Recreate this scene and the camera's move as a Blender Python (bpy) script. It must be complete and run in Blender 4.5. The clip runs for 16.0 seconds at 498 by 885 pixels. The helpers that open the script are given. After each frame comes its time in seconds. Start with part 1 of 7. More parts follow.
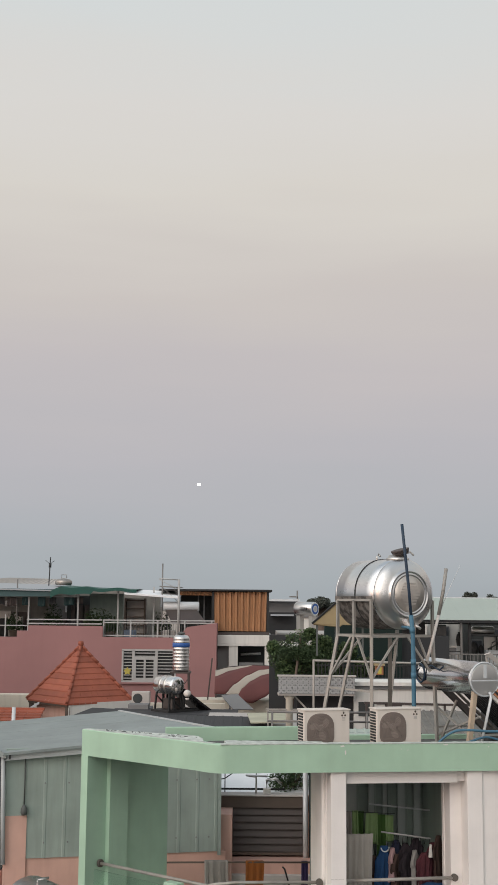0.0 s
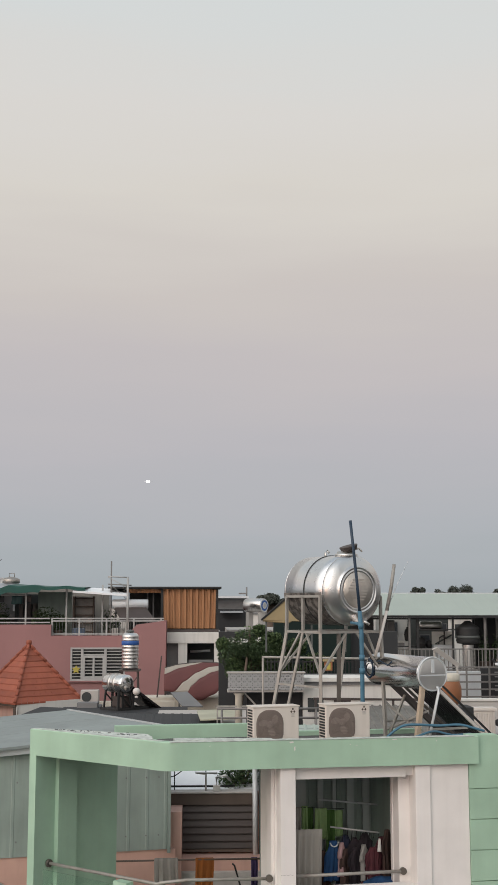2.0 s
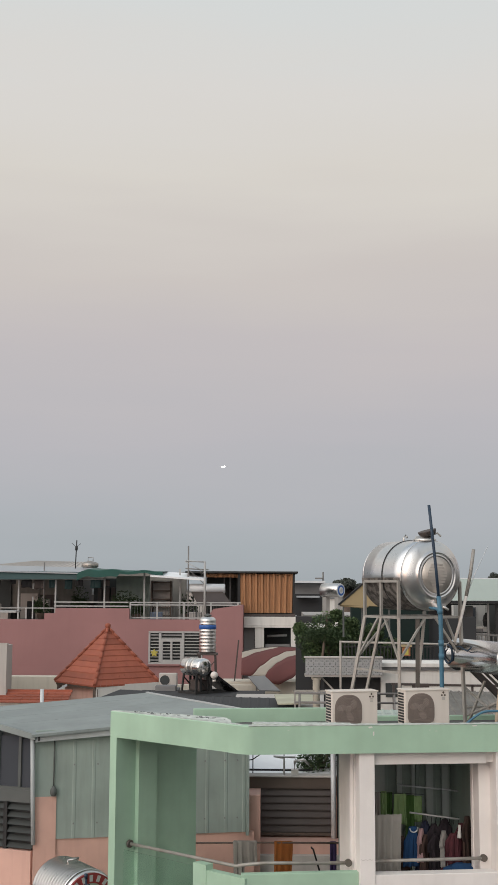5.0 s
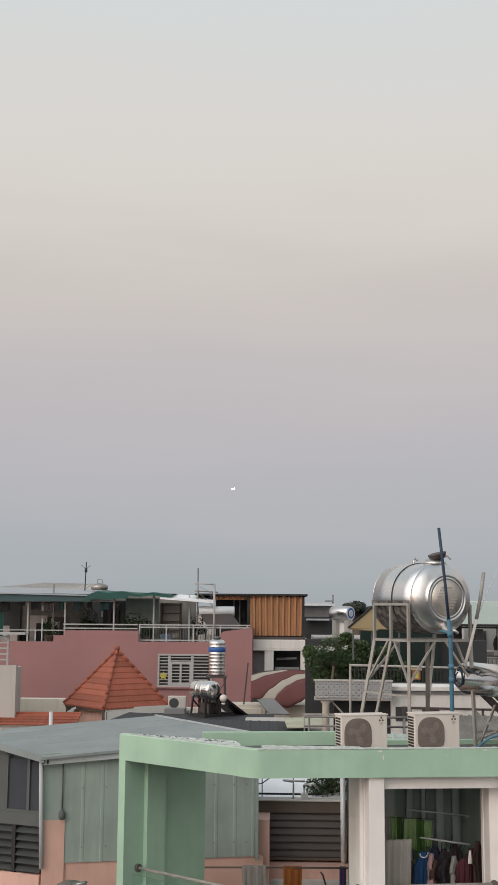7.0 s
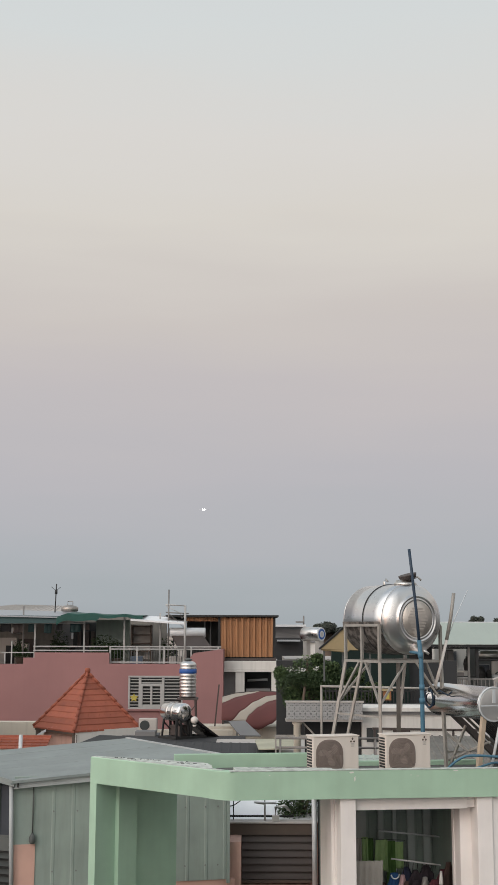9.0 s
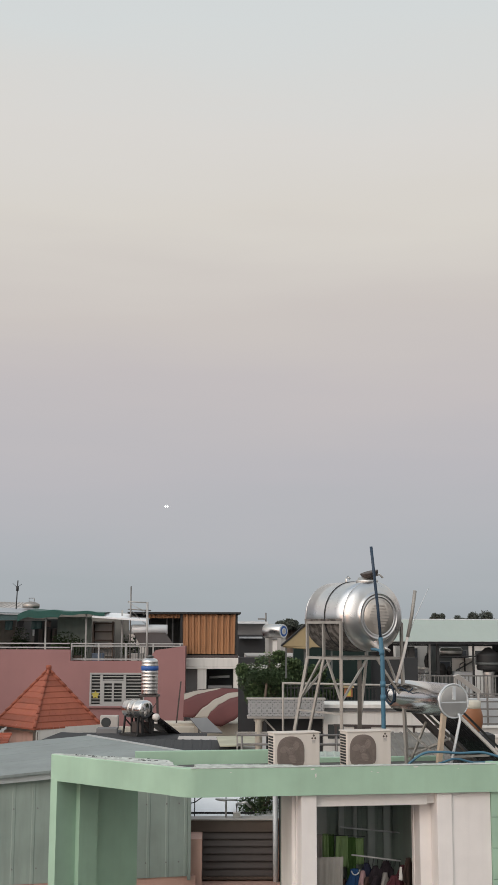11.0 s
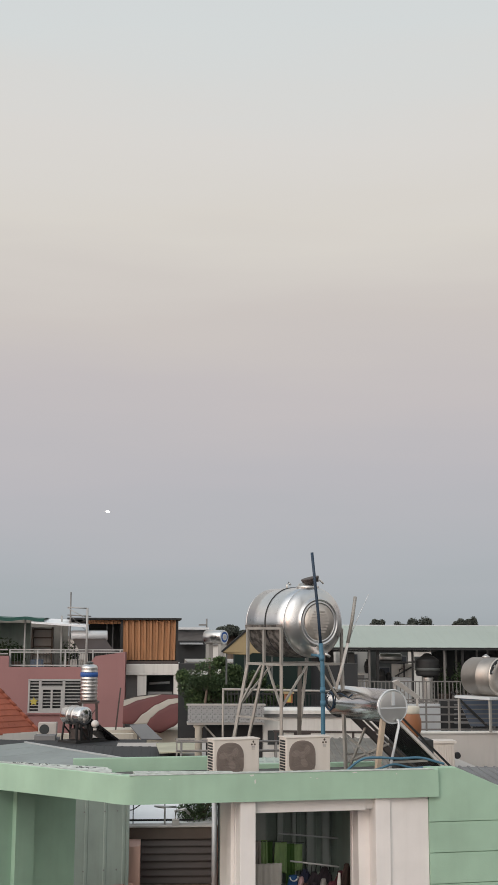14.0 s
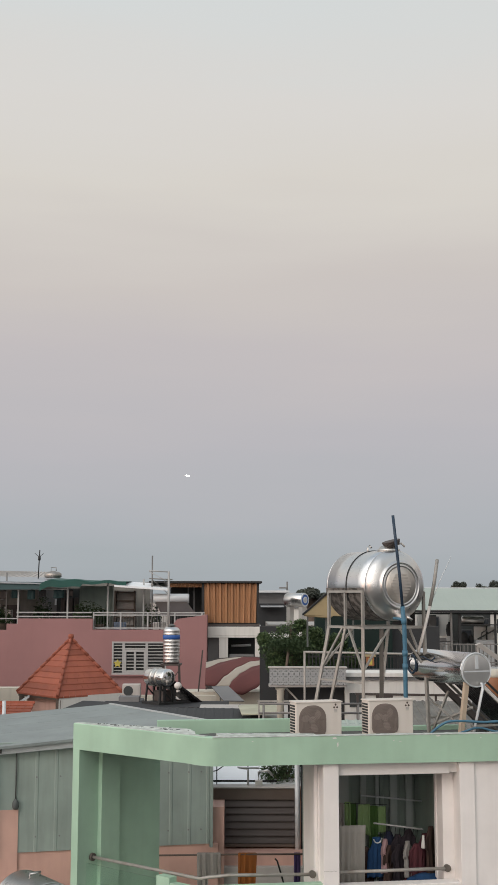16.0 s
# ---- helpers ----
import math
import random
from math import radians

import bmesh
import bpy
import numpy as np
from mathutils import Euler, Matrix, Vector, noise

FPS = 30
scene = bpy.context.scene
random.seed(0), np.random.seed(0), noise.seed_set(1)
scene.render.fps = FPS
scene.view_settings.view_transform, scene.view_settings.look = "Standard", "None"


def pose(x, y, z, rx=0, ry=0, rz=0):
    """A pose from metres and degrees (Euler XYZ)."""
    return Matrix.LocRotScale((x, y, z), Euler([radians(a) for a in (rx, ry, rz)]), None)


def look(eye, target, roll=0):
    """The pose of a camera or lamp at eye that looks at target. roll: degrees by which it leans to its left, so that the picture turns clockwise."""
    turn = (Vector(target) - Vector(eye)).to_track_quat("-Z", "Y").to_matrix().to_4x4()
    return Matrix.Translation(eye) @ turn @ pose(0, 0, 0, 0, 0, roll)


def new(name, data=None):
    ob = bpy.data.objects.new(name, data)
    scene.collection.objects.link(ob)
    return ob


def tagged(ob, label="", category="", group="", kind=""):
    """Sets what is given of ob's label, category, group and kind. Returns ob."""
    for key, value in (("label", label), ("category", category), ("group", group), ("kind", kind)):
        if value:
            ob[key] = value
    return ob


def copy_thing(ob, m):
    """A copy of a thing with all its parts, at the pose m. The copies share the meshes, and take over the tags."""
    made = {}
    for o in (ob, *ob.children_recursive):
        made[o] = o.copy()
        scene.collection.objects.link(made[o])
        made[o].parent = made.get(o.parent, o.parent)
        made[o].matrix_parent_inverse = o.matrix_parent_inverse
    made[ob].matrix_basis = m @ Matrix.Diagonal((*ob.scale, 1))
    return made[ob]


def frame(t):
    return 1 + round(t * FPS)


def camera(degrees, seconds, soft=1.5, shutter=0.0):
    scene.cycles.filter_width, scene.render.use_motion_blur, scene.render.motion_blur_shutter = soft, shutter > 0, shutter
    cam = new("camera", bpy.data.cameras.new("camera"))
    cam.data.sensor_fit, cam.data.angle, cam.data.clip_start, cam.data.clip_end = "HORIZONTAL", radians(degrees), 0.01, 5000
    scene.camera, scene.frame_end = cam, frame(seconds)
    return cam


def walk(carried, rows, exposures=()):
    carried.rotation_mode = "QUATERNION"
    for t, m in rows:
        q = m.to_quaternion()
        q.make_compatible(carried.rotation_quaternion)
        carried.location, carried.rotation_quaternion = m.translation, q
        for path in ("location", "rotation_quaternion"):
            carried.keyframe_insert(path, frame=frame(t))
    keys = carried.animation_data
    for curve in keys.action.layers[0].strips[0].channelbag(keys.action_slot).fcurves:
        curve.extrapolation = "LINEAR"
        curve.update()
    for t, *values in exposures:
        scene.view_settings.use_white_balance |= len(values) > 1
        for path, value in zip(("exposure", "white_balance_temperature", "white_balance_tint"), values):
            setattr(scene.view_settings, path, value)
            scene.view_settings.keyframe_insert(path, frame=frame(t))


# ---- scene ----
cam = camera(24.0, 16.0, soft=0.7)
PATH = [
    (0, (0.053, 0.037, 13.975), (0.044, 2.018, 14.249), 0.5),
    (0.5, (0.06, 0.059, 13.988), (0.062, 2.042, 14.255), 0.3),
    (1, (0.038, 0.034, 13.981), (0.061, 2.017, 14.244), 0.3),
    (1.5, (0.049, 0.062, 13.991), (0.1, 2.044, 14.255), 0.1),
    (2, (0.059, 0.047, 13.98), (0.137, 2.027, 14.249), -0.0),
    (2.5, (0.044, 0.022, 13.985), (0.137, 2.001, 14.259), -0.2),
    (3, (0.045, 0.04, 13.984), (0.133, 2.019, 14.258), -0.3),
    (3.5, (0.041, 0.054, 13.988), (0.102, 2.035, 14.254), -0.3),
    (4, (0.035, 0.071, 13.981), (0.05, 2.055, 14.235), -0.1),
    (4.5, (0.024, 0.077, 13.976), (-0.01, 2.062, 14.217), 0.1),
    (7, (0.028, 0.056, 13.975), (-0.039, 2.035, 14.256), 0.4),
    (7.5, (0.025, 0.021, 13.972), (-0.035, 1.999, 14.263), 0.4),
    (8, (0.012, 0.0, 13.977), (-0.036, 1.976, 14.28), 0.3),
    (8.5, (0.012, -0.033, 13.983), (-0.019, 1.942, 14.299), 0.2),
    (11, (0.015, -0.038, 13.988), (0.061, 1.937, 14.299), 0.2),
    (11.5, (0.023, -0.017, 13.991), (0.101, 1.958, 14.299), 0.1),
    (12, (0.028, -0.001, 13.99), (0.143, 1.971, 14.304), -0.0),
    (12.5, (0.025, -0.01, 13.988), (0.163, 1.959, 14.313), 0.0),
    (13, (0.021, -0.02, 13.989), (0.171, 1.947, 14.321), 0.0),
    (13.5, (0.025, 0.008, 14.005), (0.176, 1.975, 14.334), 0.1),
    (14, (0.026, 0.002, 13.987), (0.17, 1.97, 14.308), 0.2),
    (14.5, (0.041, 0.015, 13.985), (0.166, 1.988, 14.29), 0.2),
    (15, (0.019, 0.051, 13.998), (0.103, 2.028, 14.288), 0.4),
    (15.5, (0.014, 0.069, 13.991), (0.053, 2.05, 14.266), 0.2),
    (16, (0.02, 0.103, 13.999), (0.031, 2.086, 14.258), 0.1),
]
walk(cam, [(t, look(eye, target, roll)) for t, eye, target, roll in PATH])

# ---- light: dusk sky, pink band low down, afterglow behind the camera ----
world = bpy.data.worlds.new("dusk")
scene.world = world
world.use_nodes = True
wn, wl = world.node_tree.nodes, world.node_tree.links
wn.clear()
w_out = wn.new("ShaderNodeOutputWorld")
w_bg = wn.new("ShaderNodeBackground")
w_co = wn.new("ShaderNodeTexCoord")
w_sep = wn.new("ShaderNodeSeparateXYZ")
w_ramp = wn.new("ShaderNodeValToRGB")
w_sky = wn.new("ShaderNodeTexSky")
w_sky.sky_type, w_sky.sun_disc = "NISHITA", False
w_sky.sun_elevation, w_sky.sun_rotation = radians(3), radians(205)
wl.new(w_co.outputs["Generated"], w_sep.inputs[0])
# faint uneven haze layers
w_nm, w_noise, w_ma, w_mb = wn.new("ShaderNodeMapping"), wn.new("ShaderNodeTexNoise"), wn.new("ShaderNodeMath"), wn.new("ShaderNodeMath")
w_nm.inputs["Scale"].default_value = (2.0, 2.0, 14.0)
w_noise.inputs["Scale"].default_value, w_noise.inputs["Detail"].default_value = 1.6, 3
w_ma.operation, w_ma.inputs[1].default_value = "MULTIPLY_ADD", 0.07
w_ma.inputs[2].default_value = -0.035
w_mb.operation = "ADD"
wl.new(w_co.outputs["Generated"], w_nm.inputs["Vector"])
wl.new(w_nm.outputs[0], w_noise.inputs["Vector"])
wl.new(w_noise.outputs["Fac"], w_ma.inputs[0])
wl.new(w_ma.outputs[0], w_mb.inputs[0])
wl.new(w_sep.outputs["Z"], w_mb.inputs[1])
wl.new(w_mb.outputs[0], w_ramp.inputs[0])


def lin(r, g, b):
    return tuple(((c / 255 + 0.055) / 1.055) ** 2.4 if c > 10 else c / 255 / 12.92 for c in (r, g, b)) + (1,)


SKY = ((0.0, (161, 168, 173)), (0.022, (166, 173, 178)), (0.058, (173, 177, 183)), (0.13, (184, 182, 187)), (0.2, (194, 188, 189)),
       (0.262, (202, 195, 191)), (0.337, (214, 209, 202)), (0.4, (216, 213, 209)), (0.478, (211, 215, 215)), (1.0, (188, 201, 214)))
for k, (at, colour) in enumerate(SKY):
    e = w_ramp.color_ramp.elements[k] if k < 2 else w_ramp.color_ramp.elements.new(at)
    e.position, e.color = at, lin(*colour)
w_dot = wn.new("ShaderNodeVectorMath")
w_dot.operation = "DOT_PRODUCT"
w_dot.inputs[1].default_value = Vector((-0.72, -0.68, 0.12)).normalized()
w_map = wn.new("ShaderNodeMapRange")
w_map.interpolation_type = "SMOOTHSTEP"
w_map.inputs["From Min"].default_value, w_map.inputs["From Max"].default_value = 0.15, 1.0
w_glow = wn.new("ShaderNodeMix")
w_glow.data_type = "RGBA"
w_glow.inputs[6].default_value, w_glow.inputs[7].default_value = (0, 0, 0, 1), (1.28, 1.22, 1.16, 1)
wl.new(w_co.outputs["Generated"], w_dot.inputs[0])
wl.new(w_dot.outputs["Value"], w_map.inputs["Value"])
wl.new(w_map.outputs[0], w_glow.inputs[0])
w_add = wn.new("ShaderNodeMix")
w_add.data_type, w_add.blend_type = "RGBA", "ADD"
w_add.inputs[0].default_value = 1.0
wl.new(w_ramp.outputs[0], w_add.inputs[6])
wl.new(w_glow.outputs[2], w_add.inputs[7])
w_map2 = wn.new("ShaderNodeMapRange")
w_map2.interpolation_type = "SMOOTHSTEP"
w_map2.inputs["From Min"].default_value, w_map2.inputs["From Max"].default_value = 0.92, 0.998
w_core = wn.new("ShaderNodeMix")
w_core.data_type = "RGBA"
w_core.inputs[6].default_value, w_core.inputs[7].default_value = (0, 0, 0, 1), (1.3, 0.5, 0.2, 1)
w_add3 = wn.new("ShaderNodeMix")
w_add3.data_type, w_add3.blend_type = "RGBA", "ADD"
w_add3.inputs[0].default_value = 1.0
wl.new(w_dot.outputs["Value"], w_map2.inputs["Value"])
wl.new(w_map2.outputs[0], w_core.inputs[0])
w_add2 = wn.new("ShaderNodeMix")
w_add2.data_type, w_add2.blend_type = "RGBA", "ADD"
w_add2.inputs[0].default_value = 0.004
wl.new(w_add.outputs[2], w_add3.inputs[6])
wl.new(w_core.outputs[2], w_add3.inputs[7])
wl.new(w_add3.outputs[2], w_add2.inputs[6])
wl.new(w_sky.outputs[0], w_add2.inputs[7])
wl.new(w_add2.outputs[2], w_bg.inputs[0])
wl.new(w_bg.outputs[0], w_out.inputs[0])
w_bg.inputs[1].default_value = 1.0

sun = new("sun", bpy.data.lights.new("sun", "SUN"))
sun.data.energy, sun.data.angle, sun.data.color = 0.5, radians(25), (1.0, 0.97, 0.94)
sun.matrix_world = look((0, 0, 40), (14, 22, 22))
scene.view_settings.exposure = 0.0


# ---- materials ----
def mat(name, colour, rough=0.7, metal=0.0, scale=3.0, vary=0.18, bump=0.15, streak=0.0, dirt=(0.12, 0.11, 0.1), fine=40.0, spec=0.4, random_each=0.0, contrast=0.0):
    """Paint or metal with cloudy variation, fine grain, dirt in patches and run-down streaks."""
    m = bpy.data.materials.new(name)
    m.use_nodes = True
    n, l = m.node_tree.nodes, m.node_tree.links
    b = n["Principled BSDF"]
    b.inputs["Roughness"].default_value, b.inputs["Metallic"].default_value = rough, metal
    b.inputs["Specular IOR Level"].default_value = spec
    co = n.new("ShaderNodeTexCoord")
    big, small = n.new("ShaderNodeTexNoise"), n.new("ShaderNodeTexNoise")
    big.inputs["Scale"].default_value, small.inputs["Scale"].default_value = scale, fine
    big.inputs["Detail"].default_value, small.inputs["Detail"].default_value = 6, 3
    l.new(co.outputs["Object"], big.inputs["Vector"])
    l.new(co.outputs["Object"], small.inputs["Vector"])
    mix = n.new("ShaderNodeMix")
    mix.data_type = "RGBA"
    c = Vector(colour)
    mix.inputs[6].default_value = (*(c * (1 - vary)), 1)
    mix.inputs[7].default_value = (*[min(v * (1 + vary * 0.7), 1) for v in c], 1)
    if contrast:
        cr = n.new("ShaderNodeMapRange")
        cr.inputs["From Min"].default_value, cr.inputs["From Max"].default_value = 0.5 - 0.5 / (1 + contrast), 0.5 + 0.5 / (1 + contrast)
        l.new(big.outputs["Fac"], cr.inputs["Value"])
        l.new(cr.outputs[0], mix.inputs[0])
    else:
        l.new(big.outputs["Fac"], mix.inputs[0])
    last = mix.outputs[2]
    if streak:
        mp, st, rp, mx = n.new("ShaderNodeMapping"), n.new("ShaderNodeTexNoise"), n.new("ShaderNodeMapRange"), n.new("ShaderNodeMix")
        mp.inputs["Scale"].default_value = (5.5, 5.5, 0.5)
        st.inputs["Scale"].default_value, st.inputs["Detail"].default_value = 1.0, 5
        rp.inputs["From Min"].default_value, rp.inputs["From Max"].default_value = 0.5, 0.78
        rp.inputs["To Max"].default_value = streak
        mx.data_type = "RGBA"
        mx.inputs[7].default_value = (*dirt, 1)
        l.new(co.outputs["Object"], mp.inputs["Vector"])
        l.new(mp.outputs[0], st.inputs["Vector"])
        l.new(st.outputs["Fac"], rp.inputs["Value"])
        l.new(rp.outputs[0], mx.inputs[0])
        l.new(last, mx.inputs[6])
        last = mx.outputs[2]
    if random_each:
        oi, hs, rr = n.new("ShaderNodeObjectInfo"), n.new("ShaderNodeHueSaturation"), n.new("ShaderNodeMapRange")
        rr.inputs["To Min"].default_value, rr.inputs["To Max"].default_value = 1 - random_each, 1 + random_each
        l.new(oi.outputs["Random"], rr.inputs["Value"])
        l.new(rr.outputs[0], hs.inputs["Value"])
        l.new(last, hs.inputs["Color"])
        last = hs.outputs[0]
    l.new(last, b.inputs["Base Color"])
    if bump:
        bp = n.new("ShaderNodeBump")
        bp.inputs["Strength"].default_value, bp.inputs["Distance"].default_value = bump, 0.01
        l.new(small.outputs["Fac"], bp.inputs["Height"])
        l.new(bp.outputs[0], b.inputs["Normal"])
    rg = n.new("ShaderNodeMapRange")
    rg.inputs["To Min"].default_value, rg.inputs["To Max"].default_value = max(rough - 0.1, 0.02), min(rough + 0.1, 1)
    l.new(big.outputs["Fac"], rg.inputs["Value"])
    l.new(rg.outputs[0], b.inputs["Roughness"])
    return m


def glass_mat(name, colour, rough=0.05):
    m = bpy.data.materials.new(name)
    m.use_nodes = True
    b = m.node_tree.nodes["Principled BSDF"]
    b.inputs["Base Color"].default_value = (*colour, 1)
    b.inputs["Roughness"].default_value = rough
    b.inputs["Transmission Weight"].default_value = 1.0
    b.inputs["IOR"].default_value = 1.2
    return m


def glow_mat(name, colour, strength):
    m = bpy.data.materials.new(name)
    m.use_nodes = True
    b = m.node_tree.nodes["Principled BSDF"]
    b.inputs["Emission Color"].default_value, b.inputs["Emission Strength"].default_value = (*colour, 1), strength
    return m


GREEN = mat("pale_green_paint", (0.36, 0.52, 0.39), 0.8, scale=1.6, vary=0.1, contrast=1.5, streak=0.13, dirt=(0.24, 0.3, 0.22))
GREEN_TOP = mat("weathered_cap_paint", (0.5, 0.53, 0.49), 0.9, scale=9, vary=0.3, contrast=1.5, streak=0.35, dirt=(0.14, 0.14, 0.12))
WHITE = mat("white_wall_paint", (0.79, 0.75, 0.715), 0.8, scale=1.6, vary=0.06, contrast=2.0, streak=0.12, dirt=(0.4, 0.36, 0.32))
ROOF_SLAB = mat("grey_cement_roof", (0.11, 0.11, 0.105), 0.95, scale=2, vary=0.35)
STEEL = mat("brushed_stainless_steel", (0.66, 0.64, 0.62), 0.3, 1.0, scale=6, vary=0.06, bump=0.03, fine=120)
STEEL_BODY = mat("brushed_tank_steel", (0.66, 0.66, 0.66), 0.3, 1.0, scale=5, vary=0.08, bump=0.05, fine=60)
STEEL_WARM = mat("dusty_beige_pressed_steel", (0.62, 0.56, 0.5), 0.42, 0.75, scale=9, vary=0.2, bump=0.1)
GALV_DARK = mat("rusty_dark_frame_steel", (0.13, 0.115, 0.1), 0.65, 0.3, scale=6, vary=0.3)
STEEL_REFLECT_DARK = mat("mottled_dark_reflection_steel", (0.13, 0.118, 0.108), 0.8, 0.1, scale=9, vary=0.6, bump=0.35, contrast=5.0, streak=0.35, dirt=(0.12, 0.1, 0.085))
POST_DIM = mat("dusty_grey_post_paint", (0.4, 0.44, 0.42), 0.6, vary=0.2, streak=0.3)
STEEL_DUSTY = mat("dusty_brownish_steel", (0.36, 0.33, 0.3), 0.45, 0.85, scale=5, vary=0.2, bump=0.06)
STEEL_POLISHED = mat("polished_stainless_steel", (0.72, 0.71, 0.7), 0.16, 1.0, scale=3, vary=0.06, bump=0.012, fine=30)
STEEL_DULL = mat("dull_stainless_steel", (0.6, 0.58, 0.55), 0.4, 1.0, scale=5, vary=0.15, bump=0.05)
GALV = mat("galvanised_frame_steel", (0.38, 0.36, 0.33), 0.6, 0.4, scale=6, vary=0.3, streak=0.4, dirt=(0.2, 0.13, 0.08))
BEIGE_STEEL = mat("tan_rusty_leg_steel", (0.5, 0.4, 0.3), 0.65, 0.2, scale=8, vary=0.25, streak=0.4, dirt=(0.25, 0.14, 0.08))
BLUE = mat("faded_blue_plastic_pipe", (0.06, 0.155, 0.225), 0.55, vary=0.25, scale=4)
BLUE_DARK = mat("dark_blue_grey_pipe", (0.024, 0.045, 0.075), 0.5, vary=0.25, scale=4)
PVC = mat("grey_white_pvc_pipe", (0.62, 0.58, 0.54), 0.5, vary=0.12)
AC_WHITE = mat("aged_ivory_sheet_metal", (0.66, 0.6, 0.54), 0.5, vary=0.08, streak=0.15, dirt=(0.35, 0.3, 0.25))
AC_DARK = mat("dark_fin_slots", (0.03, 0.03, 0.03), 0.7)
AC_GRILLE = mat("dusty_brown_grille", (0.22, 0.178, 0.155), 0.7, vary=0.25, scale=8)
AC_BLADE = mat("dusty_brown_fan_blade", (0.29, 0.24, 0.21), 0.7, vary=0.2, scale=8)
BLACK = mat("black_rubber", (0.02, 0.02, 0.02), 0.6)
# also carries the gutter's shade on the clad house wall
DARK = mat("dark_paint_and_shade", (0.05, 0.055, 0.055), 0.85, vary=0.3)
DIM_WALL = mat("stained_grey_brown_wall", (0.2, 0.19, 0.172), 0.9, scale=1.2, vary=0.25, contrast=2.0, streak=0.4, dirt=(0.08, 0.075, 0.07))
TUBE = mat("dark_vacuum_glass_tubes", (0.018, 0.017, 0.02), 0.25, vary=0.2)
METAL_WALL = mat("grey_green_cladding_sheet", (0.28, 0.335, 0.3), 0.6, 0.1, scale=1.4, vary=0.14, contrast=1.5, streak=0.4, dirt=(0.13, 0.15, 0.13), bump=0.05)
METAL_ROOF = mat("pale_grey_roof_sheet", (0.37, 0.39, 0.41), 0.6, 0.2, scale=1.1, vary=0.12, streak=0.25, dirt=(0.28, 0.26, 0.24), bump=0.06)
CLAD_ROOF = mat("weathered_grey_green_roof_sheet", (0.25, 0.28, 0.272), 0.62, 0.15, scale=0.9, vary=0.14, contrast=2.0, streak=0.3, dirt=(0.17, 0.18, 0.17), bump=0.08)
FASCIA = mat("dull_grey_flashing", (0.42, 0.44, 0.44), 0.6, 0.2, scale=1.5, vary=0.18, streak=0.35, dirt=(0.24, 0.25, 0.24))
SALMON = mat("salmon_wall_paint", (0.57, 0.355, 0.29), 0.85, scale=1.3, vary=0.12, contrast=1.5, streak=0.3, dirt=(0.32, 0.2, 0.16))
PINK = mat("dusky_pink_wall_paint", (0.31, 0.163, 0.158), 0.85, scale=0.5, vary=0.1, contrast=1.5, streak=0.15, dirt=(0.25, 0.13, 0.12))
CREAM = mat("cream_plaster", (0.62, 0.57, 0.48), 0.85, scale=1.2, vary=0.14, streak=0.35, dirt=(0.3, 0.27, 0.23))
PLASTER = mat("off_white_plaster", (0.66, 0.64, 0.6), 0.85, scale=1.2, vary=0.12, streak=0.35, dirt=(0.3, 0.29, 0.27))
GREIGE = mat("grey_beige_plaster", (0.46, 0.43, 0.4), 0.85, scale=1.2, vary=0.12, streak=0.3, dirt=(0.27, 0.25, 0.23))
TILE = mat("orange_clay_roof_tile", (0.305, 0.09, 0.053), 0.75, scale=2.5, vary=0.28, streak=0.3, dirt=(0.2, 0.06, 0.04), random_each=0.16)
LOUVRE = mat("dark_brown_shutter_steel", (0.078, 0.063, 0.058), 0.55, 0.2, scale=2, vary=0.3)
BROWN = mat("brown_fascia_board", (0.1, 0.075, 0.06), 0.7, vary=0.25)
PALE = mat("pale_grey_sheet_metal", (0.6, 0.62, 0.63), 0.5, 0.2, vary=0.12)
PALE_GREEN_ROOF = mat("faded_green_roof_sheet", (0.38, 0.43, 0.385), 0.65, 0.1, scale=0.6, vary=0.12, streak=0.2, dirt=(0.33, 0.36, 0.31))
TARP_GREEN = mat("dark_green_tarpaulin", (0.012, 0.075, 0.06), 0.55, scale=1.2, vary=0.3)
TARP_EDGE = mat("blue_green_tarpaulin", (0.022, 0.06, 0.062), 0.55, scale=1.2, vary=0.3)
NET_GREEN = mat("dark_green_netting", (0.008, 0.02, 0.017), 0.9, scale=2, vary=0.4)
TAN_TARP = mat("tan_sheet_roof", (0.25, 0.19, 0.1), 0.75, vary=0.2)
ORANGE = mat("orange_corrugated_steel", (0.365, 0.18, 0.085), 0.6, 0.1, scale=1.5, vary=0.22, streak=0.5, dirt=(0.16, 0.08, 0.04))
MAROON = mat("maroon_awning_cloth", (0.125, 0.045, 0.042), 0.85, scale=2, vary=0.2)
STRIPE = mat("cream_awning_stripe", (0.36, 0.32, 0.27), 0.85, scale=2, vary=0.15)
RAIL = mat("white_painted_rail", (0.38, 0.38, 0.37), 0.5, vary=0.15)
RAIL_GREY = mat("grey_steel_rail", (0.2, 0.19, 0.18), 0.45, 0.4, vary=0.2)
LEAF = mat("dark_green_leaves", (0.045, 0.078, 0.03), 0.7, scale=1.5, vary=0.5, random_each=0.2)
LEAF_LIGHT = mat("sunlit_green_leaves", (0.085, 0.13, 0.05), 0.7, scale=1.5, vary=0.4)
WHITE_SHEET = mat("white_roof_sheet", (0.82, 0.83, 0.84), 0.5, vary=0.06)
SLAT_DARK = mat("dark_louvre_steel", (0.045, 0.05, 0.048), 0.7, vary=0.3)
FRAME_DARK = mat("dark_grey_steel_and_shade", (0.09, 0.097, 0.093), 0.6, vary=0.2)
# leaf green greyed, distance haze put into the colour
LEAF_FAR = mat("distant_tree_leaves", (0.075, 0.085, 0.07), 0.85, scale=0.4, vary=0.3)
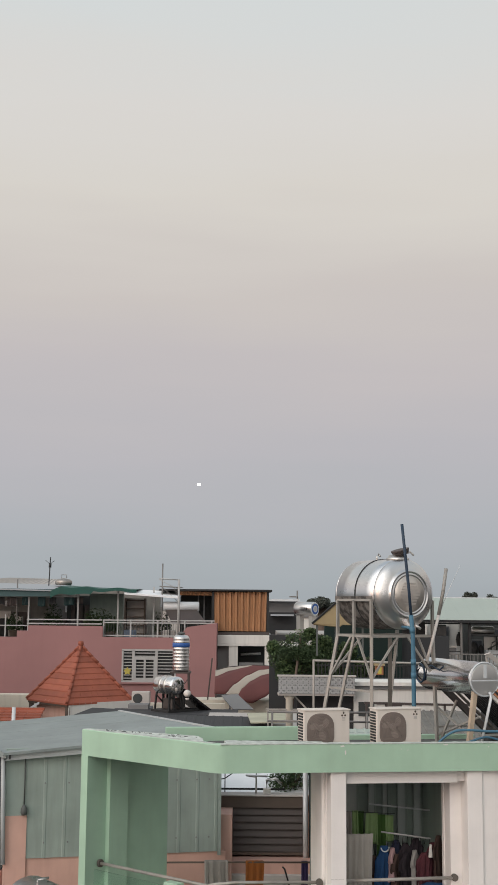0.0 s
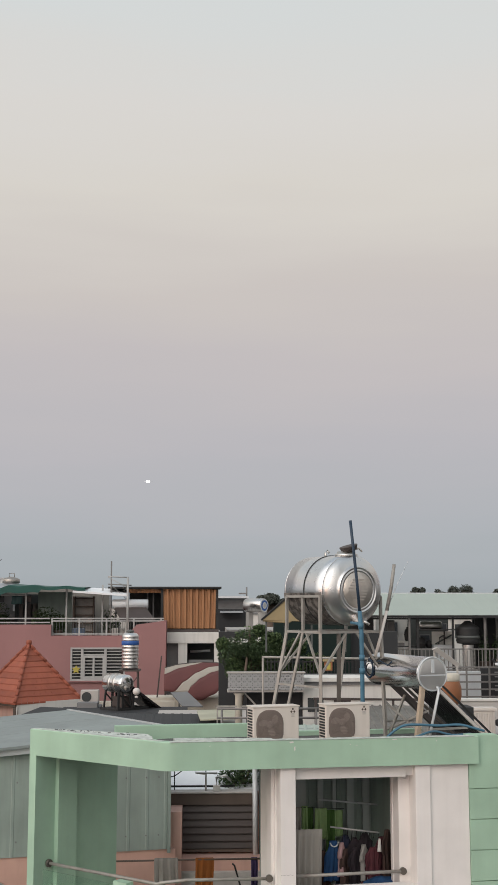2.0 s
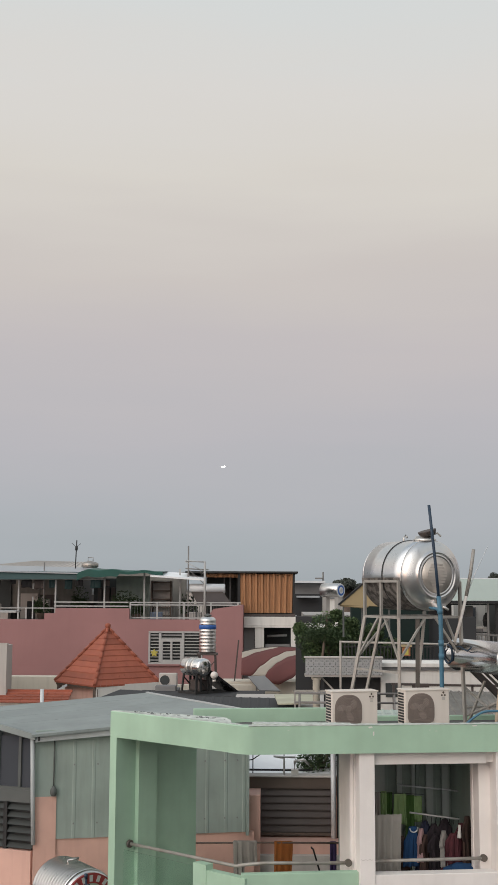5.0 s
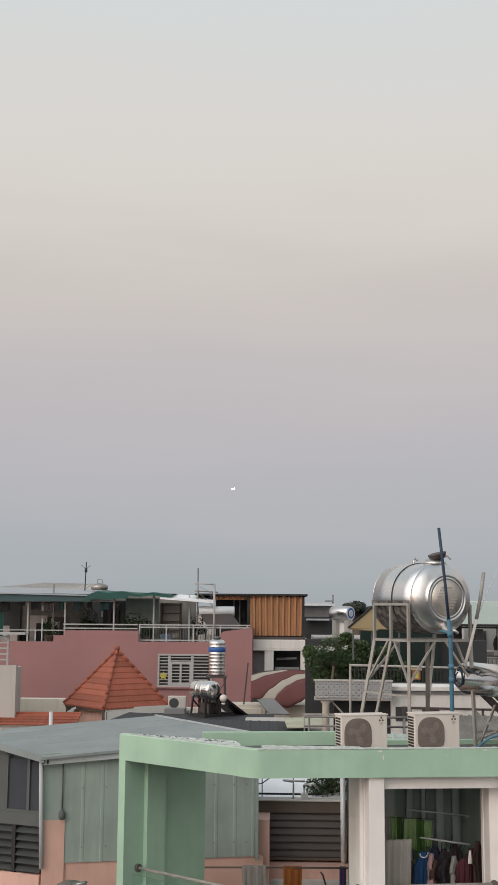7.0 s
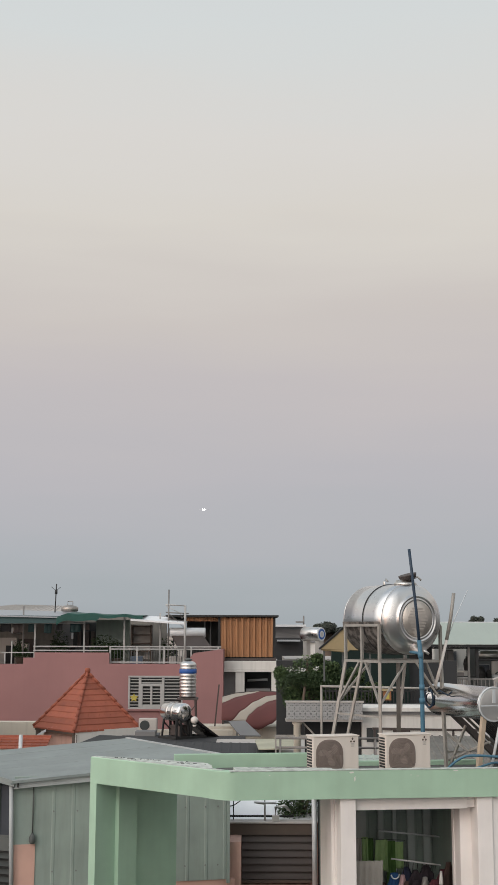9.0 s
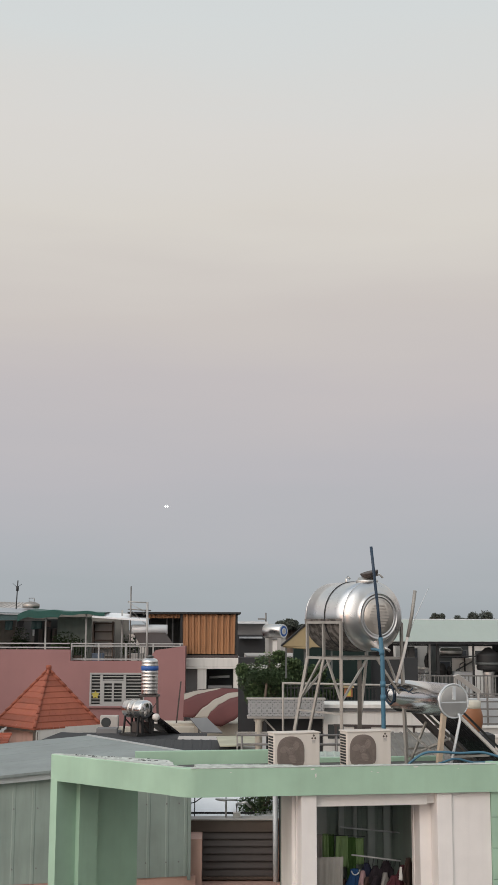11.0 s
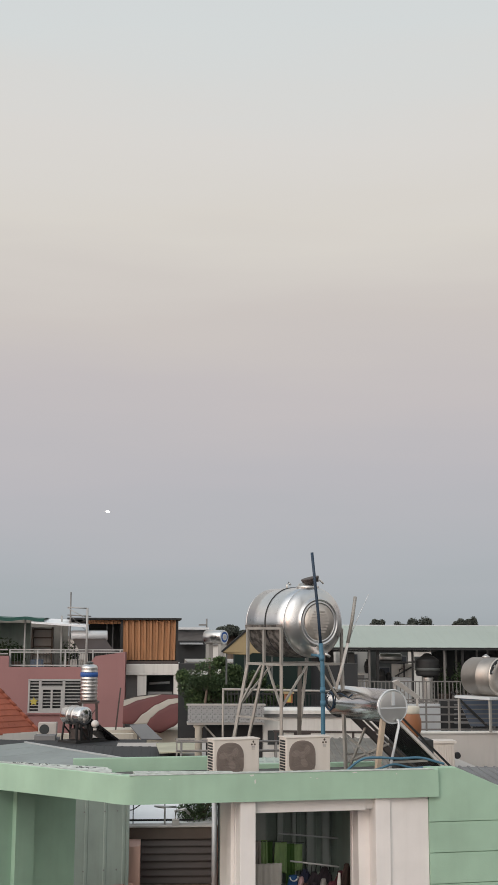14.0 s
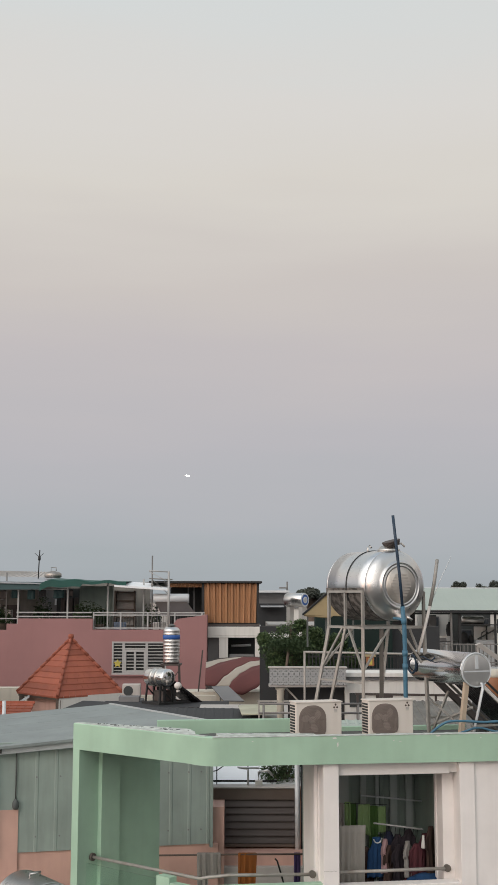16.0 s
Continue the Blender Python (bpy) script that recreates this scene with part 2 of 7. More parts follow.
BARK = mat("grey_brown_bark", (0.12, 0.09, 0.07), 0.9, vary=0.3)
FLOWER = mat("white_petals", (0.75, 0.75, 0.72), 0.7)
LATTICE_M = mat("grey_breeze_block", (0.36, 0.36, 0.355), 0.85, vary=0.2, scale=4)
GROUND_M = mat("dark_asphalt_and_soil", (0.06, 0.06, 0.058), 0.95, scale=0.05, vary=0.4, fine=2)
DARK_ROOF = mat("dark_weathered_roof_sheet", (0.036, 0.037, 0.039), 0.7, 0.1, scale=1, vary=0.35)
PATCH_M = mat("yellowed_roofing_sheet", (0.42, 0.41, 0.31), 0.8, scale=2, vary=0.15, contrast=1.5)
GREY_ROOF = mat("mid_grey_fibre_cement", (0.2, 0.2, 0.2), 0.85, scale=1, vary=0.25)
YELLOW = mat("yellow_plastic", (0.45, 0.38, 0.08), 0.6)
BAND_BLUE = mat("blue_label_band", (0.03, 0.1, 0.33), 0.5)
RED_LABEL = mat("dark_red_label", (0.22, 0.03, 0.03), 0.55)
BLUE_PANEL = mat("blue_solar_glass", (0.09, 0.12, 0.17), 0.3)
CL_GREEN = mat("bright_green_cloth", (0.25, 0.37, 0.16), 0.9, vary=0.25, scale=6)
CL_DGREEN = mat("dark_green_cloth", (0.06, 0.13, 0.03), 0.9, vary=0.25, scale=6)
CL_BLUE = mat("blue_cloth", (0.014, 0.055, 0.14), 0.9, vary=0.2, scale=6)
CL_DARK = mat("black_maroon_cloth", (0.022, 0.016, 0.02), 0.9, vary=0.5, scale=5)
CL_MAROON = mat("maroon_cloth", (0.075, 0.02, 0.026), 0.9, vary=0.4, scale=5)
CL_NAVY = mat("navy_cloth", (0.018, 0.022, 0.045), 0.9, vary=0.4, scale=5)
CL_BROWN = mat("dark_brown_cloth", (0.06, 0.035, 0.028), 0.9, vary=0.4, scale=5)
CL_PINK = mat("dusty_pink_cloth", (0.4, 0.25, 0.25), 0.9, vary=0.2, scale=6)
CL_PURPLE = mat("dark_purple_cloth", (0.05, 0.035, 0.1), 0.9, vary=0.3, scale=6)
CL_WHITE = mat("grey_white_cloth", (0.34, 0.315, 0.28), 0.9, vary=0.12, scale=4)
CL_GREY = mat("warm_grey_towel", (0.26, 0.245, 0.225), 0.95, vary=0.15, scale=8)
CL_RUST = mat("rust_orange_towel", (0.25, 0.085, 0.02), 0.95, vary=0.2, scale=8)
TERRACOTTA = mat("orange_glazed_pot", (0.29, 0.115, 0.05), 0.5, vary=0.15)
GLASS_GREEN = glass_mat("green_tinted_glass", (0.9, 0.96, 0.93))
WINDOW_GLASS = mat("dim_window_glass", (0.06, 0.065, 0.075), 0.12, spec=0.6, vary=0.1, bump=0)
LIGHT = glow_mat("landing_light", (1, 0.97, 0.9), 12)


# ---- builders ----
def box(bm, x0, x1, y0, y1, z0, z1, m=None, bev=0.0):
    vs = [bm.verts.new((x, y, z)) for x in (x0, x1) for y in (y0, y1) for z in (z0, z1)]
    fs = [bm.faces.new([vs[i] for i in f]) for f in ((0, 1, 3, 2), (4, 6, 7, 5), (0, 4, 5, 1), (2, 3, 7, 6), (0, 2, 6, 4), (1, 5, 7, 3))]
    if bev:
        bmesh.ops.bevel(bm, geom=list({e for f in fs for e in f.edges}), offset=bev, segments=2, affect="EDGES", profile=0.5)
    return fs


def beam(bm, p, q, w, h=None, up=(0, 0, 1)):
    """A square bar from p to q."""
    p, q = Vector(p), Vector(q)
    h = h or w
    d = (q - p).normalized()
    s = d.cross(Vector(up))
    s = s.normalized() if s.length > 1e-3 else Vector((1, 0, 0))
    t = s.cross(d)
    vs = [bm.verts.new(o + s * a * w / 2 + t * b * h / 2) for o in (p, q) for a, b in ((-1, -1), (1, -1), (1, 1), (-1, 1))]
    for f in ((3, 2, 1, 0), (4, 5, 6, 7), (0, 1, 5, 4), (1, 2, 6, 5), (2, 3, 7, 6), (3, 0, 4, 7)):
        bm.faces.new([vs[i] for i in f])


def tube(bm, pts, r, seg=10):
    """A round pipe through points."""
    pts = [Vector(p) for p in pts]
    rings = []
    for i, p in enumerate(pts):
        d = (pts[min(i + 1, len(pts) - 1)] - pts[max(i - 1, 0)]).normalized()
        a = d.cross(Vector((0, 0, 1)) if abs(d.z) < 0.95 else Vector((1, 0, 0))).normalized()
        b = a.cross(d)
        rings.append([bm.verts.new(p + (a * math.cos(k * math.tau / seg) + b * math.sin(k * math.tau / seg)) * r) for k in range(seg)])
    for u, v in zip(rings, rings[1:]):
        for k in range(seg):
            f = bm.faces.new((u[k], u[(k + 1) % seg], v[(k + 1) % seg], v[k]))
            f.smooth = True
    bm.faces.new(rings[0][::-1])
    bm.faces.new(rings[-1])


def lathe(bm, profile, axis="z", seg=40, at=(0, 0, 0)):
    """A profile of (along, radius) turned round an axis through at."""
    rings = []
    for h, r in profile:
        ring = []
        for k in range(seg):
            c, s = math.cos(k * math.tau / seg) * r, math.sin(k * math.tau / seg) * r
            v = {"z": (c, s, h), "y": (c, h, -s), "x": (h, c, s)}[axis]
            ring.append(bm.verts.new(Vector(v) + Vector(at)))
        rings.append(ring)
    for u, v in zip(rings, rings[1:]):
        for k in range(seg):
            f = bm.faces.new((u[k], u[(k + 1) % seg], v[(k + 1) % seg], v[k]))
            f.smooth = True
    bm.faces.new(rings[0][::-1])
    bm.faces.new(rings[-1])


def poly(bm, outline, z0, z1):
    """An upright prism over a ground outline."""
    lo = [bm.verts.new((x, y, z0)) for x, y in outline]
    hi = [bm.verts.new((x, y, z1)) for x, y in outline]
    bm.faces.new(lo[::-1])
    bm.faces.new(hi)
    for i in range(len(lo)):
        j = (i + 1) % len(lo)
        bm.faces.new((lo[i], lo[j], hi[j], hi[i]))


def profile_x(bm, outline, x0, x1):
    """A prism along x over an outline in (y, z)."""
    lo = [bm.verts.new((x0, y, z)) for y, z in outline]
    hi = [bm.verts.new((x1, y, z)) for y, z in outline]
    bm.faces.new(lo)
    bm.faces.new(hi[::-1])
    for i in range(len(lo)):
        j = (i + 1) % len(lo)
        bm.faces.new((lo[j], lo[i], hi[i], hi[j]))


def profile_y(bm, outline, y0, y1):
    """A prism along y over an outline in (x, z)."""
    lo = [bm.verts.new((x, y0, z)) for x, z in outline]
    hi = [bm.verts.new((x, y1, z)) for x, z in outline]
    bm.faces.new(lo)
    bm.faces.new(hi[::-1])
    for i in range(len(lo)):
        j = (i + 1) % len(lo)
        bm.faces.new((lo[j], lo[i], hi[i], hi[j]))


def sheet(bm, corners, thick=0.03):
    """A slab over four corners in order."""
    c = [Vector(p) for p in corners]
    n = (c[1] - c[0]).cross(c[3] - c[0]).normalized() * thick
    a, b = [bm.verts.new(p) for p in c], [bm.verts.new(p - n) for p in c]
    bm.faces.new(a)
    bm.faces.new(b[::-1])
    for i in range(4):
        j = (i + 1) % 4
        bm.faces.new((a[j], a[i], b[i], b[j]))


def ribbed(bm, corners, pitch=0.2, depth=0.03, thick=0.012, rib=0.35):
    """A profiled sheet: corners a, b (across the ribs) and d = a's other end, c = b's other end. Ribs run from a to d."""
    a, b, c, d = [Vector(p) for p in corners]
    n = (b - a).cross(d - a).normalized()
    count = max(1, round((b - a).length / pitch))
    stops = []
    for i in range(count):
        for s, h in ((0, 0), (1 - rib, 0), (1 - rib * 0.8, depth), (1 - rib * 0.2, depth)):
            stops.append(((i + s) / count, h))
    stops.append((1, 0))
    rows = []
    for t, h in stops:
        p, q = a.lerp(b, t) + n * h, d.lerp(c, t) + n * h
        rows.append([bm.verts.new(v) for v in (p, q, p - n * thick, q - n * thick)])
    for u, v in zip(rows, rows[1:]):
        bm.faces.new((u[0], v[0], v[1], u[1]))
        bm.faces.new((u[3], v[3], v[2], u[2]))
        bm.faces.new((u[2], v[2], v[0], u[0]))
        bm.faces.new((u[1], v[1], v[3], u[3]))
    for r in (rows[0], rows[-1]):
        bm.faces.new((r[0], r[1], r[3], r[2]))


def mesh_of(name, bm, material):
    bmesh.ops.recalc_face_normals(bm, faces=bm.faces)
    me = bpy.data.meshes.new(name)
    bm.to_mesh(me)
    bm.free()
    me.materials.append(material)
    return me


def part(name, bm, material, parent, label=""):
    ob = new(name, mesh_of(name, bm, material))
    ob.parent = parent
    if label:
        tagged(ob, label)
    return ob


def piece(name, mesh, parent, m=Matrix()):
    ob = new(name, mesh)
    ob.parent = parent
    ob.matrix_basis = m
    return ob


def thing(name, m, label, category, group="", kind=""):
    ob = new(name)
    ob.matrix_world = m
    ob.empty_display_size = 0.2
    return tagged(ob, label, category, group, kind)


def single(name, bm, material, label, category, group="", kind="", m=Matrix()):
    ob = new(name, mesh_of(name, bm, material))
    ob.matrix_world = m
    return tagged(ob, label, category, group, kind)


def B():
    return bmesh.new()


def made(fn, *args, **kw):
    """A fresh bmesh with one shape in it."""
    bm = B()
    fn(bm, *args, **kw)
    return bm


# ---- ground ----
bm = B()
bmesh.ops.create_grid(bm, x_segments=8, y_segments=8, size=4800)
single("ground", bm, GROUND_M, "dark street ground far below the roofs", "ground", kind="structure")

# ---- the pale green roof terrace building ----
GB = pose(-0.529, 18.3, 0, 0, 0, 8)


def on_green(u, v, z, rz=0.0):
    return GB @ pose(u, v, z, 0, 0, rz)


ARM = Vector((-0.6615, 0.7499, 0))
INW = Vector((0.7499, 0.6615, 0))


def arm_point(a, n):
    """Along the slanted side from the front corner, and inwards from it."""
    p = ARM * a + INW * n
    return (p.x, p.y)


def arm_box(bm, a0, a1, n0, n1, z0, z1):
    poly(bm, [arm_point(a0, n0), arm_point(a0, n1), arm_point(a1, n1), arm_point(a1, n0)], z0, z1)


green_building = thing("terrace_building", GB, "pale green and white rooftop terrace with a slanted side and beam", "building")
Z1, Z0 = 11.87, 11.445
# parapet beam along the front, rounded where it turns into the slanted side
bm = B()
outer, inner = [], []
for i in range(13):
    t = i / 12
    w = (1 - t) ** 2, 2 * t * (1 - t), t * t
    p0, p1, p2 = Vector((0.22, -0.1)), Vector((-0.045, -0.1)), Vector(arm_point(0.34, 0.0))
    q0, q1, q2 = Vector((0.22, 0.1)), Vector((0.02, 0.1)), Vector(arm_point(0.34, 0.2))
    outer.append(tuple(p0 * w[0] + p1 * w[1] + p2 * w[2]))
    inner.append(tuple(q0 * w[0] + q1 * w[1] + q2 * w[2]))
outer = [(5.0, -0.1)] + outer + [arm_point(3.0, 0.0)]
inner = [(5.0, 0.1)] + inner + [arm_point(3.0, 0.2)]
rows = []
for (x, y), (u, v) in zip(outer, inner):
    o, n = Vector((x, y, 0)), Vector((u, v, 0))
    d = (n - o).normalized() * 0.012
    rows.append([bm.verts.new(c) for c in (o + Vector((0, 0, Z0)), o + Vector((0, 0, Z1 - 0.012)), o + d + Vector((0, 0, Z1)), n - d + Vector((0, 0, Z1)), n + Vector((0, 0, Z1 - 0.012)), n + Vector((0, 0, Z0)))])
for a, c in zip(rows, rows[1:]):
    for k in range(6):
        f = bm.faces.new((a[k], a[(k + 1) % 6], c[(k + 1) % 6], c[k]))
        f.smooth = k in (0, 4)
bm.faces.new(rows[0])
bm.faces.new(rows[-1][::-1])
for e in bm.edges:
    za, zb = e.verts[0].co.z, e.verts[1].co.z
    e.smooth = abs(za - zb) > 0.1
part("parapet", bm, GREEN, green_building)
# worn cap strip, uneven along its inner edge
bm = B()
rng = random.Random(4)
edge = []
for i in range(60):
    t = 0.05 + i * 0.05
    edge.append((t, 0.1 + 0.09 * rng.random() * (1 if i > 8 else 0.4)))
outer = [arm_point(t, 0.02) for t, _ in edge]
inner = [arm_point(t, n) for t, n in edge]
poly(bm, outer + inner[::-1], Z1 - 0.004, Z1 + 0.006)
part("cap", bm, GREEN_TOP, green_building, "flaking white cement cap")
bm = B()
edge = [(0.1 + i * 0.07, 0.03 + 0.06 * rng.random()) for i in range(70)]
poly(bm, [(t, -0.104) for t, _ in edge] + [(t, n) for t, n in edge][::-1], Z1 - 0.004, Z1 + 0.004)
part("cap", bm, GREEN_TOP, green_building, "flaking white cement cap")
part("parapet", made(box, -0.55, 1.86, 2.65, 2.77, 11.45, Z1 - 0.02, bev=0.01), GREEN, green_building)
part("parapet", made(box, 1.864, 5.0, 2.65, 2.77, 11.45, 11.7, bev=0.01), GREEN, green_building)
bm = B()
poly(bm, [(4.98, 0.1), (4.98, 2.65), (0.36, 2.65), arm_point(1.9, 1.6), arm_point(2.98, 1.95), arm_point(2.98, 0.2), arm_point(0.3, 0.2), (0.1, 0.1)], 11.475, 11.62)
part("roof_slab", bm, ROOF_SLAB, green_building)
# peeling waterproof coat behind the slanted beam, with dark debris along its edge
bm = B()
edge = [(0.3 + i * 0.06, (0.1 + 0.36 * math.sin(min(i / 9, 1) * math.pi / 2) * (1 - i / 42)) * (0.95 + 0.1 * rng.random())) for i in range(42)]
low = [bm.verts.new((*arm_point(t, 0.06), Z1 + 0.008)) for t, _ in edge]
high = [bm.verts.new((*arm_point(t, n), Z1 + 0.008 + 0.07 * n)) for t, n in edge]
base = [bm.verts.new((*arm_point(t, n), 11.6)) for t, n in edge]
for i in range(41):
    bm.faces.new((low[i], low[i + 1], high[i + 1], high[i]))
    bm.faces.new((high[i], high[i + 1], base[i + 1], base[i]))
part("roof_coat", bm, GREEN_TOP, green_building, "flaking white waterproof coat")
for i in range(34):
    t, n = edge[rng.randrange(2, 40)]
    n *= rng.uniform(0.5, 0.97)
    x, y = arm_point(t, n)
    w = rng.uniform(0.004, 0.03)
    bm = B()
    poly(bm, [(x - w, y - 0.01), (x + w, y - 0.012), (x + w * 0.7, y + 0.012), (x - w * 0.8, y + 0.008)], Z1 + 0.006 + 0.06 * n, Z1 + 0.012 + 0.07 * n)
    part("debris", bm, BLACK if i % 3 else ROOF_SLAB, green_building)
bm = B()
edge2 = [(0.2 + i * 0.06, 0.12 + (0.2 + 0.1 * rng.random()) * (1 - i / 26)) for i in range(26)]
poly(bm, [(t, 0.02) for t, _ in edge2] + [(t, n) for t, n in edge2][::-1], 11.6, Z1 + 0.012)
part("roof_coat", bm, GREEN_TOP, green_building, "flaking white waterproof coat")
for u, z, w, h in ((2.02, 11.7, 0.016, 0.08), (2.9, 11.78, 0.02, 0.012), (1.96, 11.82, 0.05, 0.03), (3.6, 11.835, 0.06, 0.02), (3.0, 11.765, 0.03, 0.01), (0.7, 11.8, 0.02, 0.01), (4.3, 11.8, 0.015, 0.02)):
    bm = B()
    profile_y(bm, [(u, z), (u + w, z + h * 0.3), (u + w * 0.8, z + h), (u - w * 0.5, z + h * 0.7)], -0.103, -0.099)
    part("paint_chip", bm, PLASTER, green_building, "small chipped white patch")
bm = B()
for k in range(9):
    beam(bm, (1.812 + k * 0.022, -0.042, 9.86 + 0.006 * math.sin(k * 2.1)), (1.834 + k * 0.022, -0.042, 9.86 + 0.006 * math.sin((k + 1) * 2.1)), 0.004)
part("crack", bm, GREIGE, green_building, "fine brown crack across the column")
# front wall: columns, lintel, side walls, sill
part("column", made(box, 1.81, 2.05, -0.04, 0.28, 0, Z0, bev=0.008), WHITE, green_building)
part("column", made(box, 3.97, 4.213, -0.04, 0.3, 0, Z0, bev=0.008), WHITE, green_building)
part("wall", made(box, 4.213, 4.853, 0.0, 0.25, 0, Z0 - 0.002), WHITE, green_building)
part("lintel", made(box, 2.05, 3.84, 0.06, 0.26, 11.25, Z0 - 0.002, bev=0.006), WHITE, green_building)
part("lintel_end", made(box, 3.84, 3.97, 0.1, 0.26, 11.265, Z0 - 0.002), WHITE, green_building)
bm = B()
box(bm, 1.79, 1.97, 0.28, 0.5, 0, 11.47)
box(bm, 1.745, 1.79, 0.36, 0.5, 0, 11.47)
box(bm, 1.86, 1.97, 0.5, 1.85, 0, 11.47)
part("side_wall", bm, WHITE, green_building)
bm = B()
box(bm, 3.79, 4.1, 0.3, 0.6, 0, 11.47)
box(bm, 3.775, 4.1, 0.6, 0.7, 0, 11.47)
part("side_wall", bm, WHITE, green_building)
part("inner_wall", made(box, 3.96, 4.1, 0.7, 2.6, 0, 11.47), METAL_WALL, green_building, "dim grey green sheet wall")
part("sill_wall", made(box, 2.05, 3.97, -0.02, 0.22, 0, 9.63, bev=0.01), WHITE, green_building)
bm = B()
ribbed(bm, [(1.97, 2.5, 8.6), (4.0, 2.5, 8.6), (4.0, 2.5, 11.48), (1.97, 2.5, 11.48)], 0.3, 0.05)
part("back_wall", bm, METAL_WALL, green_building, "dim ribbed metal back wall")
part("floor", made(box, 1.97, 4.0, 0.22, 2.5, 8.45, 8.6), GREIGE, green_building)
for u, w in ((2.42, 0.34), (2.98, 0.09), (3.24, 0.06), (3.5, 0.12), (3.78, 0.12)):
    part("wall_post", made(box, u, u + w, 2.36, 2.43, 8.6, 11.48), POST_DIM, green_building, "dusty grey upright metal post")
bm = B()
tube(bm, [(2.9, 2.0, 10.62), (3.98, 2.0, 10.5)], 0.014)
part("crossbar", bm, PALE, green_building)
# low balcony walls and floor
part("low_wall", made(box, 0.02, 1.81, 0.06, 0.2, 0, 9.665, bev=0.01), GREEN, green_building)
bm = B()
arm_box(bm, -0.02, 0.78, 0.06, 0.2, 0, 9.61)
arm_box(bm, 0.78, 1.06, 0.05, 0.21, 0, 9.69)
part("low_wall", bm, GREEN, green_building)
bm = B()
arm_box(bm, 1.06, 2.75, 0.06, 0.2, 0, 8.9)
part("low_wall", bm, GREEN, green_building)
bm = B()
arm_box(bm, 1.07, 2.76, 0.12, 0.13, 8.9, 9.62)
pane = part("glass_panel", bm, GLASS_GREEN, green_building, "green tinted balustrade glass")
pane.visible_shadow = False
bm = B()
poly(bm, [(1.81, 0.2), (1.81, 2.6), (0.36, 2.6), arm_point(1.9, 1.6), arm_point(2.75, 0.2), arm_point(0.3, 0.2)], 8.4, 8.55)
part("balcony_floor", bm, GREIGE, green_building)
# the slanted side's end wall: post, pilaster, wall going back
bm = B()
arm_box(bm, 2.84, 3.0, 0.0, 0.44, 0, Z0 - 0.001)
part("post", bm, GREEN, green_building)
bm = B()
arm_box(bm, 2.75, 3.0, 0.44, 0.86, 0, 11.47)
part("pilaster", bm, GREEN, green_building)
bm = B()
arm_box(bm, 2.87, 3.0, 0.86, 1.95, 0, 11.47)
part("end_wall", bm, GREEN, green_building)
# body of the building under the terrace
bm = B()
poly(bm, [(8.2, 0.05), (8.2, 2.75), (0.4, 2.75), arm_point(1.9, 1.58), arm_point(2.98, 1.98), arm_point(2.98, 0.25), (0.15, 0.25)], 0, 8.4)
part("lower_storeys", bm, GREEN, green_building)
# stair tower with a raked top and boarded face
bm = B()
profile_y(bm, [(4.86, 0), (4.86, 11.88), (5.34, 11.88), (8.6, 10.53), (8.6, 0)], 0.0, 0.2)
part("tower_wall", bm, GREEN, green_building)
rake = lambda u: 11.875 if u < 5.34 else 11.875 - (u - 5.34) * 0.414
for k in range(7):
    lo, hi = 11.06 - 0.468 * k, (11.06 - 0.468 * (k - 1) if k else 99) - 0.014
    bm = B()
    cut = 5.34 + (11.875 - lo) / 0.414
    right = min(8.58, cut)
    top = []
    for u in (right, 8.0, 7.4, 6.8, 6.2, 5.7, 5.34, 4.862):
        if u <= right:
            top.append((u, min(hi, max(rake(u), lo + 0.002))))
    profile_y(bm, [(4.862, lo), (right, lo)] + top, -0.035, -0.001)
    part("board", bm, GREEN, green_building)

# terrace handrails on round wall plates
handrail = thing("handrail", on_green(0, 0, 9.8), "brushed steel pipe handrail bolted to the posts", "handrail")
bm = B()
a, c = arm_point(2.82, 0.3), arm_point(0.35, 0.28)
tube(bm, [(a[0], a[1], -0.12), (c[0], c[1], -0.1), (0.05, 0.3, -0.05), (0.4, 0.31, -0.03), (1.7, 0.33, -0.06)], 0.026)
part("pipe", bm, GALV, handrail)
bm = B()
tube(bm, [(a[0], a[1], -0.12), (a[0] + 0.03, a[1] - 0.03, -0.12)], 0.065, 16)
part("wall_plate", bm, GALV_DARK, handrail)
bm = B()
tube(bm, [(1.705, 0.3, -0.06), (1.705, 0.36, -0.06)], 0.055, 16)
part("wall_plate", bm, GALV_DARK, handrail)
handrail2 = thing("handrail", on_green(0, 0, 9.8), "brushed steel pipe handrail across the laundry opening", "handrail")
bm = B()
tube(bm, [(2.05, 0.26, -0.03), (3.8, 0.26, -0.02)], 0.026)
part("pipe", bm, GALV, handrail2)
bm = B()
tube(bm, [(3.84, 0.24, -0.02), (3.84, 0.3, -0.02)], 0.055, 16)
part("wall_plate", bm, GALV_DARK, handrail2)


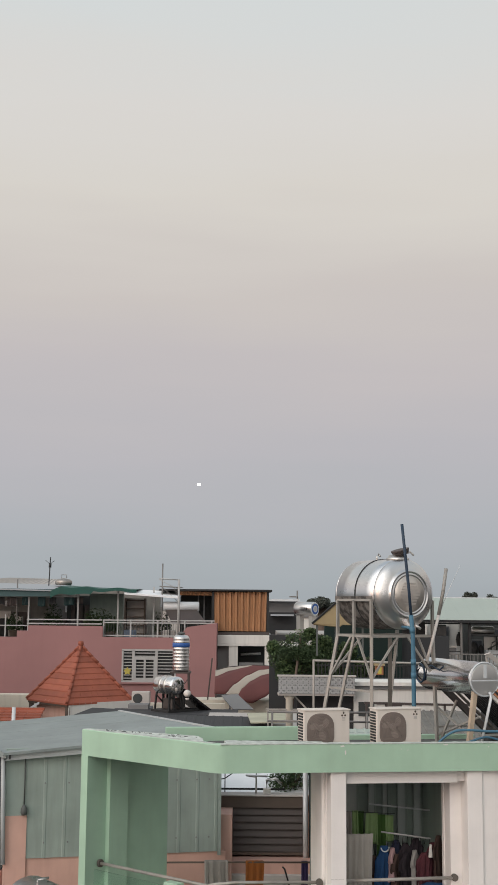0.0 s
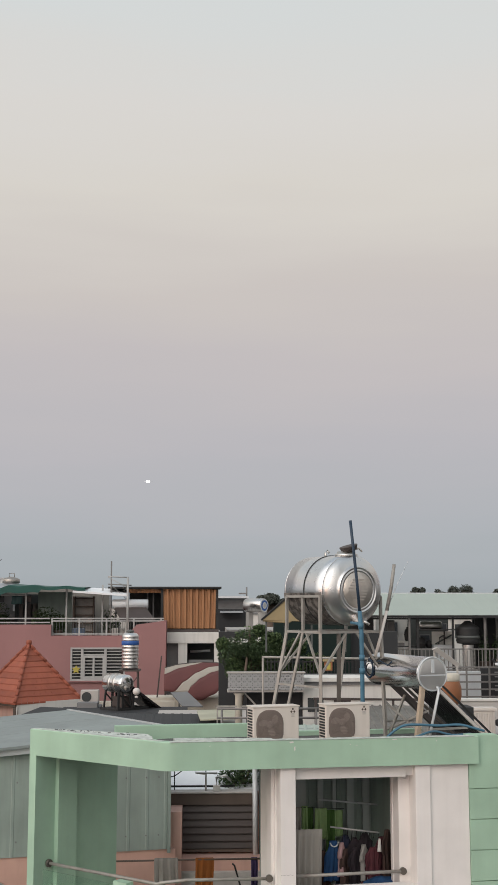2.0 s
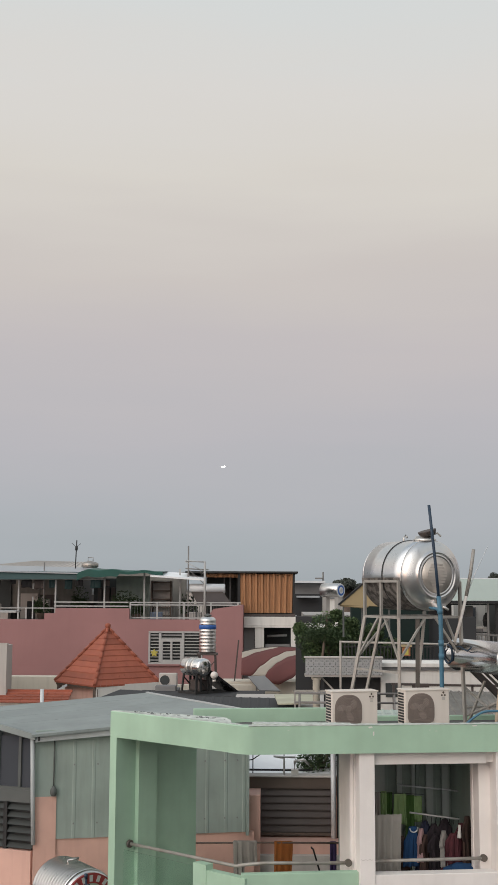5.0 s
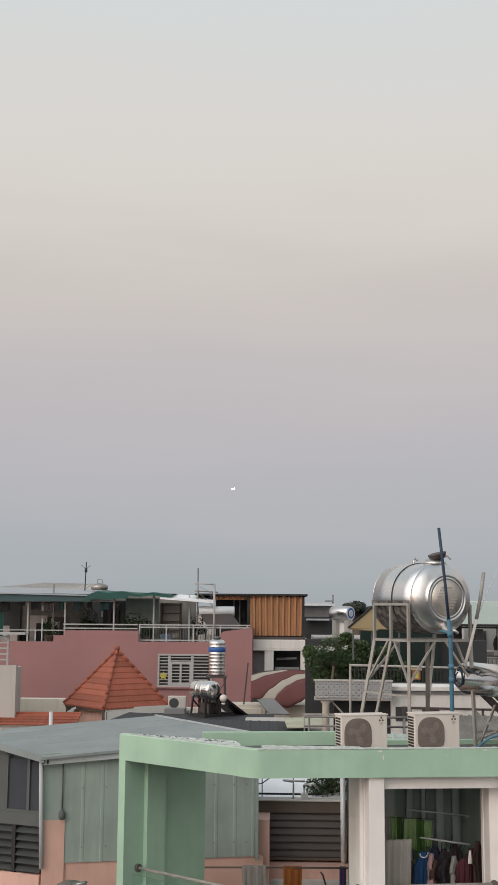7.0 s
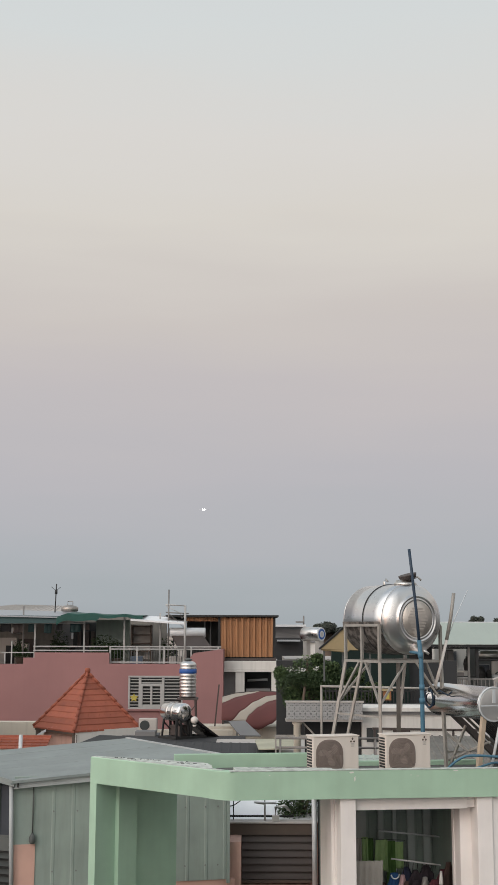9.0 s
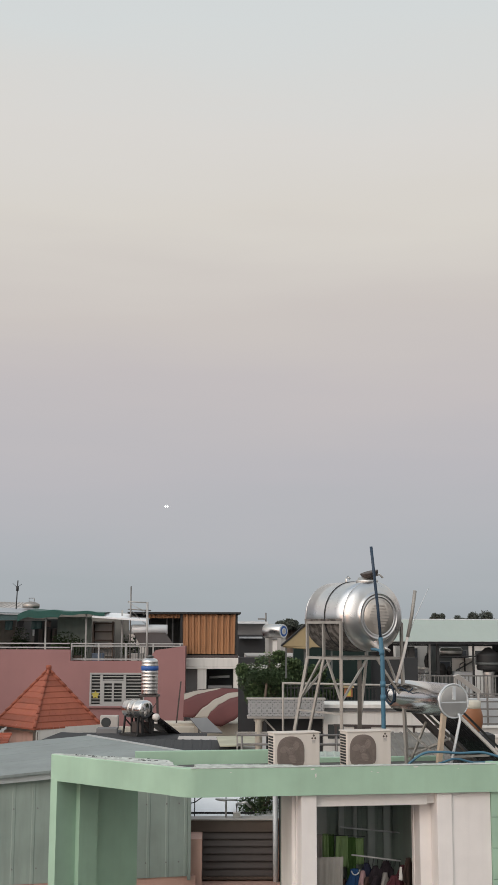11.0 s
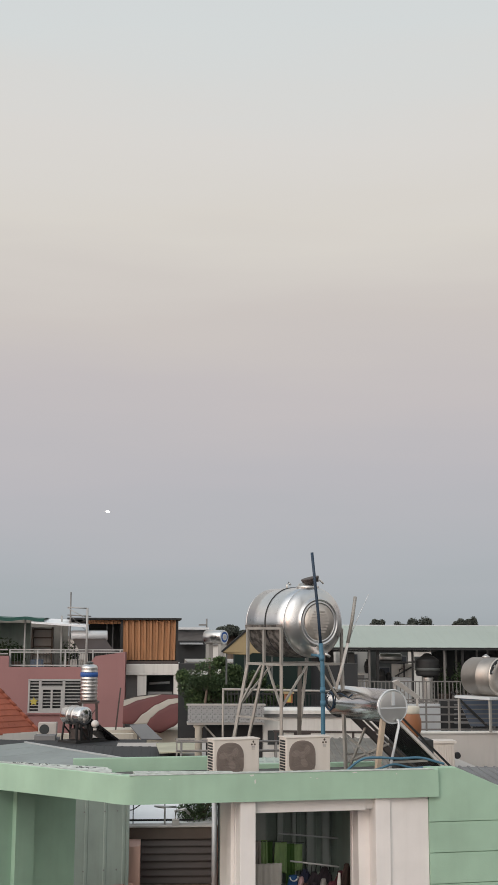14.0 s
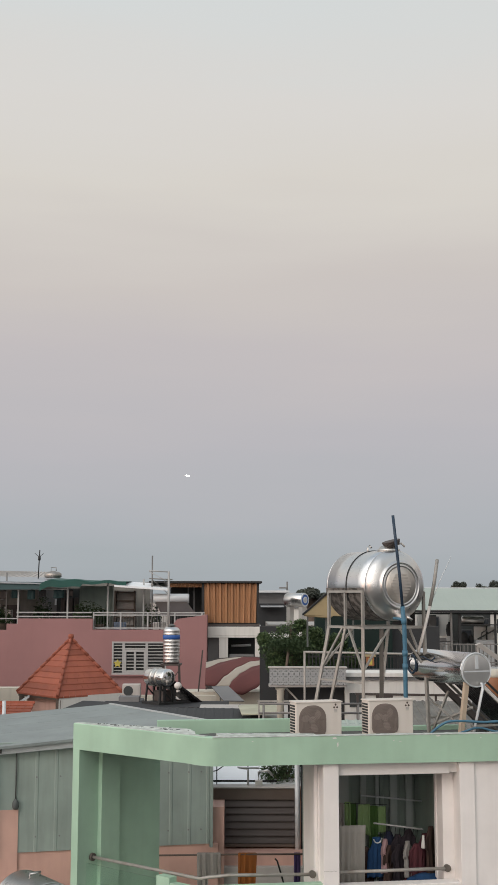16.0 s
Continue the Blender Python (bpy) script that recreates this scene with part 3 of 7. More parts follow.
# ---- laundry ----
def cloth(bm, w, h, folds=4, depth=0.05, seed=1, taper=0.0, cols=24, rows=14, shoulder=0.0):
    """A hanging cloth, top edge at z = 0, with folds that deepen downwards and a little thickness."""
    r = random.Random(seed)
    ph, wob = r.random() * 6, [r.uniform(-1, 1) for _ in range(6)]
    grid = []
    for side in (0, 1):
        lay = []
        for j in range(rows + 1):
            t = j / rows
            line = []
            for i in range(cols + 1):
                s = i / cols - 0.5
                x = s * w * (1 - taper * t) + 0.02 * w * math.sin(t * 5 + wob[0] * 3)
                y = depth * (0.25 + 0.75 * t) * (math.sin(s * folds * math.tau + ph) + 0.4 * math.sin(s * folds * 2.3 * math.tau + wob[1] * 4)) * 0.5
                z = -t * h - shoulder * abs(s) * 2 * (1 - t) - 0.03 * h * math.sin(s * 7 + wob[2] * 4) * t
                line.append(bm.verts.new((x, y + side * 0.008, z)))
            lay.append(line)
        grid.append(lay)
    for side, lay in enumerate(grid):
        for j in range(rows):
            for i in range(cols):
                f = bm.faces.new((lay[j][i], lay[j][i + 1], lay[j + 1][i + 1], lay[j + 1][i]))
                f.smooth = True
    n, m = grid
    for j in range(rows):
        for i in (0, cols):
            bm.faces.new((n[j][i], n[j + 1][i], m[j + 1][i], m[j][i]))
    for i in range(cols):
        for j in (0, rows):
            bm.faces.new((n[j][i], n[j][i + 1], m[j][i + 1], m[j][i]))


def hang(name, material, u, v, z, w, h, label, category="cloth", **kw):
    bm = B()
    cloth(bm, w, h, **kw)
    return single(name, bm, material, label, category, m=on_green(u, v, z))


def garment(bm, half, h, seed, folds=3, depth=0.06, cols=26, rows=22):
    """A garment on a hanger: half widths by height give neck, sleeves, waist and hem; folds deepen downwards."""
    r = random.Random(seed)
    ph, lean = r.random() * 6, r.uniform(-0.06, 0.06)

    def width(t):
        for (t0, a), (t1, b) in zip(half, half[1:]):
            if t0 <= t <= t1:
                return a + (b - a) * (t - t0) / (t1 - t0)
        return half[-1][1]

    lays = []
    for side in (-1, 1):
        lay = []
        for j in range(rows + 1):
            t = j / rows
            row = []
            for i in range(cols + 1):
                q = i / cols * 2 - 1
                w = width(t) * (1 + 0.06 * noise.noise(Vector((q * 2, t * 5, seed))))
                fold = math.sin(q * folds * 3.0 + ph + t * 1.3) + 0.5 * math.sin(q * folds * 7.1 + ph * 2)
                y = depth * (0.15 + 0.85 * t) * fold * 0.5 + side * 0.03 * (1 - abs(q) ** 3)
                z = -t * h - 0.05 * abs(q) * (1 - t) * (t > 0.02) - 0.035 * h * t * noise.noise(Vector((q * 3, seed, 0)))
                row.append(bm.verts.new((q * w + lean * t * h, y, z)))
            lay.append(row)
        lays.append(lay)
    for lay in lays:
        for j in range(rows):
            for i in range(cols):
                bm.faces.new((lay[j][i], lay[j][i + 1], lay[j + 1][i + 1], lay[j + 1][i])).smooth = True
    n, m = lays
    for j in range(rows):
        for i in (0, cols):
            bm.faces.new((n[j][i], n[j + 1][i], m[j + 1][i], m[j][i]))
    for i in range(cols):
        for j in (0, rows):
            bm.faces.new((n[j][i], n[j][i + 1], m[j][i + 1], m[j][i]))


VEST = ((0.0, 0.07), (0.12, 0.09), (0.3, 0.145), (0.42, 0.15), (1.0, 0.16))
SHIRT = ((0.0, 0.05), (0.06, 0.11), (0.16, 0.21), (0.36, 0.23), (0.38, 0.16), (1.0, 0.17))
DRESS = ((0.0, 0.05), (0.05, 0.1), (0.14, 0.16), (0.3, 0.14), (0.42, 0.13), (1.0, 0.24))
hang("curtain", CL_WHITE, 2.36, 0.6, 10.4, 0.52, 1.75, "grey white cloth sheet hung inside the laundry opening", "curtain", folds=5, depth=0.13, seed=2)
for u, z, w, h, m, seed in ((2.44, 10.58, 0.09, 0.55, CL_WHITE, 3), (2.56, 10.59, 0.1, 0.6, CL_GREEN, 4), (2.66, 10.57, 0.1, 0.42, CL_DGREEN, 5), (2.83, 10.55, 0.2, 0.5, CL_GREEN, 6), (3.0, 10.52, 0.15, 0.78, CL_DGREEN, 7), (3.14, 10.5, 0.16, 0.42, CL_GREEN, 8)):
    hang("towel", m, u, 1.55 + 0.03 * (seed % 3), z, w, h, ("pale green" if m is CL_GREEN else "dark green" if m is CL_DGREEN else "cream") + " printed towel on the indoor line", "towel", folds=1.5, depth=0.06, seed=seed, taper=-0.08)
bm = B()
tube(bm, [(1.98, 1.58, 10.6), (3.24, 1.58, 10.53)], 0.005, 6)
single("clothes_line", bm, BLACK, "thin dark line carrying the towels", "clothes line", m=GB)
for u, v, z, half, h, m, turn, seed, nm, lab in (
        (2.71, 1.02, 9.98, SHIRT, 0.75, CL_BROWN, 20, 61, "shirt", "brown patterned shirt on the laundry rod"),
        (2.89, 0.96, 10.14, VEST, 0.62, CL_BLUE, 8, 62, "vest", "blue sleeveless vest with a white collar on the rod"),
        (3.03, 0.98, 10.1, SHIRT, 0.5, CL_PINK, 62, 63, "shirt", "dusty pink shirt hanging on the laundry rod"),
        (3.12, 1.08, 10.2, DRESS, 0.8, CL_NAVY, 30, 64, "dress", "navy dress on the crowded laundry rod"),
        (3.1, 0.98, 10.0, SHIRT, 0.62, CL_BROWN, 50, 65, "shirt", "dark brown shirt on the crowded laundry rod"),
        (3.26, 1.04, 10.16, DRESS, 0.75, CL_DARK, 24, 66, "dress", "black dress on the crowded laundry rod"),
        (3.24, 0.94, 10.02, SHIRT, 0.6, CL_DARK, 38, 67, "shirt", "black maroon shirt on the crowded laundry rod"),
        (3.4, 0.97, 10.06, SHIRT, 0.55, CL_GREY, 58, 68, "shirt", "warm grey shirt on the crowded laundry rod"),
        (3.46, 1.1, 10.22, DRESS, 0.8, CL_DARK, 18, 69, "dress", "black dress on the crowded laundry rod"),
        (3.55, 0.96, 10.02, DRESS, 0.62, CL_MAROON, 12, 70, "dress", "maroon printed dress on the crowded laundry rod"),
        (3.72, 1.04, 10.16, DRESS, 0.75, CL_MAROON, 26, 71, "dress", "dark maroon dress at the rod's end"),
        (3.8, 0.98, 10.28, SHIRT, 0.85, CL_BROWN, 48, 72, "shirt", "dark brown shirt at the rod's end")):
    bm = B()
    garment(bm, half, h, seed)
    single(nm, bm, m, lab, nm, "clothes on the rod", m=on_green(u, v, z, turn))
bm = B()
pts = [(0.07 * math.cos(k * 0.3), -0.034, -0.01 - 0.075 * math.sin(k * 0.3)) for k in range(11)]
tube(bm, pts, 0.011, 6)
single("collar", bm, PALE, "white collar of the blue vest", "collar", m=on_green(2.89, 0.95, 10.14, 8))
bm = B()
garment(bm, ((0, 0.02), (0.5, 0.03), (1, 0.035)), 0.2, 75, folds=1, depth=0.02, cols=8, rows=8)
single("cloth", bm, PLASTER, "small white cloth pegged to the rod", "cloth", m=on_green(3.64, 0.88, 10.16))
bm = B()
tube(bm, [(2.84, 0.95, 10.36), (3.66, 0.95, 10.24)], 0.014)
single("clothes_rod", bm, RAIL, "white painted rod holding the laundry", "rod", m=GB)
bm = B()
for k in range(9):
    pts = [(3.05 + k * 0.075, 1.0, 10.12 + 0.03 * (k % 2)), (3.06 + k * 0.075, 0.98, 10.26), (3.06 + k * 0.075, 0.96, 10.325 - 0.011 * k)]
    tube(bm, pts, 0.006, 5)
single("hangers", bm, BLACK, "dark wire hangers hooked on the rod", "hanger", m=GB)
bm = B()
bmesh.ops.create_icosphere(bm, subdivisions=4, radius=0.5)
for v in bm.verts:
    k = 1 + 0.3 * noise.noise(v.co * 5) + 0.12 * noise.noise(v.co * 13)
    v.co = Vector((v.co.x * 0.62 * k, v.co.y * 0.4 * k, max(v.co.z, -0.1) * 0.3 * k))
for f in bm.faces:
    f.smooth = True
single("garment", bm, CL_BLUE, "crumpled dark blue garment behind the sill", "laundry", m=on_green(3.66, 0.75, 9.44))
# towels over the line at the back of the terrace
towel_line = thing("clothes_line", pose(0, 22.0, 9.37), "dark steel bar used as a clothes line", "clothes line")
bm = B()
tube(bm, [(-1.75, 0, -0.02), (-0.2, 0, 0.0), (1.2, -0.1, 0.03)], 0.016)
part("bar", bm, BROWN, towel_line)
for x in (-1.7, 1.15):
    bm = B()
    tube(bm, [(x, -0.05, 0.0), (x, -0.05, -0.85)], 0.02)
    part("upright", bm, BROWN, towel_line)


def line_cloth(material, x, w, h, label, seed, folds=2, taper=0.0, back=0.4):
    bm = B()
    cloth(bm, w, h, folds=folds, depth=0.05, seed=seed, taper=taper)
    two = B()
    cloth(two, w * 0.9, h * back, folds=folds, depth=0.04, seed=seed + 50)
    me = bpy.data.meshes.new("tmp")
    for v in two.verts:
        v.co.y += 0.05
    two.to_mesh(me)
    two.free()
    bm.from_mesh(me)
    return single("towel", bm, material, label, "towel", m=pose(x, 21.97, 9.4))


line_cloth(CL_GREY, -0.68, 0.2, 0.75, "warm grey towel folded over the terrace line", 41)
line_cloth(CL_GREY, -0.5, 0.3, 0.42, "warm grey towel folded over the terrace line", 42)
line_cloth(CL_RUST, 0.12, 0.34, 0.85, "rust orange towel over the terrace line", 43, folds=3, taper=0.1)
line_cloth(CL_PURPLE, 1.02, 0.12, 0.7, "dark purple cloth bunched at the line's end", 44)
bm = B()
tube(bm, [(0.62, 21.9, 9.32), (0.66, 21.9, 9.28), (0.82, 21.9, 8.75)], 0.016)
single("broom_handle", bm, BLACK, "black stick leaning behind the terrace", "stick")


# ---- air conditioners ----
def air_conditioner(m):
    ac = thing("air_conditioner", m, "ivory outdoor air conditioner with a brown fan grille", "air conditioner", "air conditioners on the roof")
    bm = B()
    box(bm, -0.4, 0.4, 0, 0.3, 0.06, 0.62, bev=0.02)
    part("casing", bm, AC_WHITE, ac)
    part("top_panel", made(box, -0.41, 0.41, -0.012, 0.31, 0.612, 0.635, bev=0.006), AC_WHITE, ac)
    # fan opening with rounded corners
    bm = B()
    ring = []
    for k in range(32):
        t = k * math.tau / 32
        c, s = math.cos(t), math.sin(t)
        n = 2.4 if s > 0 else 7
        q = (abs(c) ** n + abs(s) ** n) ** (-1 / n)
        ring.append((-0.11 + c * q * 0.235, 0.335 + s * q * 0.24))
    profile_y(bm, ring, -0.006, 0.0)
    fan = part("fan_panel", bm, AC_GRILLE, ac, "dusty brown fan recess")
    bm = B()
    lathe(bm, [(-0.012, 0.02), (-0.01, 0.06), (-0.0065, 0.065)], "y", 20, (-0.11, 0, 0.335))
    part("fan_hub", bm, AC_BLADE, fan)
    for k in range(3):
        bm = B()
        pts = []
        for i in range(20):
            t = i * math.tau / 20
            r, w = 0.12 + 0.075 * math.cos(t), 0.055 * math.sin(t)
            a0 = k * math.tau / 3 + 0.5 + r * 2.2
            pts.append((-0.11 + r * math.cos(a0) - w * math.sin(a0), 0.335 + r * math.sin(a0) + w * math.cos(a0)))
        profile_y(bm, pts, -0.0085, -0.0055)
        part("fan_blade", bm, AC_BLADE, fan)
    bm = B()
    for r in range(1, 11):
        pts = []
        for k in range(33):
            t = k * math.tau / 32
            c, s = math.cos(t), math.sin(t)
            n = 2 + r * (0.04 if s > 0 else 0.45)
            q = (abs(c) ** n + abs(s) ** n) ** (-1 / n)
            pts.append((-0.11 + c * q * 0.0225 * r, -0.024, 0.335 + s * q * 0.0225 * r))
        tube(bm, pts, 0.0028, 4)
    part("fan_guard", bm, AC_GRILLE, ac, "round wire fan guard")
    bm = B()
    for k in range(11):
        box(bm, -0.407, -0.398, 0.03, 0.25, 0.1 + k * 0.045, 0.128 + k * 0.045)
    part("side_slots", bm, AC_DARK, ac, "black fin slots in the side")
    bm = B()
    for dx, dz in ((0, 0.03), (-0.02, 0), (0.02, 0)):
        profile_y(bm, [(0.29 + dx * 1.3, 0.515 + dz * 1.4), (0.309 + dx * 1.3, 0.535 + dz * 1.4), (0.29 + dx * 1.3, 0.556 + dz * 1.4), (0.271 + dx * 1.3, 0.535 + dz * 1.4)], -0.004, 0.0)
    part("badge", bm, BROWN, ac, "small dark maker's mark")
    bm = B()
    for k in range(3):
        box(bm, 0.262, 0.318, -0.003, 0.001, 0.455 + k * 0.02, 0.467 + k * 0.02)
    part("label", bm, GREIGE, ac, "grey data label bars")
    for x in (-0.28, 0.28):
        part("foot", made(box, x - 0.03, x + 0.03, -0.02, 0.32, 0, 0.06), GALV, ac)
    bm = B()
    tube(bm, [(0.4, 0.2, 0.3), (0.44, 0.2, 0.28), (0.46, 0.22, 0.1), (0.5, 0.3, 0.02)], 0.014, 8)
    part("pipe", bm, BLACK, ac)
    return ac


ac = air_conditioner(on_green(1.95, 0.95, 11.66, 9))
copy_thing(ac, on_green(3.16, 0.97, 11.675, 9))
for u in (1.95, 3.16):
    single("plinth", made(box, u - 0.45, u + 0.45, 0.85, 1.4, 11.62, 11.67), GREIGE, "low grey cement plinth under the outdoor unit", "plinth", m=GB)

# ---- big horizontal water tank on its stand ----
TZ = 14.18
tank_near = GB @ Vector((3.53, 1.9, 0))
TANK = pose(tank_near.x, tank_near.y, 0, 0, 0, 28.5)
water_tank = thing("water_tank", TANK @ pose(0, 0, TZ - 0.62), "big horizontal stainless steel roof water tank", "water tank")
R = 0.615
bm = B()
lathe(bm, [(0.061, R), (0.3, R), (0.6, R), (0.9, R), (1.249, R)], "y", 96, (0, 0, 0.62))
part("body", bm, STEEL_BODY, water_tank)
# mottled half shell, the roofs' dark reflection put into its colour
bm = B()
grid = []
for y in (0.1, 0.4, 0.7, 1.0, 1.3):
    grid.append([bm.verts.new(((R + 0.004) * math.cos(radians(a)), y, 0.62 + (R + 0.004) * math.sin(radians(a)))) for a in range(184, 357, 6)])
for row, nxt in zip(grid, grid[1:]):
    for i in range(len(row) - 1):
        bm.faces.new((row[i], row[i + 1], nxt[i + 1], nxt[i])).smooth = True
part("lower_reflection", bm, STEEL_REFLECT_DARK, water_tank, "dark mottled lower half with the roofs' reflection in its colour")
bm = B()
lathe(bm, [(0.63, R + 0.004), (0.632, R + 0.012), (0.648, R + 0.012), (0.65, R + 0.004)], "y", 72, (0, 0, 0.62))
part("seam", bm, DARK_ROOF, water_tank, "dark welded seam round the body")


def dome(bm, y, way, z):
    rim = [(y + way * 0.23 * math.sin(k * 0.0943), R * math.cos(k * 0.0943) ** 0.75) for k in range(11)]
    lathe(bm, rim + [(y + way * 0.208, R * 0.66), (y + way * 0.216, R * 0.645), (y + way * 0.214, R * 0.62), (y + way * 0.2, R * 0.605), (y + way * 0.2, R * 0.58), (y + way * 0.21, R * 0.565),
                     (y + way * 0.21, R * 0.53), (y + way * 0.202, R * 0.52), (y + way * 0.205, R * 0.3), (y + way * 0.206, 0.02)], "y", 64, (0, 0, z))


bm = B()
dome(bm, 0.06, -1, 0.62)
end = part("end_cap", bm, STEEL, water_tank, "domed end with pressed rings")
bm = B()
lathe(bm, [(-0.14, R * 0.515), (-0.15, R * 0.51), (-0.152, 0.02)], "y", 48, (0, 0, 0.62))
part("end_disc", bm, STEEL_WARM, end, "matt beige pressed disc")
bm = B()
for k in range(8):
    w = 0.22 - 0.02 * abs(k - 3.5) * 1.4
    box(bm, -w, w, -0.157, -0.15, 0.79 - k * 0.05, 0.812 - k * 0.05)
part("embossed_bars", bm, STEEL_WARM, end, "pressed unreadable lettering bars")
bm = B()
dome(bm, 1.25, 1, 0.62)
part("end_cap", bm, STEEL_BODY, water_tank)
bm = B()
lathe(bm, [(1.2, 0.2), (1.25, 0.2), (1.26, 0.17), (1.3, 0.16), (1.305, 0.1), (1.31, 0.02)], "z", 32, (0, 0.2, 0))
hatch = part("hatch", bm, STEEL_DULL, water_tank, "round filling hatch, lid ajar")
bm = B()
lathe(bm, [(-0.075, 0.02), (-0.07, 0.1), (-0.04, 0.16), (0.03, 0.185), (0.045, 0.185), (0.05, 0.15), (0.03, 0.02)], "z", 28)
lid_turn = pose(0.0, 0.12, 1.36, 0, -16, 0) @ Matrix.Scale(0.88, 4)
for v in bm.verts:
    v.co = lid_turn @ v.co
part("lid", bm, LOUVRE, hatch, "dark tilted bowl shaped hatch lid")
bm = B()
tube(bm, [(0.12, 0.15, 1.33), (0.2, 0.1, 1.36), (0.26, 0.08, 1.3)], 0.018, 8)
part("lid_handle", bm, PVC, hatch)
bm = B()
tube(bm, [(-0.0, 0.85, 1.2), (-0.0, 0.85, 1.3), (0.04, 0.85, 1.34), (0.08, 0.85, 1.3)], 0.02, 8)
part("vent_pipe", bm, STEEL_DULL, water_tank)
bm = B()
tube(bm, [(0.1, -0.06, 0.1), (0.1, -0.2, 0.07), (0.16, -0.24, 0.02)], 0.025, 10)
box(bm, 0.06, 0.14, -0.2, -0.14, 0.05, 0.13)
part("outlet_valve", bm, STEEL_DULL, water_tank)

stand = thing("tank_stand", TANK @ pose(0, 0, 11.62), "grey galvanised angle steel stand under the tank", "stand")
tops = {"a": (-0.65, 0.08), "b": (0.65, 0.08), "c": (-0.65, 1.15), "d": (0.65, 1.15)}
feet = {"a": (-0.67, 0.06), "b": (0.66, 0.0), "c": (-0.86, 1.45), "d": (0.5, 1.3)}
Zt, Zm = 2.45, 1.83


def bar(p, q, w=0.05, name="bar", m=GALV):
    bm = B()
    beam(bm, p, q, w * 0.85)
    part(name, bm, m, stand)


for k in tops:
    (x, y), (fx, fy) = tops[k], feet[k]
    bar((x, y, Zt), (x, y, Zm), 0.055, "upright")
    bar((x, y, Zm), (fx, fy, 0), 0.06, "leg")
for k, z in (("ab", Zm), ("cd", Zm), ("ac", Zm), ("bd", Zm), ("ac", Zt), ("bd", Zt)):
    bar((*tops[k[0]], z), (*tops[k[1]], z), 0.05, "rail")
for y in (0.08, 0.62, 1.15):
    bar((-0.65, y, Zm + 0.005), (0.65, y, Zm + 0.005), 0.04, "crossbar")
bar((-0.65, 0.62, Zt), (-0.65, 0.62, Zm), 0.05, "upright")
bar((-0.65, 0.62, Zm), (-0.86, 1.0, 0), 0.05, "leg")
bar((0.65, 0.62, Zt), (0.65, 0.62, Zm), 0.05, "upright")


def at_leg(k, z):
    (x, y), (fx, fy) = tops[k], feet[k]
    t = 1 - z / Zm
    return (x + (fx - x) * t, y + (fy - y) * t, z)


for k, m in (("a", "b"), ("b", "a"), ("c", "d"), ("a", "c"), ("c", "a"), ("b", "d")):
    p, q = Vector((*tops[k], Zm)), Vector((*tops[m], Zm))
    bar(at_leg(k, 1.1), p.lerp(q, 0.42), 0.04, "brace")
bar(at_leg("a", 0.9), at_leg("c", 0.9), 0.04, "rail")
bar((-0.25, 0.1, Zm), (-0.2, 0.2, 0), 0.075, "leg", GALV_DARK)
for k in feet:
    part("base_plate", made(box, feet[k][0] - 0.08, feet[k][0] + 0.08, feet[k][1] - 0.08, feet[k][1] + 0.08, 0, 0.012), GALV, stand)

# ---- pipes standing on the roof ----
blue_pipe = thing("water_pipe", on_green(3.68, 1.33, 11.62), "tall faded blue plastic water pipe", "pipe")
bm = B()
tube(bm, [(-0.165, 0, 0), (-0.167, 0, 1.2), (-0.168, 0.0, 1.5), (-0.172, 0.0, 1.85), (-0.2, 0.0, 2.2)], 0.038, 12)
part("lower_pipe", bm, BLUE, blue_pipe)
bm = B()
tube(bm, [(-0.2, 0, 2.2), (-0.24, 0, 2.7), (-0.29, 0.0, 3.2), (-0.345, 0.0, 3.74)], 0.026, 12)
part("upper_pipe", bm, BLUE_DARK, blue_pipe)
for z, x in ((1.2, -0.167), (1.42, -0.168), (1.95, -0.18), (0.45, -0.165)):
    bm = B()
    tube(bm, [(x, 0, z - 0.045), (x, 0, z + 0.045)], 0.047, 12)
    part("coupling", bm, BLUE, blue_pipe)
bm = B()
tube(bm, [(-0.18, 0, 1.95), (-0.23, 0.05, 1.99), (-0.3, 0.2, 2.0)], 0.025, 10)
part("branch", bm, BLUE, blue_pipe)
bm = B()
tube(bm, [(0, 0, 0), (0.12, 0, 0.4), (0.235, 0, 0.84)], 0.027, 10)
vent_pole = thing("vent_pole", on_green(3.965, 2.08, 13.02), "white and grey plastic vent pole leaning over the heater", "pole")
part("lower_pole", bm, PVC, vent_pole)
bm = B()
tube(bm, [(0.225, 0, 0.8), (0.31, 0, 1.2), (0.375, 0, 1.62)], 0.031, 10)
part("upper_pole", bm, GALV, vent_pole, "weathered grey upper pole")
bm = B()
tube(bm, [(0.25, 0, 0.85), (0.39, 0, 1.19), (0.63, 0, 1.67)], 0.007, 6)
part("thin_rod", bm, PALE, vent_pole, "thin pale rod")

# ---- solar water heater ----
HX, HZ = on_green(4.6, 0.9, 0).translation, 12.78
HEAT = pose(HX.x, HX.y, 0, 0, 0, 21)
heater = thing("solar_water_heater", HEAT @ pose(0, 0, 11.62), "stainless solar water heater with dark vacuum tubes", "water heater")
hz = HZ - 11.62
bm = B()
lathe(bm, [(0.0, 0.27), (0.02, 0.285), (0.05, 0.285), (0.06, 0.278), (1.75, 0.278), (1.76, 0.285), (1.79, 0.285), (1.8, 0.27)], "y", 64, (0, 0, hz))
part("tank", bm, STEEL_POLISHED, heater)
bm = B()
lathe(bm, [(-0.02, 0.02), (-0.018, 0.24), (-0.006, 0.272), (0.0, 0.27)], "y", 48, (0, 0, hz))
cap = part("end_cap", bm, STEEL_DULL, heater, "dull brushed steel end cap")
bm = B()
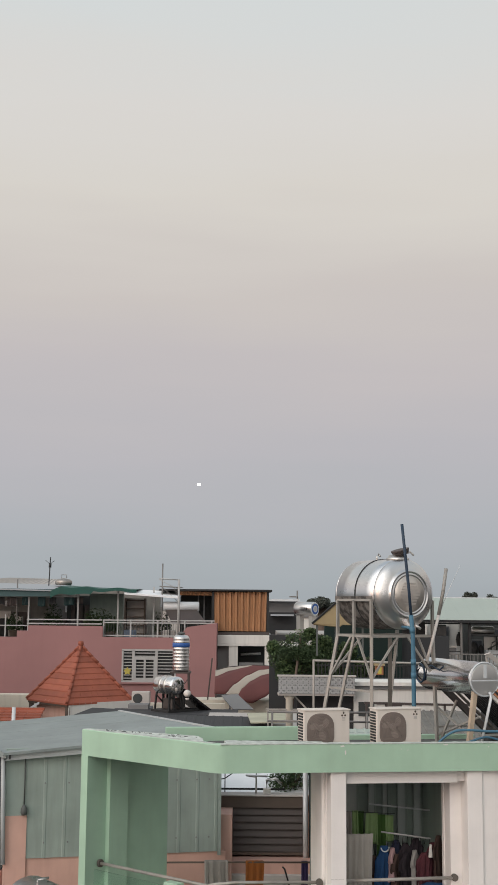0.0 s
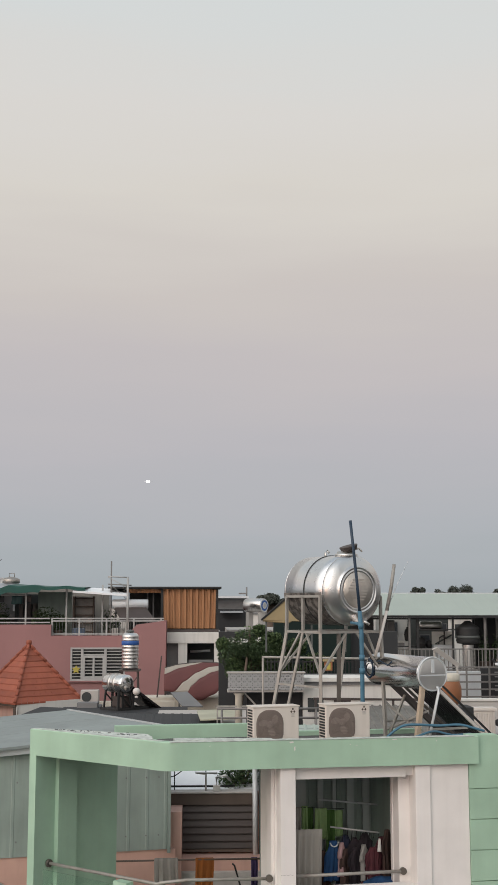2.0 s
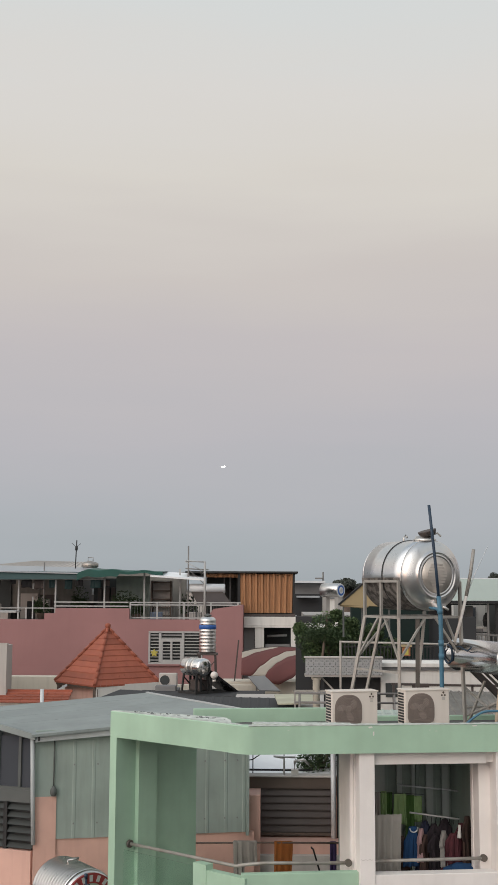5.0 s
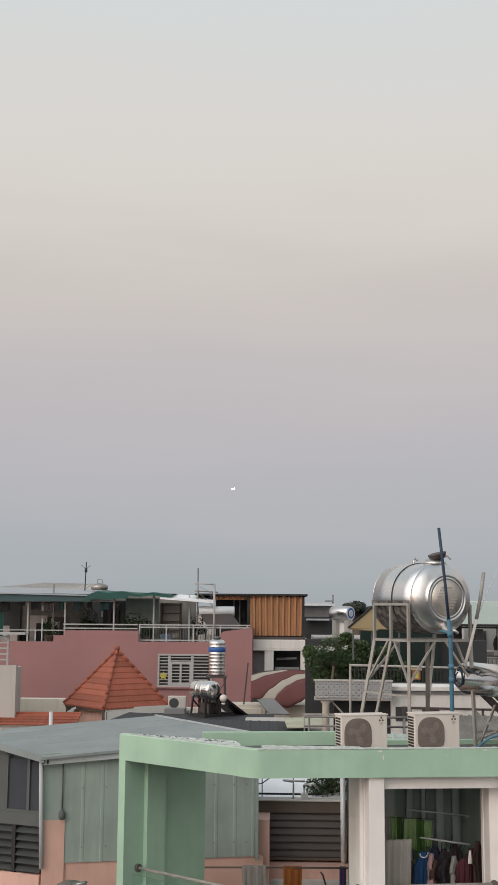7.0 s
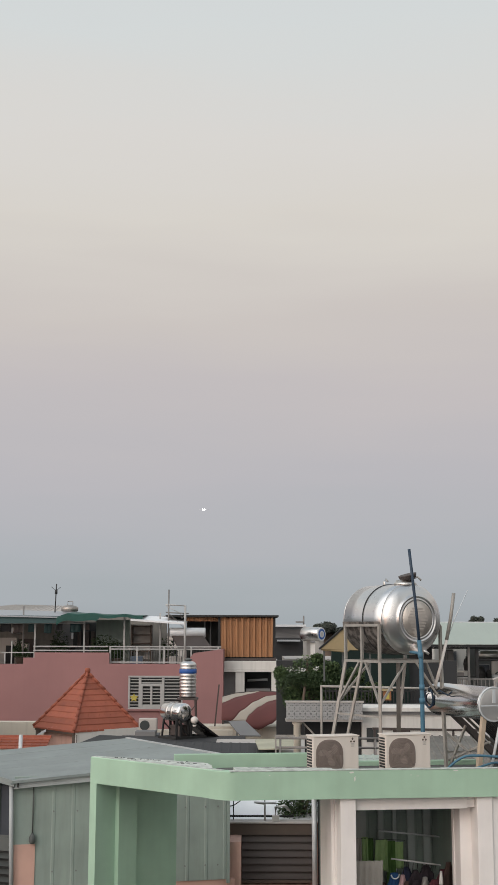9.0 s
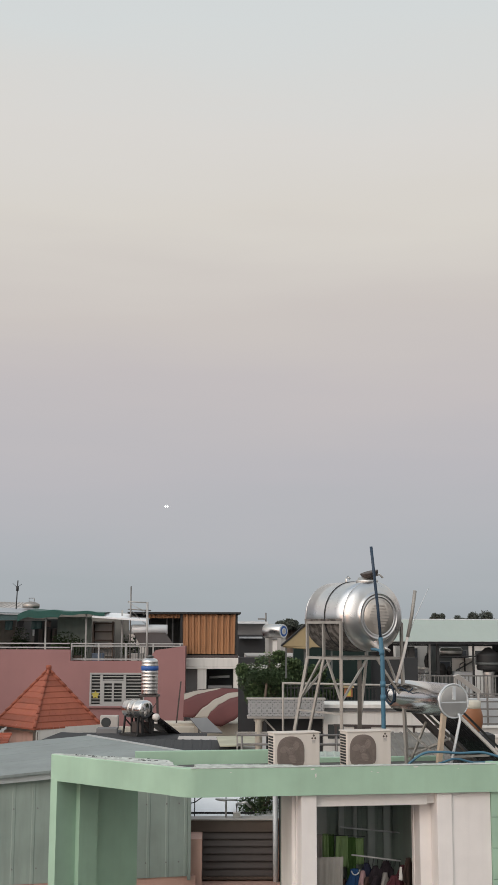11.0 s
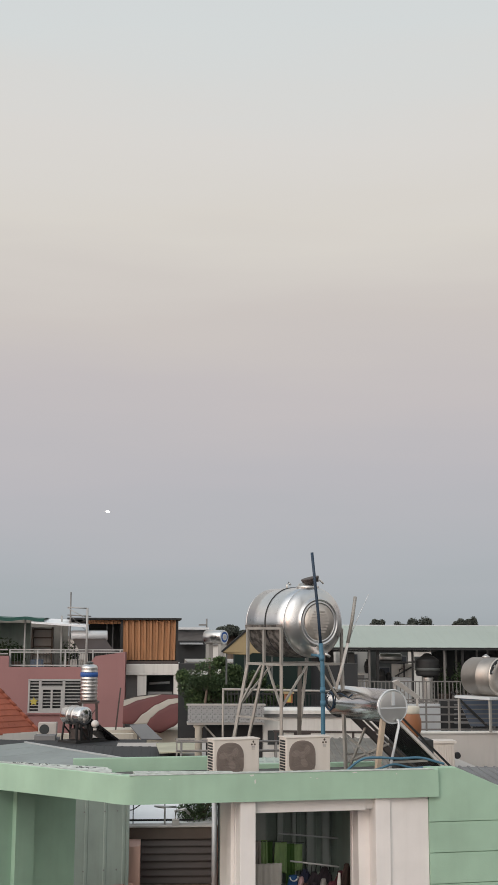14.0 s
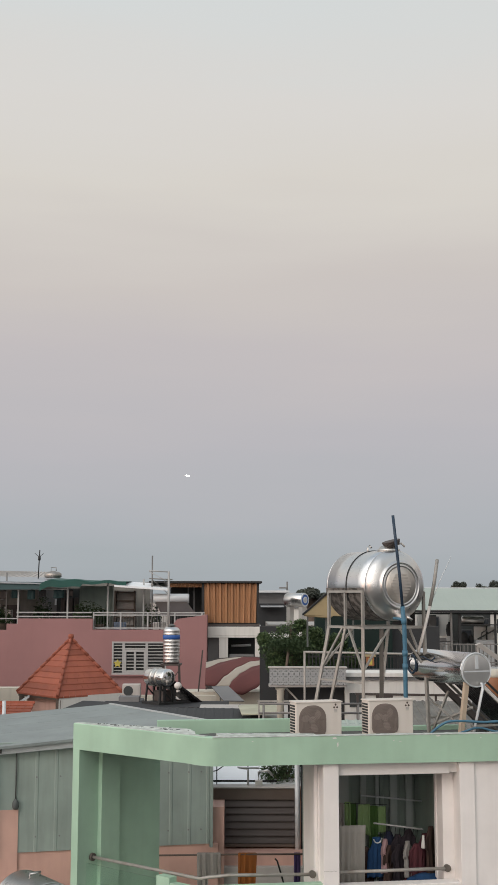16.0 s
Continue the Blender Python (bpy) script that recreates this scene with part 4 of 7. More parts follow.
lathe(bm, [(-0.012, 0.262), (-0.026, 0.268), (-0.026, 0.282), (0.004, 0.288)], "y", 56, (0, 0, hz))
part("rim", bm, PALE, cap, "pale rolled rim")
# added half disc, puts the reflection's lower half into the cap's shape
bm = B()
profile_y(bm, [(math.cos(radians(t)) * 0.255, hz - 0.03 + math.sin(radians(t)) * 0.225) for t in range(180, 361, 9)], -0.023, -0.016)
part("lower_half_disc", bm, STEEL_DULL, cap, "dull half disc added for the cap's lower reflection")
bm = B()
box(bm, -0.03, 0.03, -0.028, -0.02, hz + 0.02, hz + 0.24)
box(bm, -0.25, 0.25, -0.024, -0.019, hz - 0.03, hz - 0.01)
part("end_marks", bm, PALE, heater, "pale vertical strip and crossline")
slope = Vector((1.28, 0, -1.12))
for k in range(11):
    y = 0.1 + k * 0.09
    bm = B()
    tube(bm, [(0.12, y, hz - 0.2), tuple(Vector((0.12, y, hz - 0.2)) + slope * 0.82)], 0.03, 10)
    part("vacuum_tube", bm, TUBE, heater)
for y, m, w in ((0.0, PVC, 0.05), (1.5, LOUVRE, 0.1), (1.14, GALV_DARK, 0.04)):
    bm = B()
    beam(bm, (0.12, y, hz - 0.26), tuple(Vector((0.12, y, hz - 0.26)) + slope * 0.86), w)
    part("side_rail", bm, m, heater)
bm = B()
beam(bm, (0.12 + 0.05, -0.05, hz - 0.2), tuple(Vector((0.17, -0.05, hz - 0.2)) + slope * 0.86), 0.03)
part("side_rail", bm, BLACK, heater)
bm = B()
e = Vector((0.12, 0, hz - 0.26)) + slope * 0.84
beam(bm, (e.x, -0.02, e.z), (e.x, 1.57, e.z), 0.07)
part("foot_rail", bm, PVC, heater)
for y, m, w in ((0.05, BEIGE_STEEL, 0.075),):
    bm = B()
    beam(bm, (-0.16, y, hz - 0.2), (-0.3, y, 0), w)
    part("leg", bm, m, heater)
    bm = B()
    beam(bm, (e.x - 0.1, y, e.z + 0.05), (e.x - 0.1, y, 0), 0.05)
    part("leg", bm, GALV, heater)
for p, q in (((-0.06, 0.05, 0.55), (-0.06, 1.5, 0.1)), ((-0.06, 1.5, 0.6), (-0.06, 0.05, 0.1)), ((-0.08, 0.05, 0.25), (0.7, 0.05, 0.25)), ((-0.08, 1.5, 0.25), (0.7, 1.5, 0.25)), ((0.0, 0.9, 0.75), (-0.1, 1.3, 0.02))):
    bm = B()
    beam(bm, p, q, 0.035)
    part("brace", bm, GALV, heater)
bm = B()
tube(bm, [(0.06, -0.05, hz - 0.22), (0.06, -0.09, hz - 0.22), (0.04, -0.12, hz - 0.3), (-0.2, -0.14, 0.0)], 0.024, 10)
part("drain_pipe", bm, PALE, heater, "white drain pipe from the end cap")
for k, (pts, rad) in enumerate(((((3.6, 0.6, 11.68), (3.74, 0.56, 11.84), (3.95, 0.52, 11.98), (4.2, 0.5, 12.0), (4.55, 0.48, 11.98), (4.9, 0.46, 11.99), (5.15, 0.42, 11.93), (5.3, 0.4, 11.89)), 0.02),
                                (((3.5, 0.8, 11.66), (3.8, 0.7, 11.7), (4.2, 0.6, 11.8), (4.5, 0.58, 11.88), (4.8, 0.55, 11.82), (5.1, 0.5, 11.84)), 0.018))):
    bm = B()
    vs = [Vector(q) for q in pts]
    fine = []
    for i in range(len(vs) - 1):
        p0, p1, p2, p3 = vs[max(i - 1, 0)], vs[i], vs[i + 1], vs[min(i + 2, len(vs) - 1)]
        for j in range(5):
            t = j / 5
            fine.append(0.5 * (2 * p1 + (p2 - p0) * t + (2 * p0 - 5 * p1 + 4 * p2 - p3) * t * t + (3 * p1 - p0 - 3 * p2 + p3) * t ** 3))
    tube(bm, fine + [vs[-1]], rad, 8)
    single("hose", bm, BLUE, "loose faded blue hose lying by the heater", "hose", "hoses by the heater", m=GB)
bm = B()
tube(bm, [(-0.3, 1.62 + 0.15 * math.cos(t * 0.5), hz + 0.02 + 0.16 * math.sin(t * 0.5)) for t in range(3, 15)], 0.02, 8)
tube(bm, [(-0.29, 1.5, hz + 0.12), (-0.31, 1.2, hz + 0.17), (-0.3, 0.95, hz + 0.1), (-0.31, 0.8, hz + 0.17)], 0.012, 8)
single("hose", bm, BLUE_DARK, "dark blue hose looped round the heater tank", "hose", m=HEAT @ pose(0, 0, 11.62))

# ---- metal clad house beside the terrace ----
A, E1, E2 = Vector((-4.63, 23.0, 0)), Vector((-0.555, 0.832, 0)), Vector((0.974, 0.227, 0))
N1 = Vector((0.832, 0.555, 0))
N2 = Vector((-0.227, 0.974, 0))


def along(bm, d, n, a0, a1, n0, n1, z0, z1):
    poly(bm, [tuple((d * a + n * b)[:2]) for a, b in ((a0, n0), (a1, n0), (a1, n1), (a0, n1))], z0, z1)


clad = thing("metal_clad_house", pose(A.x, A.y, 0), "grey green metal clad house on salmon walls", "house")
bm = B()
ribbed(bm, [tuple(E2 * 0.42 + Vector((0, 0, 9.17))), tuple(E2 * 4.13 + Vector((0, 0, 9.17))), tuple(E2 * 4.13 + Vector((0, 0, 11.47))), tuple(E2 * 0.42 + Vector((0, 0, 11.2)))], 0.36, 0.008, rib=0.2)
part("cladding", bm, METAL_WALL, clad)
for a in (0.75, 1.2, 1.9, 2.6, 3.0, 3.3, 3.7, 3.95):
    for z in (10.55, 9.45):
        p = E2 * a - N2 * 0.016
        bm = B()
        tube(bm, [tuple(p + Vector((0, 0, z))), tuple(p - N2 * 0.012 + Vector((0, 0, z)))], 0.016, 8)
        part("screw", bm, GREY_ROOF, clad)
bm = B()
along(bm, E2, N2, 4.13, 4.19, -0.03, 0.1, 9.1, 11.47)
part("corner_strip", bm, METAL_WALL, clad)
bm = B()
along(bm, E2, N2, 0.0, 0.42, 0.0, 0.1, 9.96, 11.2)
part("corner_panel", bm, METAL_WALL, clad)
bm = B()
along(bm, E2, N2, 0.0, 0.42, -0.02, 0.2, 0, 9.96)
along(bm, E2, N2, 0.42, 4.3, 0.03, 0.2, 0, 9.165)
part("wall", bm, SALMON, clad)
bm = B()
sheet(bm, [tuple(-E2 * 0.1 - N2 * 0.15 - E1 * 0.1 + Vector((0, 0, 11.155))), tuple(E2 * 4.32 - N2 * 0.15 + Vector((0, 0, 11.49))), tuple(E2 * 4.32 + E1 * 4.75 + Vector((0, 0, 11.49))), tuple(-E2 * 0.1 + E1 * 4.75 + Vector((0, 0, 11.155)))], 0.05)
roof = part("roof", bm, CLAD_ROOF, clad)
for k in range(4):
    bm = B()
    o = E1 * (0.5 + k * 1.1)
    beam(bm, tuple(o + Vector((0, 0, 11.165))), tuple(o + E2 * 4.3 + Vector((0, 0, 11.49))), 0.025, 0.004)
    part("roof_seam", bm, CLAD_ROOF, roof)
bm = B()
along(bm, E2, N2, 4.3, 4.36, -0.16, 0.02, 11.43, 11.5)
beam(bm, tuple(E2 * 4.33 - N2 * 0.15 + Vector((0, 0, 11.5))), tuple(E2 * 4.33 + E1 * 4.75 + Vector((0, 0, 11.5))), 0.06, 0.03)
part("verge", bm, FASCIA, clad)
bm = B()
fa, fb = -E2 * 0.02 - N2 * 0.16, E2 * 4.3 - N2 * 0.16
sheet(bm, [tuple(fa + Vector((0, 0, 11.0))), tuple(fb + Vector((0, 0, 11.3))), tuple(fb + Vector((0, 0, 11.475))), tuple(fa + Vector((0, 0, 11.135)))], 0.025)
part("fascia", bm, FASCIA, clad, "dull pale flashing along the eaves")
bm = B()
o = Vector((0, 0, 11.1))
g = Vector((-0.93, 0.367, 0.19))
beam(bm, tuple(-N2 * 0.16 + E2 * 0.02 + o), tuple(-N2 * 0.16 + g * 3.4 + o), 0.12, 0.11)
part("gutter", bm, CLAD_ROOF, clad, "dull grey box gutter")
bm = B()
for a in (-0.02, 0.06):
    beam(bm, tuple(E2 * a - N2 * 0.17 + Vector((0, 0, 11.16))), tuple(E2 * a - N2 * 0.17 + Vector((0, 0, 11.03))), 0.03)
part("gutter_bracket", bm, BLACK, clad)
bm = B()
tube(bm, [tuple(-E2 * 0.06 - N2 * 0.08 + Vector((0, 0, 11.05))), tuple(-E2 * 0.03 - N2 * 0.08 + Vector((0, 0, 10.0))), tuple(-E2 * 0.0 - N2 * 0.1 + Vector((0, 0, 9.1)))], 0.042)
part("downpipe", bm, FASCIA, clad, "white plastic downpipe")
bm = B()
tube(bm, [tuple(E2 * 0.36 - N2 * 0.03 + Vector((0, 0, 11.1))), tuple(E2 * 0.36 - N2 * 0.03 + Vector((0, 0, 10.15)))], 0.012)
lathe(bm, [(9.98, 0.04), (10.02, 0.065), (10.1, 0.06), (10.17, 0.02)], "z", 16, tuple(E2 * 0.36 - N2 * 0.07))
part("lamp_bracket", bm, FRAME_DARK, clad, "dark pipe ending in a small outlet")
# front left face: window over louvres, the gutter's shade put into the dark colours
F1, M1 = Vector((-0.93, 0.367, 0)), Vector((0.367, 0.93, 0))


def face_box(bm, a0, a1, n0, n1, z0, z1):
    along(bm, F1, M1, a0, a1, n0, n1, z0, z1)


bm = B()
lo = [bm.verts.new(F1 * a + M1 * 0.16 + Vector((0, 0, z))) for a, z in ((0.0, 0), (3.4, 0), (3.4, 11.6), (0.0, 11.06))]
hi = [bm.verts.new(F1 * a + M1 * 0.3 + Vector((0, 0, z))) for a, z in ((0.0, 0), (3.4, 0), (3.4, 11.6), (0.0, 11.06))]
bm.faces.new(lo)
bm.faces.new(hi[::-1])
for k in range(4):
    bm.faces.new((lo[k], lo[(k + 1) % 4], hi[(k + 1) % 4], hi[k]))
part("shaded_wall", bm, DARK, clad, "wall darkened for the gutter's shade")
bm = B()
face_box(bm, 0.05, 3.4, 0.0, 0.158, 0, 8.95)
part("wall", bm, SALMON, clad)
bm = B()
face_box(bm, 0.05, 3.4, 0.04, 0.155, 9.83, 10.06)
part("transom", bm, FRAME_DARK, clad, "grey band between window and louvres")
bm = B()
face_box(bm, 0.12, 0.36, 0.1, 0.13, 10.06, 11.02)
window = part("window", bm, WINDOW_GLASS, clad, "dim glass pane")
bm = B()
face_box(bm, 0.42, 0.86, 0.1, 0.13, 10.1, 11.06)
pane2 = part("window", bm, WINDOW_GLASS, clad, "dim bluish glass pane")
bm = B()
for a0, a1, z0, z1 in ((0.1, 0.9, 10.05, 10.11), (0.08, 0.12, 10.1, 11.05), (0.36, 0.42, 10.1, 11.06), (0.86, 0.92, 10.1, 11.12)):
    face_box(bm, a0, a1, 0.06, 0.14, z0, z1)
part("window_frame", bm, FRAME_DARK, window)
bm = B()
face_box(bm, 0.92, 3.4, 0.08, 0.14, 10.06, 11.2)
part("side_panel", bm, FRAME_DARK, clad)
for a in (0.62, 1.32):
    bm = B()
    face_box(bm, a, a + 0.08, 0.02, 0.1, 8.95, 9.83)
    part("louvre_post", bm, BLACK, clad)
for k in range(6):
    for a0, a1 in ((0.06, 0.62), (0.7, 1.32), (1.4, 2.6)):
        bm = B()
        z = 8.98 + k * 0.142
        p, q = F1 * a0, F1 * a1
        sheet(bm, [tuple(p + M1 * 0.03 + Vector((0, 0, z))), tuple(q + M1 * 0.03 + Vector((0, 0, z))), tuple(q + M1 * 0.12 + Vector((0, 0, z + 0.08))), tuple(p + M1 * 0.12 + Vector((0, 0, z + 0.08)))], 0.01)
        part("slat", bm, SLAT_DARK, clad)

# small ribbed tank low beside the salmon wall
low_tank = thing("water_tank", pose(-3.28, 21.2, 7.9, 0, 0, 35) @ Matrix.Scale(1.2, 4), "ribbed stainless water tank with a red end label", "water tank")
bm = B()
prof = []
for k in range(12):
    prof += [(0.02 + k * 0.085, 0.44), (0.045 + k * 0.085, 0.452), (0.07 + k * 0.085, 0.44)]
lathe(bm, prof, "y", 48, (0, 0, 0.52))
part("body", bm, STEEL, low_tank)
bm = B()
lathe(bm, [(0.0, 0.44), (-0.04, 0.43), (-0.07, 0.38), (-0.08, 0.3), (-0.09, 0.05)], "y", 48, (0, 0, 0.52))
lid = part("end_cap", bm, STEEL, low_tank)
for t0, t1, m, r0, r1 in ((20, 160, RED_LABEL, 0.27, 0.41), (200, 340, RED_LABEL, 0.27, 0.41)):
    bm = B()
    pts = [(math.cos(radians(t)) * r1, 0.52 + math.sin(radians(t)) * r1) for t in range(t0, t1 + 1, 10)] + [(math.cos(radians(t)) * r0, 0.52 + math.sin(radians(t)) * r0) for t in range(t1, t0 - 1, -10)]
    profile_y(bm, pts, -0.093, -0.05)
    part("label", bm, m, lid, "dark red arc label")
for k in range(5):
    bm = B()
    t = radians(50 + k * 20)
    c = Vector((math.cos(t) * 0.34, 0, 0.52 + math.sin(t) * 0.34))
    d = Vector((math.cos(t), 0, math.sin(t)))
    beam(bm, tuple(c - d * 0.045 + Vector((0, -0.096, 0))), tuple(c + d * 0.045 + Vector((0, -0.096, 0))), 0.05, 0.008, up=(0, 1, 0))
    part("label_bar", bm, RAIL, lid, "plain white bar")
for y in (0.15, 0.85):
    part("cradle", made(box, -0.4, 0.4, y - 0.03, y + 0.03, 0, 0.2), GALV, low_tank)
bm = B()
tube(bm, [(-0.1, 0.5, 0.95), (-0.1, 0.5, 1.02), (0.08, 0.5, 1.02)], 0.02, 8)
part("hatch", bm, STEEL_DULL, low_tank)
bm = B()
tube(bm, [(-3.32, 21.05, 7.9), (-3.3, 21.05, 8.95)], 0.022, 8)
tube(bm, [(-3.3, 21.05, 8.95), (-3.3, 21.05, 9.02)], 0.032, 8)
tube(bm, [(-3.3, 21.05, 8.84), (-3.24, 21.05, 8.84), (-3.24, 21.05, 8.6)], 0.02, 8)
single("standpipe", bm, BLUE_DARK, "dark standpipe with an elbow by the tank", "pipe")
low_roof = single("flat_roof", made(box, -7.5, -2.6, 20.6, 22.9, 0, 7.9), GREIGE, "low grey cement roof between the houses", "roof", kind="structure")

# ---- shuttered house behind the terrace ----
shut = thing("shuttered_house", pose(0, 25, 0), "salmon house with brown louvred shutters", "house")
part("wall", made(box, -2.4, 1.5, 0.14, 0.3, 0, 10.05), SALMON, shut)
part("lower_wall", made(box, -2.4, 3.5, -0.62, -0.45, 0, 8.62), GREIGE, shut)
part("salmon_band", made(box, -2.4, 3.5, -0.46, 0.14, 8.3, 8.86), SALMON, shut)
part("pier", made(box, -0.64, -0.33, -0.85, 0.14, 8.3, 9.83), SALMON, shut)
part("fascia", made(box, -0.64, 1.16, -0.02, 0.14, 9.83, 10.06), BROWN, shut)
part("coping", made(box, -0.78, 1.2, -0.06, 0.3, 10.06, 10.09, bev=0.005), GREIGE, shut)
part("sill", made(box, -0.33, 1.14, -0.06, 0.14, 8.9, 8.95), BROWN, shut)
for k in range(6):
    z = 8.97 + k * 0.145
    bm = B()
    sheet(bm, [(-0.33, 0.0, z), (1.12, 0.0, z), (1.12, 0.05, z + 0.125), (-0.33, 0.05, z + 0.125)], 0.016)
    sheet(bm, [(-0.33, 0.0, z - 0.012), (1.12, 0.0, z - 0.012), (1.12, 0.004, z + 0.012), (-0.33, 0.004, z + 0.012)], 0.01)
    part("slat", bm, LOUVRE, shut)
bm = B()
tube(bm, [(1.17, -0.1, 8.6), (1.16, -0.1, 10.7)], 0.055)
part("downpipe", bm, PALE, shut, "pale grey downpipe")
bm = B()
tube(bm, [(1.27, -0.05, 8.4), (1.27, -0.05, 10.7)], 0.035)
part("downpipe", bm, DARK_ROOF, shut, "dark downpipe")
bm = B()
for x in (-0.5, 0.15):
    tube(bm, [(x, 0.2, 10.1), (x, 0.2, 10.55)], 0.012, 6)
tube(bm, [(-0.62, 0.2, 10.17), (0.75, 0.2, 10.17)], 0.022, 6)
tube(bm, [(-0.62, 0.2, 10.36), (-0.5, 0.2, 10.38), (-0.25, 0.2, 10.55)], 0.012, 6)
single("roof_rail", bm, BLACK, "thin black rail along the shuttered house roof", "rail", m=pose(0, 25, 0))
bm = B()
tube(bm, [(0.32, 0, 10.1), (0.32, 0, 10.36), (0.5, 0, 10.4), (0.62, 0, 10.3)], 0.03, 8)
box(bm, 0.25, 0.4, -0.08, 0.08, 10.1, 10.2)
tube(bm, [(0.1, 0, 10.1), (0.1, 0, 10.42), (-0.12, 0, 10.46), (0.34, 0, 10.44)], 0.02, 8)
single("pipe_fitting", bm, STEEL_DULL, "grey pipe fittings on the shuttered house roof", "pipe", m=pose(0.05, 25.1, 0))
single("roof_deck", made(box, -2.4, 1.5, 25.3, 25.5, 0, 10.0), GREIGE, "plain cement roof deck", "roof", kind="structure")
single("white_roof", made(sheet, [(-2.2, 25.52, 10.0), (1.5, 25.52, 10.0), (1.5, 28.6, 10.6), (-2.2, 28.6, 10.6)], 0.05), WHITE_SHEET, "bright white sloping roof sheet beyond the shutters", "roof")
single("rear_house", made(box, -2.1, 1.4, 25.7, 28.5, 0, 9.95), PLASTER, "white house body under the white sheet", "house")


# ---- foliage ----
def foliage(bm, blobs, count, size, seed, droop=0.0):
    """Many small bent leaves scattered through several clumps."""
    r = random.Random(seed)
    for _ in range(count):
        cx, cy, cz, rx, ry, rz = r.choice(blobs)
        while True:
            p = Vector((r.uniform(-1, 1), r.uniform(-1, 1), r.uniform(-1, 1)))
            if 0.25 < p.length < 1.0 + 0.18 * r.random():
                break
        c = Vector((cx + p.x * rx, cy + p.y * ry, cz + p.z * rz - droop * r.random()))
        a = Vector((r.uniform(-1, 1), r.uniform(-1, 1), r.uniform(-0.7, 0.5))).normalized()
        b = a.cross(Vector((r.uniform(-1, 1), r.uniform(-1, 1), 1))).normalized()
        s = size * r.uniform(0.6, 1.4)
        v = [bm.verts.new(q) for q in (c - a * s, c - b * s * 0.4 + Vector((0, 0, s * 0.1)), c + a * s - Vector((0, 0, s * 0.3)), c + b * s * 0.4 + Vector((0, 0, s * 0.1)))]
        bm.faces.new((v[0], v[1], v[2]))
        bm.faces.new((v[0], v[2], v[3]))


def leaves(name, blobs, count, size, seed, material, parent, **kw):
    bm = B()
    foliage(bm, blobs, count, size, seed, **kw)
    me = bpy.data.meshes.new(name)
    bm.to_mesh(me)
    bm.free()
    me.materials.append(material)
    ob = new(name, me)
    ob.parent = parent
    return ob


def tree(x, y, base, blobs, count, size, seed, label, material=LEAF, trunk=0.09, category="tree"):
    t = thing("tree", pose(x, y, base), label, category)
    bm = B()
    top = max(b[2] for b in blobs)
    pts = [(0.02 * math.sin(k), 0.02 * k, top * k / 5) for k in range(6)]
    tube(bm, pts, trunk, 8)
    for v in bm.verts:
        k = 1 - 0.55 * max(0, v.co.z) / max(top, 0.1)
        v.co.x, v.co.y = v.co.x * k, v.co.y * k
    for b in blobs[:6]:
        tube(bm, [(0, 0, top * 0.45), (b[0] * 0.5, b[1] * 0.5, b[2] * 0.8), (b[0], b[1], b[2])], trunk * 0.4, 6)
    part("trunk", bm, BARK, t)
    leaves("crown", blobs, count, size, seed, material, t)
    # lighter leaf copy on the upper front, sunlight put into its colour
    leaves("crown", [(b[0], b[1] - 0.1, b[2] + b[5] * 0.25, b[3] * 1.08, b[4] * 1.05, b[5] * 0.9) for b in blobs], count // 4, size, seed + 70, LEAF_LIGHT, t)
    return t


tree(0.95, 26.0, 9.45, [(0.0, 0, 1.0, 0.45, 0.4, 0.45), (0.3, 0.1, 0.8, 0.45, 0.4, 0.4), (-0.25, 0, 0.75, 0.3, 0.3, 0.3), (0.3, 0, 1.2, 0.35, 0.3, 0.3)], 3200, 0.035, 3, "dark green shrub growing behind the shuttered house", category="shrub")

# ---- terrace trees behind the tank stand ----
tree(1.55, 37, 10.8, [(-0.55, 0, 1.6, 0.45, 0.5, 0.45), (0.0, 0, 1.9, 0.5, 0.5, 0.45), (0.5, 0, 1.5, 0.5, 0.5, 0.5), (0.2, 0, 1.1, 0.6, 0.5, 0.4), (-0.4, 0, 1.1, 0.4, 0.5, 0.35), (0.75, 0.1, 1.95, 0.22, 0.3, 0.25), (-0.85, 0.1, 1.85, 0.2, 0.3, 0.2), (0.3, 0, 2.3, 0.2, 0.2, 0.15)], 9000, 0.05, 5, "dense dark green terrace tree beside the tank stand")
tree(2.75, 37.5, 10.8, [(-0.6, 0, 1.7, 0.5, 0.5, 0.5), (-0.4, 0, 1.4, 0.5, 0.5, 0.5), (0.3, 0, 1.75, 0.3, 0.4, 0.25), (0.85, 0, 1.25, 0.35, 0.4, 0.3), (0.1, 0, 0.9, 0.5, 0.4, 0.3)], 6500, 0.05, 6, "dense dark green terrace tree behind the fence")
flowers = thing("flowering_shrub", pose(1.25, 36.2, 10.8), "climbing shrub with white blossom clusters", "shrub")
leaves("foliage", [(0, 0, 1.75, 0.5, 0.2, 0.2), (0.5, 0, 1.65, 0.4, 0.2, 0.2)], 1500, 0.045, 11, LEAF, flowers)
leaves("blossom", [(-0.35, -0.3, 2.0, 0.12, 0.1, 0.1), (-0.1, -0.3, 1.97, 0.16, 0.1, 0.11), (0.1, -0.3, 2.0, 0.08, 0.1, 0.07), (0.5, -0.3, 2.05, 0.1, 0.1, 0.07)], 80, 0.028, 12, FLOWER, flowers)
bm = B()
tube(bm, [(0, 0.1, 0), (0.1, 0.05, 0.9), (0.2, 0, 1.7)], 0.04, 8)
part("stem", bm, BARK, flowers)

